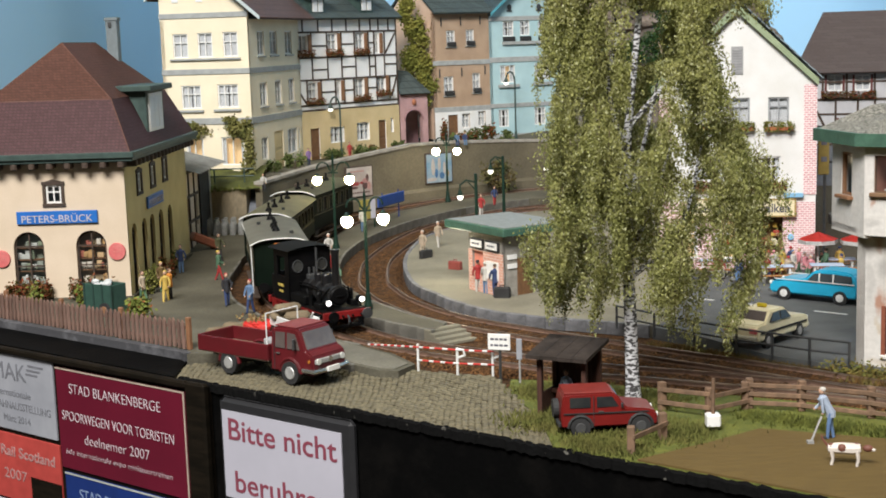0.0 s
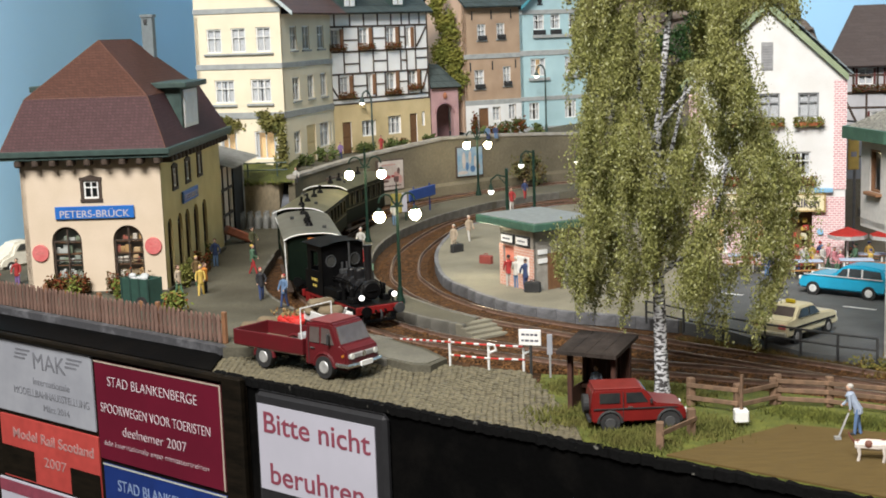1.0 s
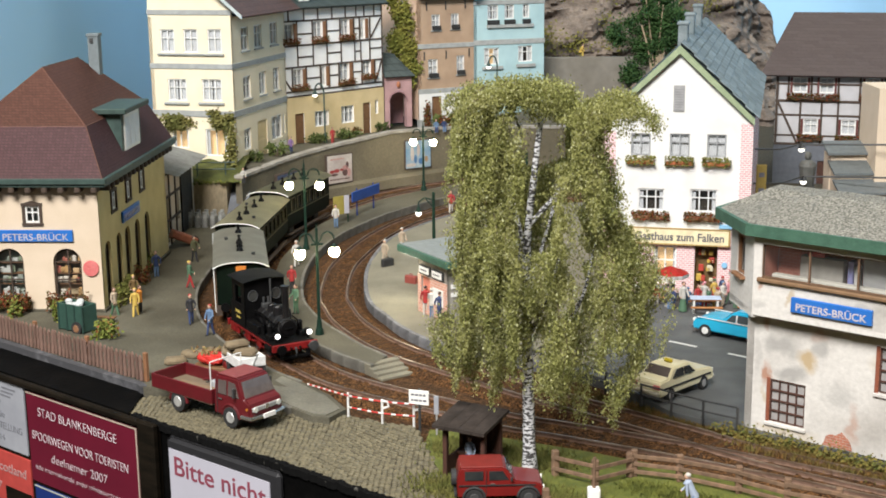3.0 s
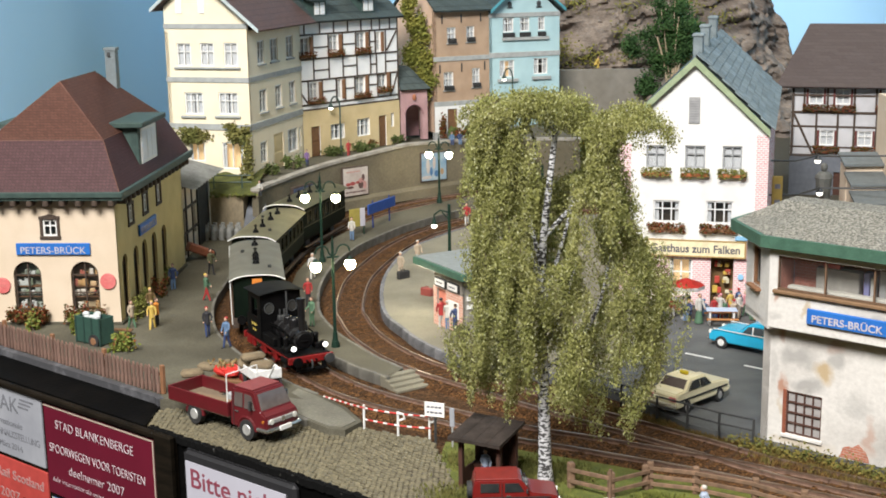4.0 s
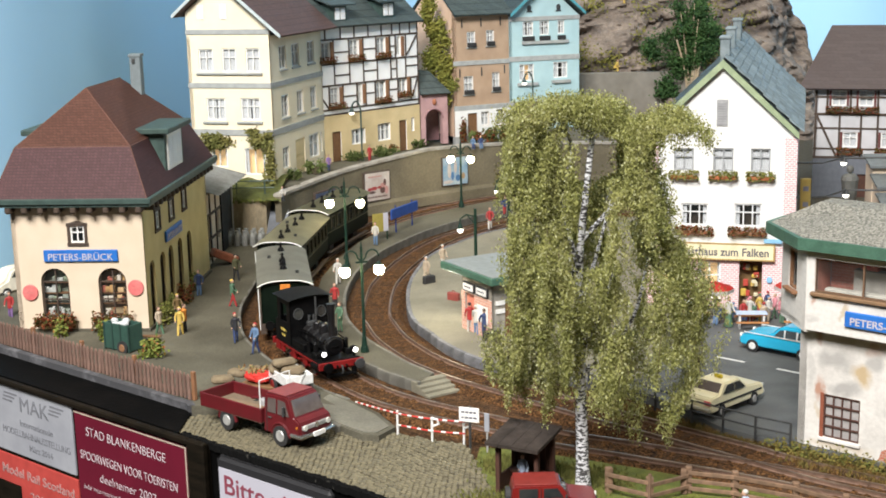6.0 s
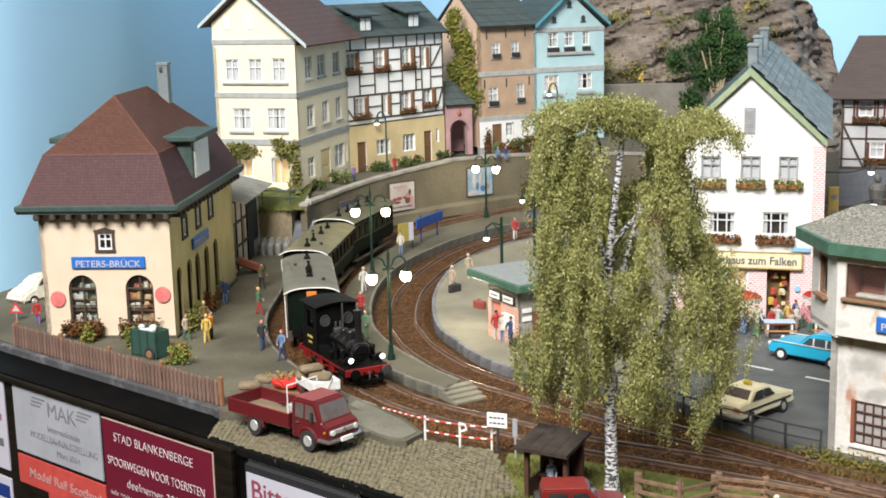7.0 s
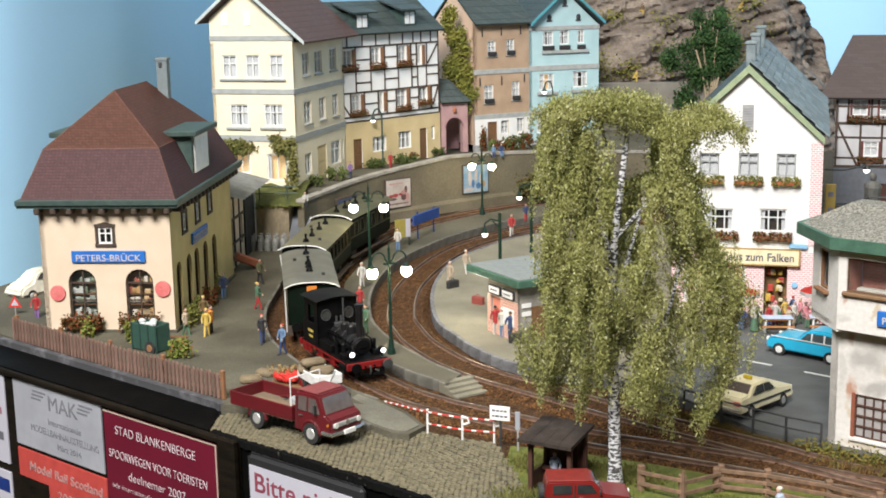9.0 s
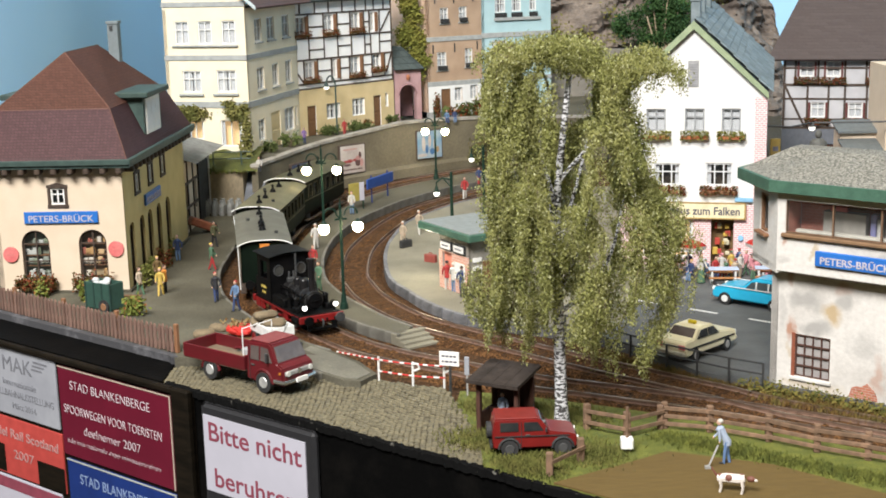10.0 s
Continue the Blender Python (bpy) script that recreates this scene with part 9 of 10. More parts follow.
def figurine(x, y, z, coat, legs, hat=None, rz=0, h=1.95, sit=False, label="", lean=0.0, skirt=False):
    """A plain painted figurine: two legs, body, two arms and a head, in one mesh."""
    b = B()
    k = h / 1.95
    rnd = random.Random(int(x * 131 + y * 71))
    step = rnd.choice((0.05, 0.1, 0.2, 0.26)) * rnd.choice((-1, 1))      # stride
    if sit:
        for s in (-1, 1):
            tube(b, [(s * 0.09, 0.1, 0.55), (s * 0.11, -0.35, 0.57), (s * 0.11, -0.38, 0.08)], 0.08, 6, 1)
        z0 = -0.35
    elif skirt:
        cyl(b, (0, 0, 0.05), (0, 0, 1.0), 0.27, 0.14, n=10, mi=1)
        z0 = 0
    else:
        for s in (-1, 1):
            f = s * step
            tube(b, [(s * 0.1, f, 0.02), (s * 0.095, f * 0.35 - 0.03, 0.48), (s * 0.075, 0, 0.95)], [0.055, 0.075, 0.1], 7, 1)
            ball(b, (s * 0.11, f - 0.07, 0.04), (0.06, 0.13, 0.05), 7, 4)
        z0 = 0
    tube(b, [(0, 0, 0.78 + z0), (0, 0, 0.95 + z0), (0, -lean * 0.4, 1.15 + z0), (0, -lean, 1.46 + z0), (0, -lean, 1.57 + z0)], [0.165, 0.17, 0.145, 0.185, 0.07], 9, 0)
    for s in (-1, 1):
        reach = rnd.uniform(-0.16, 0.34)
        tube(b, [(s * 0.17, -lean, 1.47 + z0), (s * rnd.uniform(0.22, 0.3), -lean - reach * 0.3, 1.2 + z0), (s * rnd.uniform(0.16, 0.3), -lean - reach - 0.06, 0.93 + 0.35 * abs(reach) + z0)], [0.07, 0.06, 0.045], 6, 0)
        ball(b, (s * 0.22, -lean - reach - 0.08, 0.9 + 0.35 * abs(reach) + z0), 0.05, 6, 2)
    ball(b, (0, -lean - 0.02, 1.7 + z0), (0.1, 0.115, 0.135), 9, 2)
    ball(b, (0, -lean + 0.02, 1.76 + z0), (0.112, 0.125, 0.095), 9, 3)
    bmesh.ops.scale(b, vec=(k, k, k), verts=b.verts)
    ob = new("figurine", mesh_of("figurine", b, [coat, legs, SKIN, hat or plain("figure_hair", (0.10, 0.06, 0.04)), M["tyre"]], True))
    ob.matrix_basis = pose(x * S, y * S, z * S, 0, 0, rz)
    return tagged(ob, label, "figurine", "painted figurines")


RED, BLU, GRN, YEL, DRK, WHT, LBL, BEI, PUR = (plain("coat_red", (0.36, 0.035, 0.035)), plain("coat_blue", (0.035, 0.055, 0.135)), plain("coat_green", (0.075, 0.15, 0.09)), plain("coat_yellow", (0.56, 0.39, 0.09)),
    plain("coat_dark", (0.03, 0.03, 0.035)), plain("coat_white", (0.5, 0.48, 0.44)), plain("coat_light_blue", (0.12, 0.2, 0.33)), plain("coat_beige", (0.42, 0.34, 0.25)), plain("coat_purple", (0.2, 0.12, 0.28)))
for q in ((-12.05, 73.4, DRK, BLU, RED, 20, "figurine in black jacket and red cap on the yard"), (-10.45, 71.1, LBL, BLU, RED, -30, "figurine in blue overalls and red cap beside the train"),
          (-15.7, 74.9, YEL, YEL, YEL, 0, "figurine in a yellow coat on the yard"), (-17.0, 75.0, BEI, GRN, None, 60, "walking figurine in beige coat by the station"),
          (-13.85, 81.9, GRN, RED, YEL, 90, "figurine in green coat and yellow hat"), (-15.0, 89.1, plain("coat_olive", (0.10, 0.10, 0.05)), DRK, DRK, 40, "figurine in a long olive coat"),
          (-16.7, 84.8, BLU, LBL, None, 10, "figurine in a blue shirt on the yard"), (-7.6, 87.6, WHT, WHT, WHT, 0, "pale figurine on the middle platform"),
          (-7.0, 80.6, RED, DRK, None, 10, "figurine in a red top behind the engine"), (-6.1, 75.6, GRN, GRN, None, -40, "figurine in a green coat beside the engine"),
          (-6.0, 99.0, WHT, LBL, None, 0, "figurine in a white shirt on the middle platform"), (1.75, 75.2, RED, WHT, DRK, 180, "figurine in a red top and white trousers at the kiosk"),
          (2.15, 74.6, WHT, LBL, WHT, 160, "figurine in white and pale blue at the kiosk"), (2.65, 73.7, BLU, BLU, None, 200, "figurine in a blue coat with a suitcase"),
          (-0.5, 91.4, BEI, WHT, WHT, 30, "beige figurine walking on the island platform"), (-1.5, 87.8, BEI, BEI, WHT, -30, "beige figurine with a bag on the island platform"),
          (2.8, 103.8, RED, WHT, None, 0, "figurine in a red top at the platform end"), (-27.6, 79.2, RED, PUR, None, 0, "figurine in red and purple beside the street"),
          (-15.6, 75.6, plain("coat_orange", (0.55, 0.20, 0.03)), DRK, None, 90, "figurine in orange beside the yellow coat"), (-16.6, 78.2, plain("coat_brown", (0.16, 0.10, 0.04)), GRN, YEL, 30, "figurine in brown near the station shrubs")):
    figurine(q[0], q[1], rise(q[1]), q[2], q[3], q[4], q[5], label=q[6])
figurine(5.9, 75.9, 0.0, DRK, DRK, None, -20, sit=False, h=1.6, label="dark figurine on a small motorcycle", lean=0.2)
for q in ((-8.0, 117.2, 4.14, RED, RED, "red figurine on the upper street", False), (-11.0, 111.5, 4.14, PUR, BLU, "purple figurine on the upper street", False), (-13.55, 102.0, 3.35, WHT, DRK, "figurine seated on the wall", True),
          (1.25, 118.55, 4.9, LBL, BLU, "blue figurine seated on the wall", True), (1.95, 118.95, 4.9, BLU, LBL, "pale blue figurine seated on the wall", True), (4.0, 108.0, 0.9, BLU, RED, "blue and red figurine on the island", False)):
    figurine(q[0], q[1], q[2], q[3], q[4], None, 10, h=1.6, sit=q[6], label=q[5])
figurine(13.36, 46.5, -0.27, plain("coat_grey_blue", (0.34, 0.4, 0.5)), plain("blue_dungarees", (0.12, 0.2, 0.36)), WHT, -110, h=1.95, lean=0.3, label="figurine in grey-blue work clothes hoeing the field")
figurine(19.6, 41.6, -0.27, LBL, LBL, YEL, 0, h=2.0, lean=0.2, label="figurine in blue with yellow hair in the field", skirt=True)
b = B()
tube(b, [(12.95, 46.2, 0.62), (12.55, 46.0, -0.2)], 0.04, 5)
box(b, 12.4, 45.9, -0.27, 12.62, 46.1, -0.17)
tagged(part("hoe", b, M["grey_plastic"]), "small grey garden hoe held in the field", "tool")
figurine(4.5, 51.35, 0.0, plain("coat_grey_blue", (0.34, 0.4, 0.5)), BLU, None, -20, h=1.7, sit=True, label="figurine in grey-blue sitting inside the hut")
# spotted dog shape
b = B()
tube(b, [(-0.75, 0, 0.72), (-0.3, 0, 0.75), (0.3, 0, 0.75), (0.65, 0, 0.8)], [0.2, 0.26, 0.27, 0.2], 9)
for x in (-0.6, 0.5):
    for s in (-1, 1):
        tube(b, [(x, s * 0.13, 0.7), (x + 0.06, s * 0.14, 0.3), (x, s * 0.14, 0.0)], [0.11, 0.07, 0.07], 6)
ball(b, (0.95, 0, 0.82), (0.24, 0.16, 0.17), 8, 1)
ball(b, (1.16, 0, 0.76), (0.14, 0.09, 0.08), 8)
ball(b, (0.45, 0.08, 0.86), (0.24, 0.18, 0.18), 8, 1)
ball(b, (-0.62, 0.02, 0.8), (0.2, 0.2, 0.18), 8, 1)
ball(b, (-0.15, 0.12, 0.82), (0.28, 0.18, 0.2), 8, 1)
ball(b, (-0.15, -0.14, 0.80), (0.24, 0.16, 0.2), 8, 1)
tube(b, [(-0.75, 0, 0.8), (-1.0, 0, 1.15), (-1.05, 0, 1.3)], [0.06, 0.05, 0.03], 6, 1)
ob = new("dog_figurine", mesh_of("dog_figurine", b, [plain("dog_white", (0.66, 0.60, 0.54)), plain("dog_brown", (0.16, 0.06, 0.04))], True))
ob.matrix_basis = pose(13.0 * S, 43.5 * S, -0.27 * S, 0, 0, -18) @ Matrix.Diagonal((0.74, 0.74, 0.74, 1))
tagged(ob, "white and brown spotted dog figurine in the field", "figurine")

# ---- kiosk on the island ----
t = thing("platform_kiosk", 1.31, 76.1, 0, -58, "grey stone kiosk with flat green-edged roof", "kiosk")
KW, KD, KH = 3.4, 3.2, 3.45
part("front_wall", wall_bm(KW, KH, [(0.35, 1.1, 1.5, 2.35)], 0.15), M["stone"], t)
part("right_wall", wall_bm(KD, KH, [(0.9, 0.0, 1.9, 2.1)], 0.15), M["stone"], t, at=(KW, 0, 0), rot=(0, 0, 90))
part("left_wall", wall_bm(KD, KH, [], 0.15), M["stone"], t, at=(0, KD, 0), rot=(0, 0, -90))
part("back_wall", wall_bm(KW, KH, [], 0.15), M["stone"], t, at=(KW, KD, 0), rot=(0, 0, 180))
part("brick_face", wall_bm(KW, 2.4, [(0.35, 1.1, 1.5, 2.35)], 0.05), tiled("coral_brick", (0.56, 0.27, 0.2), (0.62, 0.33, 0.25), 0.0034, 0.0016, (0.62, 0.5, 0.42), 0.8, depth=0.3, gap=0.14), t, at=(0, -0.052, 0))
b = B()
box(b, 0.3, 0.14, 1.05, 1.55, 0.2, 2.4)
part("red_poster", b, plain("coral_poster", (0.72, 0.26, 0.18)), t)
for x in (0.35, 1.85):
    b = B()
    box(b, x, -0.16, 2.5, x + 1.25, -0.02, 3.05, 0.02)
    sg = part("sign", b, M["tyre"], t)
    b = B()
    box(b, x + 0.08, -0.19, 2.58, x + 1.17, -0.158, 2.97)
    sf = part("sign_face", b, M["white_frame"], sg)
    bars(sg, x + 0.25, 2.73, 0.7, 0.1, M["ink_dark"], y=-0.192)
b = B()
box(b, 1.85, -0.1, 0.9, 3.0, -0.02, 1.9)
part("counter_hatch", b, M["white_frame"], t)
b = B()
box(b, KW - 0.02, 0.9, 0.0, KW + 0.04, 1.9, 2.1)
part("door", b, M["brown_door"], t)
for y, z in ((0.25, 2.1), (0.25, 1.6)):
    b = B()
    box(b, KW, y, z, KW + 0.08, y + 0.6, z + 0.25)
    part("side_sign", b, M["white_frame"], t)
b = B()
box(b, -1.85, -0.45, KH, KW + 0.7, KD + 0.9, KH + 0.45, 0.05)
part("roof_edge", b, M["green_edge"], t)
b = B()
box(b, -1.7, -0.3, KH + 0.44, KW + 0.55, KD + 0.75, KH + 0.5, 0.02)
part("roof_felt", b, plain("grey_roof_felt", (0.23, 0.245, 0.235)), t)
ld = bpy.data.lights.new("kiosk_light", "POINT")
ld.energy, ld.color, ld.shadow_soft_size = 0.05, (1.0, 0.88, 0.66), 0.006
lo_ = new("kiosk_light", ld)
lo_.matrix_basis = pose(0.55 * S, 77.0 * S, 3.0 * S)
tagged(lo_, kind="structure")
for x, y, c, lb in ((0.55, 82.6, plain("brown_suitcase", (0.22, 0.05, 0.04)), "dark red suitcase standing on the platform"), (3.0, 73.2, M["tyre"], "black suitcase standing on the platform"), (-1.3, 87.3, M["tyre"], "small black bag on the platform")):
    b = B()
    box(b, -0.45, -0.18, 0, 0.45, 0.18, 0.62, 0.06)
    tube(b, [(-0.12, 0, 0.6), (-0.1, 0, 0.72), (0.1, 0, 0.72), (0.12, 0, 0.6)], 0.03, 5)
    ob = part("suitcase", b, c, None, at=(x, y, rise(y)), rot=(0, 0, random.uniform(-40, 40)))
    tagged(ob, lb, "suitcase", "suitcases")

# notice boards on the middle platform
t = thing("blue_station_sign", -4.15, 104.4, rise(104.4), 66, "blue station sign on two posts", "sign")
for x in (-1.4, 1.4):
    b = B()
    tube(b, [(x, 0, 0), (x, 0, 2.2)], 0.06, 6)
    part("post", b, M["plate_blue"], t)
b = B()
box(b, -2.3, -0.12, 1.15, 2.3, 0.0, 2.0, 0.05)
part("board", b, plain("deep_blue_enamel", (0.025, 0.075, 0.30)), t)
t = thing("yellow_timetable", -5.75, 100.7, rise(100.7), 35, "yellow and white timetable board on posts", "sign")
for x in (-0.6, 0.6):
    b = B()
    tube(b, [(x, 0, 0), (x, 0, 2.2)], 0.06, 6)
    part("post", b, M["lamp_green"], t)
b = B()
box(b, -0.7, -0.08, 0.7, 0.25, 0.0, 2.15, 0.02)
part("yellow_panel", b, plain("timetable_yellow", (0.3, 0.25, 0.06)), t)
b = B()
box(b, 0.27, -0.08, 0.7, 0.7, 0.0, 2.15, 0.02)
part("white_panel", b, M["paper"], t)

# steps at the end of the middle platform
t = thing("platform_steps", -0.35, 66.3, -0.62, -53, "worn grey stone steps at the platform end", "steps")
for k in range(4):
    b = B()
    box(b, 0.42 * k - 0.1, -1.0, 0, 0.42 * k + 0.36, 1.0, 0.62 - 0.15 * k, 0.03)
    part("step", b, M["island_concrete"], t)

# posters on the retaining wall
def poster(p0, p1, z0, z1, label, colours):
    d = Vector((p1[0] - p0[0], p1[1] - p0[1]))
    t = thing("wall_poster", p0[0], p0[1], z0, math.degrees(math.atan2(d.y, d.x)), label, "poster", "posters on the wall")
    w_, h_ = d.length, z1 - z0
    b = B()
    box(b, -0.12, -0.3, -0.12, w_ + 0.12, 0.3, h_ + 0.12, 0.04)
    part("frame", b, M["timber"], t)
    b = B()
    box(b, 0, -0.34, 0, w_, -0.29, h_)
    sh = part("sheet", b, colours[0], t)
    for x, z, ww, hh, m in colours[1]:
        b = B()
        n = 10
        verts_faces(b, [(w_ * x + w_ * ww * math.cos(6.283 * i / n), -0.36, h_ * z + h_ * hh * math.sin(6.283 * i / n)) for i in range(n)] + [(w_ * x + w_ * ww * math.cos(6.283 * i / n), -0.33, h_ * z + h_ * hh * math.sin(6.283 * i / n)) for i in range(n)],
                    [tuple(range(n))] + [(i, (i + 1) % n, n + (i + 1) % n, n + i) for i in range(n)])
        part("printed_shape", b, m, sh)
    return sh, w_, h_


r_, br_, pk_ = plain("poster_red", (0.3, 0.05, 0.05)), plain("poster_brown", (0.11, 0.06, 0.055)), plain("poster_pink", (0.45, 0.24, 0.22))
PALE = mat("pale_print_paper", (0.5, 0.46, 0.42), (0.36, 0.3, 0.27), 60, 0.7, bump=0.0, fine=0.1)
sh, w_, h_ = poster((-8.15, 112.0), (-6.2, 113.7), 1.45, 3.85, "white poster with red and brown shapes in a brown frame", (PALE, ((0.18, 0.42, 0.1, 0.06, r_), (0.36, 0.44, 0.12, 0.07, r_), (0.26, 0.3, 0.16, 0.045, br_), (0.7, 0.36, 0.11, 0.14, br_), (0.8, 0.62, 0.06, 0.13, br_), (0.72, 0.52, 0.12, 0.09, pk_), (0.86, 0.34, 0.07, 0.15, pk_), (0.56, 0.46, 0.07, 0.05, r_))))
bars(sh, 0.3, h_ * 0.84, w_ * 0.55, 0.12, pk_, y=-0.35)
bars(sh, 0.2, h_ * 0.1, w_ * 0.8, 0.12, br_, y=-0.35)
DBL = plain("poster_dark_blue", (0.05, 0.13, 0.27))
poster((-1.6, 117.1), (0.55, 118.45), 1.9, 4.35, "blue and white poster in a brown frame", (mat("poster_blue", (0.14, 0.25, 0.36), (0.3, 0.36, 0.4), 90, 0.7, bump=0.0, fine=0.1), ((0.25, 0.55, 0.07, 0.3, PALE), (0.5, 0.65, 0.06, 0.24, PALE), (0.7, 0.5, 0.05, 0.22, PALE), (0.6, 0.24, 0.1, 0.12, DBL), (0.82, 0.3, 0.07, 0.12, plain("poster_orange", (0.3, 0.2, 0.11))), (0.2, 0.12, 0.2, 0.06, PALE), (0.38, 0.33, 0.06, 0.16, DBL))))
poster((-11.75, 106.5), (-10.5, 109.0), 1.9, 3.1, "dark enamel advertising sign on the wall", (plain("enamel_dark_blue", (0.06, 0.08, 0.14)), ((0.5, 0.5, 0.3, 0.2, plain("enamel_grey", (0.22, 0.24, 0.28))),)))

# ---- rock face with trees behind the houses ----
b = B()
nx, nz = 150, 96
G_ = []
for i in range(nx + 1):
    x = 9.5 + 31.5 * i / nx
    tp = 24.0 if x < 30 else (24.0 - (x - 30) * 1.25 if x < 38.6 else 13.2 - (x - 38.6) * 5.0)
    col = []
    for k in range(nz + 1):
        v = k / nz
        z = 1.0 + (max(tp, 2.0) - 1.0) * v
        y = 141 + 13 * v ** 1.4 + (0.0 if x < 33 else (x - 33) * 0.9)
        p = Vector((x, y, z))
        n1 = noise.fractal(p * 0.22, 1.0, 2.1, 5)
        bed = z - 0.33 * x + 0.8 * n1      # slanting beds, worn back unevenly
        n2 = noise.ridged_multi_fractal(Vector((x * 0.12, y * 0.12, bed * 0.75)), 1.0, 2.0, 5, 1.0, 2.0)
        n3 = noise.noise(Vector((x * 0.35, y * 0.3, bed * 2.6)))
        col.append(b.verts.new((x + 0.5 * n1, y - 2.2 * n1 - 0.9 * n2 - 0.42 * n3, z + 0.5 * n1 * (v > 0.05))))
    G_.append(col)
for i in range(nx):
    for k in range(nz):
        b.faces.new((G_[i][k], G_[i + 1][k], G_[i + 1][k + 1], G_[i][k + 1]))
for i in range(nx):      # top and back of the hill
    p0, p1 = G_[i][-1], G_[i + 1][-1]
    b.faces.new((p0, p1, b.verts.new(p1.co + Vector((0, 14, -1.5))), b.verts.new(p0.co + Vector((0, 14, -1.5)))))
tagged(part("rock_hill", b, M["rock"], smooth=True), "brown layered rock face behind the town", "rock", kind="structure")
rp = [(random.uniform(11, 30), random.uniform(6, 20)) for _ in range(26)]
pts = []
for x, z in rp:
    v = (z - 1) / 23.0
    y = 141 + 13 * max(0, v) ** 1.4 - 2.2
    for _ in range(90):
        pts.append((x + random.gauss(0, 0.9), y + random.gauss(0, 0.6), z + random.gauss(0, 0.55)))
b = B()
leaves(b, pts, 0.2)
tagged(part("moss_patches", b, mat("yellow_green_moss", (0.20, 0.18, 0.035), (0.12, 0.12, 0.03), 100, 0.9, bump=0.0, fine=0.3)), "yellow-green moss and shrubs on the rock", "shrub", kind="stuff")
b = B()
box(b, 9.0, 137.5, 3.5, 27.0, 138.6, 9.9, 0.05)
tagged(part("wall_hill_road", b, mat("pale_grey_wall", (0.24, 0.22, 0.19), (0.17, 0.155, 0.13), 20, 0.9, bump=0.2)), "grey wall below the rock face", "wall", kind="structure")
for q in ((15.6, 138.0, 9.95, YEL, YEL), (17.0, 146.5, 16.5, plain("coat_brown", (0.16, 0.10, 0.04)), YEL), (27.8, 147.5, 16.6, YEL, YEL), (24.2, 144.5, 13.0, plain("coat_orange", (0.55, 0.20, 0.03)), RED)):
    figurine(q[0], q[1], q[2], q[3], q[4], None, 60, h=1.7, sit=True, label="crouching climber figurine in bright clothes on the rock", lean=0.35)

# dark green tree on the slope
t = thing("slope_tree", 23.3, 137.0, 7.2, 0, "dark green tree with several pale stems", "tree")
b = B()
box(b, -2.5, -0.8, -6.5, 3.0, 1.5, 0.1, 0.3)
part("earth_mound", b, M["rock"], t)
tips = []
rnd = random.Random(23)
for a, l in ((0.05, 9.6), (0.3, 8.4), (-0.25, 8.8), (0.5, 7.4), (-0.5, 6.0), (0.12, 8.0)):
    b = B()
    e = (math.sin(a) * l * 0.55, rnd.uniform(-0.6, 0.6), l)
    tube(b, spline([(0.5 * a, 0, 0), (math.sin(a) * l * 0.25, e[1] * 0.4, l * 0.5), e], 0.8), [0.17 - 0.012 * q for q in range(len(spline([(0.5 * a, 0, 0), (math.sin(a) * l * 0.25, e[1] * 0.4, l * 0.5), e], 0.8)))], 6)
    part("stem", b, plain("pale_stem", (0.42, 0.33, 0.22)), t)
    for f in (0.5, 0.62, 0.76, 0.9, 1.04):
        tips.append((e[0] * f * 0.95 + rnd.gauss(0, 0.6), e[1] * f + rnd.gauss(0, 0.5) + 0.6, e[2] * f + rnd.gauss(0, 0.4)))
b = B()
pts = []
for c in tips + [(-4.4, 0, 5.0), (-4.1, 0, 5.6), (-3.7, 0, 4.4), (-2.6, 0, 1.6), (-2.0, 0, 0.9), (-2.9, 0, 0.7), (-1.5, 0.4, 2.6), (-1.9, 0.4, 3.9), (2.1, 0.5, 5.4), (2.4, 0.5, 6.8)]:
    for _ in range(300):
        pts.append((c[0] + rnd.gauss(0, 0.45), c[1] + rnd.gauss(0, 0.5), c[2] + rnd.gauss(0, 0.4)))
leaves(b, pts, 0.17)
part("crown", b, mat("deep_green_leaf", (0.028, 0.07, 0.02), (0.055, 0.12, 0.032), 90, 0.8, bump=0.0, fine=0.35, leafy=0.3), t)

# ---- shrubs and creepers ----
def creeper(name, x, y, z, r, label, n=700, m=None, size=0.17):
    b = B()
    cl = [(random.uniform(-1, 1) * r[0], random.uniform(-1, 1) * r[1], random.uniform(-1, 1) * r[2]) for _ in range(10)]
    pts = []
    for _ in range(n):
        c = random.choice(cl)
        pts.append((x + c[0] + random.gauss(0, 0.3) * r[0], y + c[1] + random.gauss(0, 0.3) * r[1], z + c[2] + random.gauss(0, 0.25) * r[2]))
    leaves(b, pts, size)
    return tagged(part(name, b, m or M["foliage"]), label, "shrub", "shrubs and creepers")


OLIVE2 = mat("dark_olive_creeper", (0.11, 0.115, 0.028), (0.16, 0.145, 0.04), 90, 0.85, bump=0.0, fine=0.35)
OLIVE = mat("olive_creeper", (0.14, 0.15, 0.025), (0.2, 0.19, 0.035), 90, 0.85, bump=0.0, fine=0.35)
creeper("creeper", -2.6, 127.8, 16.6, (0.8, 0.6, 1.6), "olive creeper on the peach gable", 2000, OLIVE)
creeper("creeper", -1.5, 127.2, 10.4, (0.8, 0.5, 1.7), "olive creeper on the peach gable", 2000, OLIVE)
creeper("creeper", -2.3, 127.6, 13.0, (0.9, 0.6, 1.9), "olive creeper on the peach gable", 2000, OLIVE)
creeper("creeper", -20.3, 106.2, 7.5, (1.5, 0.35, 0.6), "olive-green creeper over the house front", 900, OLIVE2)
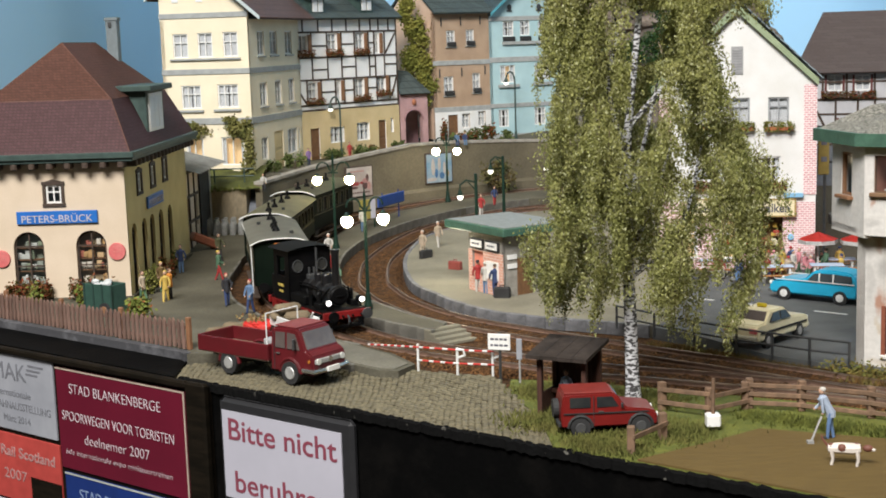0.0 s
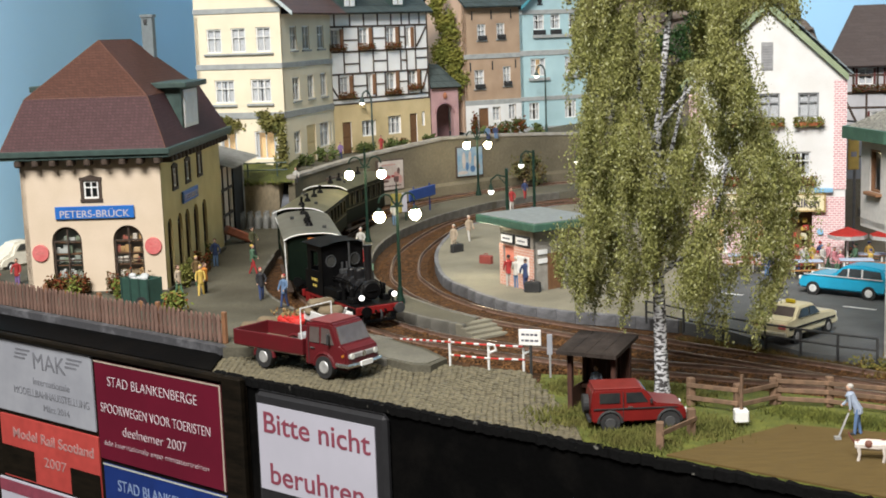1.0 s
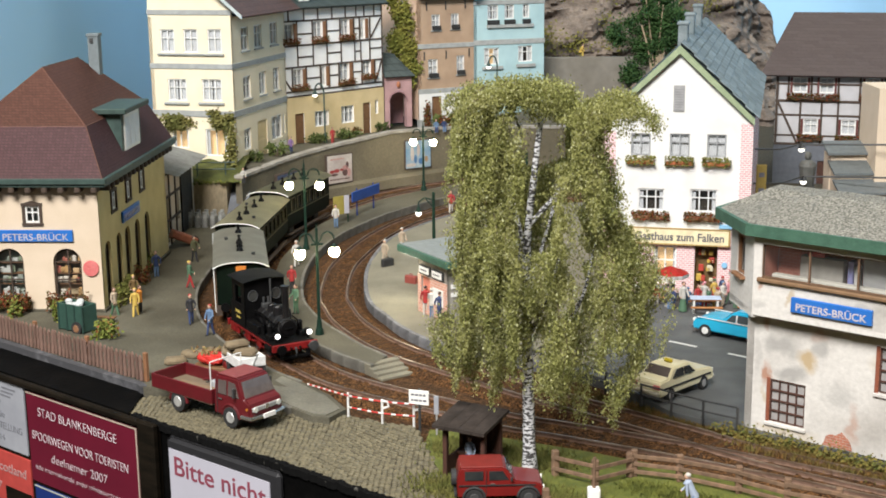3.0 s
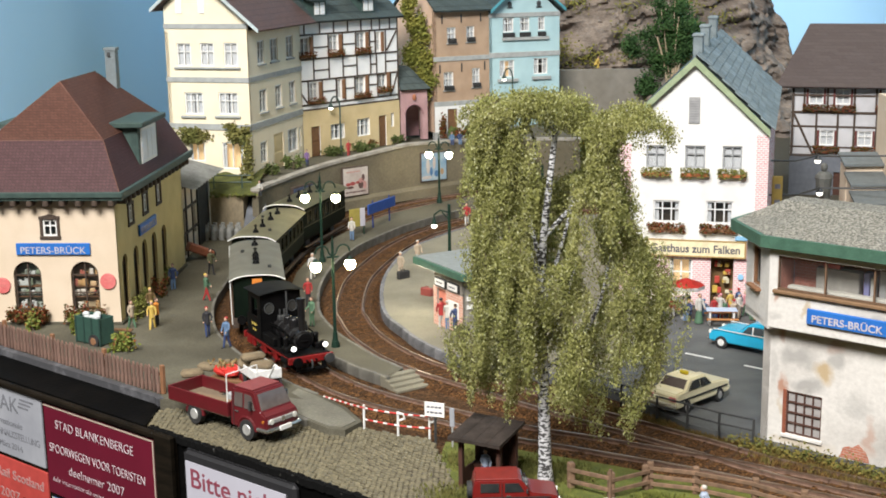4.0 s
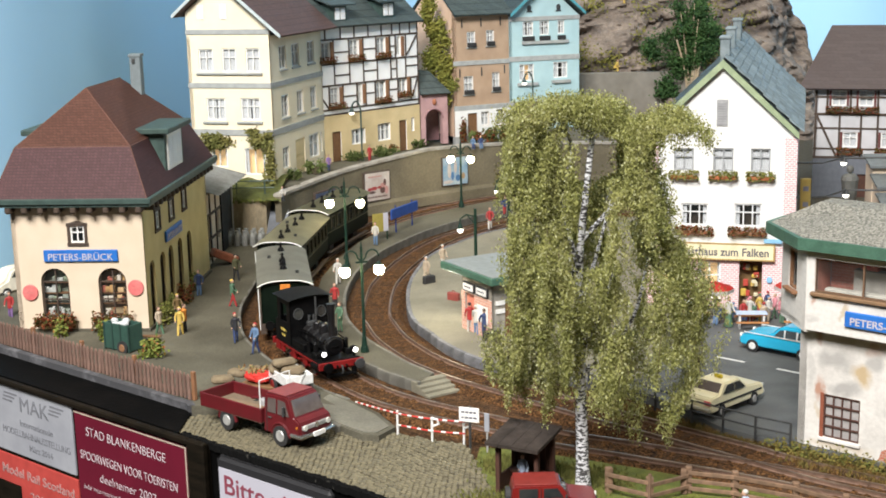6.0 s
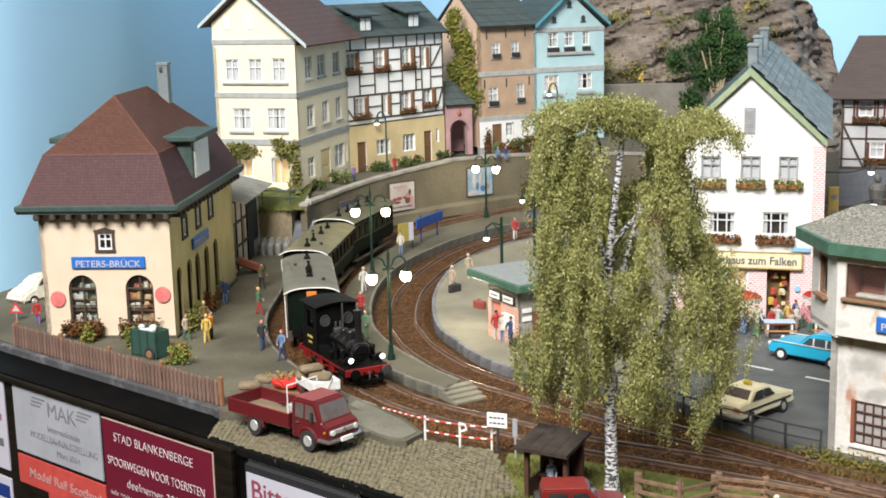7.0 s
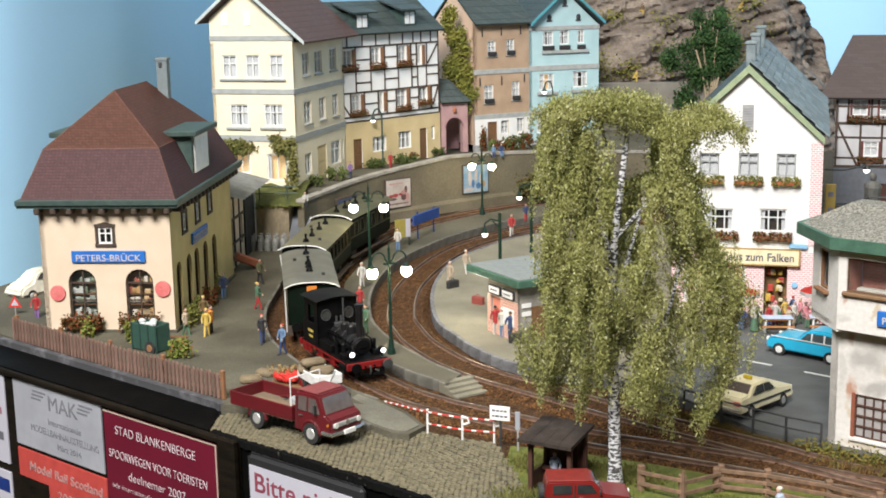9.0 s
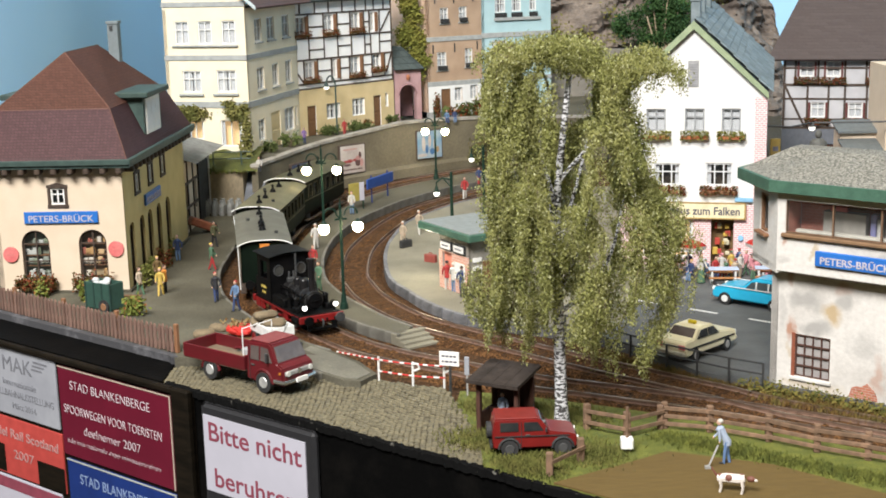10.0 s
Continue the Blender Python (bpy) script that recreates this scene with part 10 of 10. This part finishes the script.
creeper("creeper", -15.6, 105.0, 7.9, (0.7, 0.3, 0.6), "olive-green creeper on the house corner", 600, OLIVE2)
creeper("creeper", -14.9, 104.4, 6.3, (0.42, 0.4, 1.9), "olive-green creeper on the house corner", 600, OLIVE2)
for x, y, z, r in ((2.3, 126.0, 4.9, (0.8, 0.4, 0.55)), (3.5, 126.3, 5.2, (0.9, 0.4, 0.7)), (4.4, 126.5, 5.4, (0.5, 0.35, 0.6)), (6.0, 126.6, 5.0, (0.6, 0.4, 0.5))):
    creeper("shrub", x, y, z, r, "dark green and reddish shrub before the teal house", 260, M["foliage_rust"] if x in (2.3, 4.4) else M["foliage"], 0.16)
creeper("creeper", -18.5, 101.3, 3.6, (3.4, 0.25, 0.3), "moss hanging over the side wall", 800, M["grass"], 0.11)
for x, y, r, n in ((-13.4, 107.3, (0.6, 0.5, 0.5), 300), (-12.0, 110.2, (0.8, 0.5, 0.6), 350), (-9.3, 117.6, (0.9, 0.4, 0.5), 350), (-6.8, 119.9, (1.0, 0.4, 0.5), 400), (-6.9, 122.2, (1.2, 0.35, 0.5), 450), (-4.2, 124.2, (0.8, 0.4, 0.5), 260), (0.2, 126.6, (0.4, 0.35, 1.3), 300), (3.0, 127.6, (0.9, 0.4, 0.55), 300), (1.2, 127.0, (0.5, 0.35, 0.5), 220)):
    bush("shrub", x, y, 4.15 + (0.3 if x > 0 else 0), r, "low green shrub before the houses", M["foliage_rust"] if x in (0.2, -6.9) else M["foliage"], n, 0.15, "shrubs before the houses", "shrub")
bush("shrub", 4.6, 117.6, 0.9, (1.5, 0.8, 1.3), "reddish-brown shrub before the retaining wall", mat("red_brown_leaf", (0.10, 0.065, 0.02), (0.07, 0.085, 0.025), 120, 0.85, bump=0.0, fine=0.35), 700, 0.17, "", "shrub")
M["shrub_leaf"] = mat("yellow_green_leaf", (0.14, 0.17, 0.03), (0.24, 0.06, 0.02), 420, 0.85, bump=0.0, fine=0.35, contrast=(0.56, 0.66))
# planting in front of the station
for x, y, r, n, m in ((-22.8, 74.4, (0.42, 0.35, 0.85), 260, M["shrub_leaf"]), (-20.0, 73.6, (0.35, 0.3, 0.75), 220, M["shrub_leaf"]), (-16.2, 70.0, (0.75, 0.45, 0.75), 460, M["shrub_leaf"]), (-17.2, 77.2, (0.4, 0.8, 0.9), 320, M["grass_dark"]), (-17.2, 79.9, (0.4, 0.8, 0.8), 300, M["grass_dark"]), (-17.2, 83.0, (0.4, 0.8, 0.8), 300, M["foliage_rust"]), (-17.3, 86.0, (0.4, 0.7, 0.7), 260, M["grass_dark"])):
    bush("shrub", x, y, 0, r, "leafy green shrub beside the station", m, n, 0.12, "shrubs at the station", "shrub")
t = thing("green_hand_cart", -18.3, 71.9, 0, -32, "dark green box cart filled with pale parcels", "cart")
b = B()
for q in ((-1.0, -0.55, 1.0, -0.47), (-1.0, 0.47, 1.0, 0.55), (-1.0, -0.47, -0.92, 0.47), (0.92, -0.47, 1.0, 0.47)):
    box(b, q[0], q[1], 0.2, q[2], q[3], 1.75, 0.02)
box(b, -0.92, -0.47, 0.2, 0.92, 0.47, 0.3)
part("box", b, plain("cart_green", (0.03, 0.075, 0.058)), t)
for x in (-1.0, -0.33, 0.33, 1.0):
    b = B()
    box(b, x - 0.06, -0.61, 0.15, x + 0.06, -0.55, 1.8, 0.02)
    part("batten", b, plain("cart_green_dark", (0.02, 0.05, 0.04)), t)
b = B()
rp_ = random.Random(9)
for k in range(9):
    ball(b, (rp_.uniform(-0.7, 0.6), rp_.uniform(-0.3, 0.35), rp_.uniform(1.6, 1.9)), (0.24, 0.2, 0.16), 8)
part("parcel_load", b, plain("pale_parcels", (0.5, 0.52, 0.52)), t, smooth=True)
for s in (-0.6, 0.6):
    road_wheel(t, 0.5, s, 0.4, 0.12, s=1 if s > 0 else -1, hub=M["shutter"])
t = thing("bench", -17.6, 73.4, 0, -5, "wooden bench before the station", "bench")
b = B()
box(b, -1.1, -0.2, 0.42, 1.1, 0.2, 0.5, 0.02)
part("seat", b, M["brown_door"], t)
for x in (-0.9, 0.9):
    b = B()
    box(b, x - 0.06, -0.18, 0, x + 0.06, 0.18, 0.42)
    part("leg", b, M["iron"], t)
# milk churns and barrow behind
for i in range(10):
    b = B()
    x, y = -17.5 + (i % 5) * 0.62, 99.5 + (i // 5) * 0.8
    cyl(b, (0, 0, 0), (0, 0, 0.75), 0.24, n=10)
    cyl(b, (0, 0, 0.75), (0, 0, 1.05), 0.24, 0.13, n=10)
    cyl(b, (0, 0, 1.05), (0, 0, 1.2), 0.17, n=10)
    tagged(part("milk_churn", b, M["corrugated"], None, at=(x, y, rise(y)), smooth=True), "grey metal milk churn in a row", "churn", "milk churns")
t = thing("wheelbarrow", -16.9, 93.5, 0.05, 30, "rusty red barrow with tipped load", "barrow")
b = B()
box(b, -1.1, -0.5, 0.5, 0.9, 0.5, 1.1, 0.1)
part("tray", b, plain("barrow_rust", (0.25, 0.08, 0.04)), t, rot=(0, 25, 0))
road_wheel(t, 1.0, 0, 0.4, 0.15)
for s in (-0.35, 0.35):
    b = B()
    tube(b, [(0.9, s, 0.45), (-1.8, s, 1.2)], 0.06, 5)
    part("handle", b, M["brown_door"], t)

# ---- garden of the inn ----
def umbrella(x, y, label):
    t = thing("garden_umbrella", x, y, 0, random.uniform(0, 40), label, "umbrella", "garden umbrellas")
    b = B()
    cyl(b, (0, 0, 0), (0, 0, 0.12), 0.35, n=12)
    part("base", b, M["grey_plastic"], t)
    b = B()
    tube(b, [(0, 0, 0.1), (0, 0, 3.0)], 0.07, 6)
    part("pole", b, M["white_edge"], t)
    n = 8
    for i in range(n):
        b = B()
        a0, a1 = 6.283 * i / n, 6.283 * (i + 1) / n
        pts = [(0, 0, 3.05), (1.25 * math.cos(a0), 1.25 * math.sin(a0), 2.55), (1.25 * math.cos(a1), 1.25 * math.sin(a1), 2.55)]
        verts_faces(b, pts, [(0, 1, 2)])
        bmesh.ops.solidify(b, geom=b.faces[:], thickness=0.03)
        cn = part("canopy_panel", b, plain("umbrella_red", (0.58, 0.04, 0.03)), t)
        b = B()
        verts_faces(b, [pts[1], pts[2], (pts[2][0], pts[2][1], 2.28), (pts[1][0], pts[1][1], 2.28)], [(0, 1, 2, 3)])
        bmesh.ops.solidify(b, geom=b.faces[:], thickness=0.03)
        part("valance", b, M["white_edge"], cn)
    t.matrix_basis = t.matrix_basis @ Matrix.Diagonal((0.9, 0.9, 0.84, 1))


for x, y in ((16.6, 76.9), (21.3, 77.1), (23.5, 76.4)):
    umbrella(x, y, "red garden umbrella with white rim before the inn")
for x, y, rz in ((18.55, 75.6, -3), (21.4, 75.6, -8), (22.6, 77.4, -10), (15.6, 78.2, -12)):
    t = thing("garden_table", x, y, 0, rz, "wooden garden table with benches before the inn", "table", "garden tables")
    b = B()
    box(b, -0.9, -0.4, 0.82, 0.9, 0.4, 0.9, 0.02)
    part("tabletop", b, plain("table_wood", (0.38, 0.17, 0.06)), t)
    b = B()
    box(b, -0.92, -0.42, 0.87, 0.92, 0.42, 0.93, 0.02)
    part("tablecloth", b, plain("blue_white_cloth", (0.40, 0.48, 0.62)), t)
    for s in (-0.75, 0.75):
        b = B()
        box(b, -0.95, s - 0.14, 0.45, 0.95, s + 0.14, 0.52, 0.02)
        part("bench", b, plain("table_wood", (0.38, 0.17, 0.06)), t)
    for q in (-0.7, 0.7):
        b = B()
        box(b, q - 0.05, -0.35, 0, q + 0.05, 0.35, 0.82)
        part("leg", b, M["white_edge"], t)
cols = [RED, WHT, GRN, BLU, BEI, YEL, LBL, plain("coat_pink", (0.60, 0.25, 0.28))]
for i in range(16):
    x = 15.6 + (i % 8) * 1.0 + random.uniform(-0.2, 0.2)
    y = 76.5 + (0.0 if i < 8 else 1.0) + random.uniform(-0.15, 0.15)
    figurine(x, y, 0, cols[(i * 3) % 8], cols[(i * 5 + 1) % 8], cols[(i + 4) % 8], random.uniform(-180, 180), h=1.75, sit=i % 3 != 0, label="seated guest figurine in the inn garden" if i % 3 else "standing guest figurine in the inn garden")
for x, y, i in ((18.4, 77.3, 0), (18.9, 76.6, 2), (19.4, 77.5, 5), (19.8, 76.8, 1), (20.3, 77.4, 7), (18.7, 78.0, 4), (20.0, 78.1, 3)):
    figurine(x, y, 0, cols[i], cols[(i + 3) % 8], cols[(i + 5) % 8] if i % 2 else None, 40 * i, h=1.7, sit=i % 2 == 0, label="guest figurine crowding round the inn tables")
figurine(17.25, 75.8, 0, WHT, GRN, None, 20, label="figurine in white blouse and green skirt", skirt=True)
t = thing("hanging_sign", 22.4, 82.0, 0, 0, "tall dark yellow inn sign on the wall", "sign")
b = B()
box(b, 0.2, -0.1, 5.3, 0.85, 0.1, 7.9, 0.04)
part("board", b, plain("dark_gold", (0.24, 0.17, 0.04)), t)
bars(t, 0.35, 7.1, 0.35, 0.3, M["ink_dark"], y=-0.11)
bars(t, 0.35, 6.1, 0.35, 0.3, M["ink_dark"], y=-0.11)
b = B()
tube(b, [(0.6, 0, -0.0), (0.6, 0, 5.4)], 0.09, 6)
part("post", b, M["iron"], t)
# pale house at the far side of the square
t, w = house("peach_house", (36.0, 95.5), (50, 84), 10, 0.3, 10, "peach house with blue-grey roof on the square")
shell(t, w, 9, 9.0, [(2.0, 4.5, 3.4, 6.5), (5, 4.5, 6.4, 6.5)], [], M["peach"])
roof_slab(t, (-0.8, -0.9, 8.8), (w + 0.6, -0.9, 8.8), (w + 0.6, 4.5, 13.5), (-0.8, 4.5, 13.5), M["slate_piece"])
roof_slab(t, (w + 0.6, 9.9, 8.8), (-0.8, 9.9, 8.8), (-0.8, 4.5, 13.5), (w + 0.6, 4.5, 13.5), M["slate_piece"])
t = thing("stepped_annex", 0, 0, 0.3, 0, "peach outbuilding with three stepped blue-grey roofs", "outbuilding")
for k, (x0, y0, z0) in enumerate(((30.7, 92.5, 4.0), (30.75, 94.3, 5.1), (30.7, 96.1, 6.3))):
    b = B()
    box(b, x0 + 0.25, y0 + 0.2, -0.5, 35.5, y0 + 2.0, z0 - 0.35)
    part("wall", b, M["cream"], t)
    b = B()
    verts_faces(b, [(x0, y0 - 0.15, z0 - 0.38), (35.6, y0 - 0.15, z0 - 0.38), (35.6, y0 + 1.95, z0 + 0.25), (x0, y0 + 1.95, z0 + 0.25), (x0, y0 - 0.15, z0 - 0.22), (35.6, y0 - 0.15, z0 - 0.22), (35.6, y0 + 1.95, z0 + 0.4), (x0, y0 + 1.95, z0 + 0.4)], [(0, 1, 2, 3), (7, 6, 5, 4), (0, 4, 5, 1), (1, 5, 6, 2), (2, 6, 7, 3), (3, 7, 4, 0)])
    part("roof", b, plain("grey_felt_roof", (0.13, 0.145, 0.148)), t)
b = B()
box(b, 33.6, 94.0, -0.5, 35.6, 98.5, 11.0)
part("tower_wall", b, M["cream"], t)
t = thing("fountain_statue", 29.0, 95.0, rise(95), 0, "dark stone fountain column on the square", "fountain")
b = B()
cyl(b, (0, 0, 0), (0, 0, 0.9), 2.0, n=16)
cyl(b, (0, 0, 0.9), (0, 0, 3.9), 0.75, 0.6, n=10)
cyl(b, (0, 0, 3.9), (0, 0, 5.4), 0.5, 0.62, n=10)
ball(b, (0, 0, 5.4), (0.66, 0.5, 0.5), 10)
ball(b, (0, 0, 6.15), (0.26, 0.26, 0.34), 10)
part("column", b, plain("dark_statue_stone", (0.10, 0.10, 0.09)), t)

# ---- road markings ----
def marking(pts, z=-0.012):
    b = B()
    prism(b, pts, z - 0.02, z)
    return tagged(part("road_marking", b, M["white_paint"]), "white painted road line", "road marking", kind="structure")


def dash(x0, y0, x1, y1, wd=0.11):
    d = Vector((x1 - x0, y1 - y0)).normalized()
    n_ = Vector((-d.y, d.x)) * wd
    marking([(x0 + n_.x, y0 + n_.y), (x1 + n_.x, y1 + n_.y), (x1 - n_.x, y1 - n_.y), (x0 - n_.x, y0 - n_.y)])


for i in range(-2, 5):
    x0 = 15.6 + i * 2.85
    dash(x0, 69.7 - (x0 - 15.6) * 0.82, x0 + 1.35, 69.7 - (x0 + 1.35 - 15.6) * 0.82)
b = B()
prism(b, [(-27.6, 76.0), (-27.3, 79.0), (-27.0, 108), (-60, 108), (-60, 100.8)], -0.02, 0.012)
tagged(part("road_left", b, M["asphalt"]), "grey asphalt street beyond the station", "road", kind="structure")
for k in range(5):
    marking([(-28.6 - 1.6 * k, 78.4 + 1.1 * k), (-27.6 - 1.6 * k, 78.9 + 1.1 * k), (-29.8 - 1.6 * k, 81.6 + 1.1 * k), (-30.8 - 1.6 * k, 81.1 + 1.1 * k)], 0.022)
t = thing("warning_sign", -29.3, 80.0, 0, 0, "red and white triangular warning sign on a post", "sign")
t.matrix_basis = t.matrix_basis @ Matrix.Diagonal((0.6, 0.6, 0.6, 1))
b = B()
tube(b, [(0, 0, 0), (0, 0, 1.4)], 0.05, 6)
part("post", b, M["grey_plastic"], t)
b = B()
verts_faces(b, [(-0.75, -0.06, 1.2), (0.75, -0.06, 1.2), (0, -0.06, 2.5), (-0.75, 0.0, 1.2), (0.75, 0.0, 1.2), (0, 0.0, 2.5)], [(0, 1, 2), (5, 4, 3), (0, 2, 5, 3), (1, 4, 5, 2), (0, 3, 4, 1)])
pl = part("triangle", b, plain("sign_red", (0.55, 0.04, 0.03)), t)
b = B()
verts_faces(b, [(-0.42, -0.075, 1.4), (0.42, -0.075, 1.4), (0, -0.075, 2.1), (-0.42, -0.06, 1.4), (0.42, -0.06, 1.4), (0, -0.06, 2.1)], [(0, 1, 2), (5, 4, 3), (0, 2, 5, 3), (1, 4, 5, 2), (0, 3, 4, 1)])
part("white_field", b, M["paper"], pl)

# ---- cobbles of the forecourt: the nearest as stones of their own, the rest joined ----
def inside(x, y, poly):
    c = False
    for (x0, y0), (x1, y1) in zip(poly, poly[1:] + poly[:1]):
        if (y0 > y) != (y1 > y) and x < (x1 - x0) * (y - y0) / (y1 - y0) + x0:
            c = not c
    return c


fore = bpy.data.objects["pavement_forecourt"]
rnd = random.Random(5)
meshes = []
for k in range(6):
    b = B()
    n = 6
    r0 = [(math.cos(6.283 * i / n + 0.3) * 0.5 * rnd.uniform(0.85, 1.1), math.sin(6.283 * i / n + 0.3) * 0.5 * rnd.uniform(0.85, 1.1)) for i in range(n)]
    lo = [b.verts.new((x * 0.31, y * 0.225, -0.15)) for x, y in r0]
    mid = [b.verts.new((x * 0.31, y * 0.225, 0.03)) for x, y in r0]
    hi = [b.verts.new((x * 0.235, y * 0.165, 0.062)) for x, y in r0]
    for u, w_ in ((lo, mid), (mid, hi)):
        for i in range(n):
            b.faces.new((u[i], u[(i + 1) % n], w_[(i + 1) % n], w_[i]))
    b.faces.new(hi)
    meshes.append(mesh_of("cobble", b, M["cobble"]))
spots = []
dirx, diry = Vector((1 / FL, -0.78 / FL)), Vector((0.78 / FL, 1 / FL))
row = 0
for r in range(-4, 86):
    for c in range(-4, 132):
        s, q = c * 0.28 + (0.14 if r % 2 else 0), r * 0.208 + 0.25 * math.sin(c * 0.22)
        p = Vector((-12.3, 59.2)) + dirx * s + diry * q
        x, y = p.x + rnd.gauss(0, 0.018), p.y + rnd.gauss(0, 0.018)
        if inside(x, y, COB) and y > FRONT(x) + 0.12:
            spots.append((x, y, cobz(x, y) - 0.06 + rnd.gauss(0, 0.008), math.degrees(math.atan2(dirx.y, dirx.x)) + rnd.gauss(0, 7)))
spots.sort(key=lambda p: abs(p[0] + 0.5) + 0.8 * abs(p[1] - 54.0))
for x, y, z, a in spots[:300]:
    piece("cobble", rnd.choice(meshes), fore, pose(x * S, y * S, z * S, rnd.gauss(0, 3), rnd.gauss(0, 3), a))
vs, fs = [], []
for x, y, z, a in spots[300:]:
    me = rnd.choice(meshes)
    m = pose(x * S, y * S, z * S, 0, 0, a)
    o = len(vs)
    vs += [tuple(m @ v.co) for v in me.vertices]
    fs += [tuple(o + i for i in p.vertices) for p in me.polygons]
me = bpy.data.meshes.new("cobbles_rest")
me.from_pydata(vs, [], fs)
me.materials.append(M["cobble"])
ob = new("cobbles_rest", me)
ob.parent = fore
tagged(ob, kind="stuff")
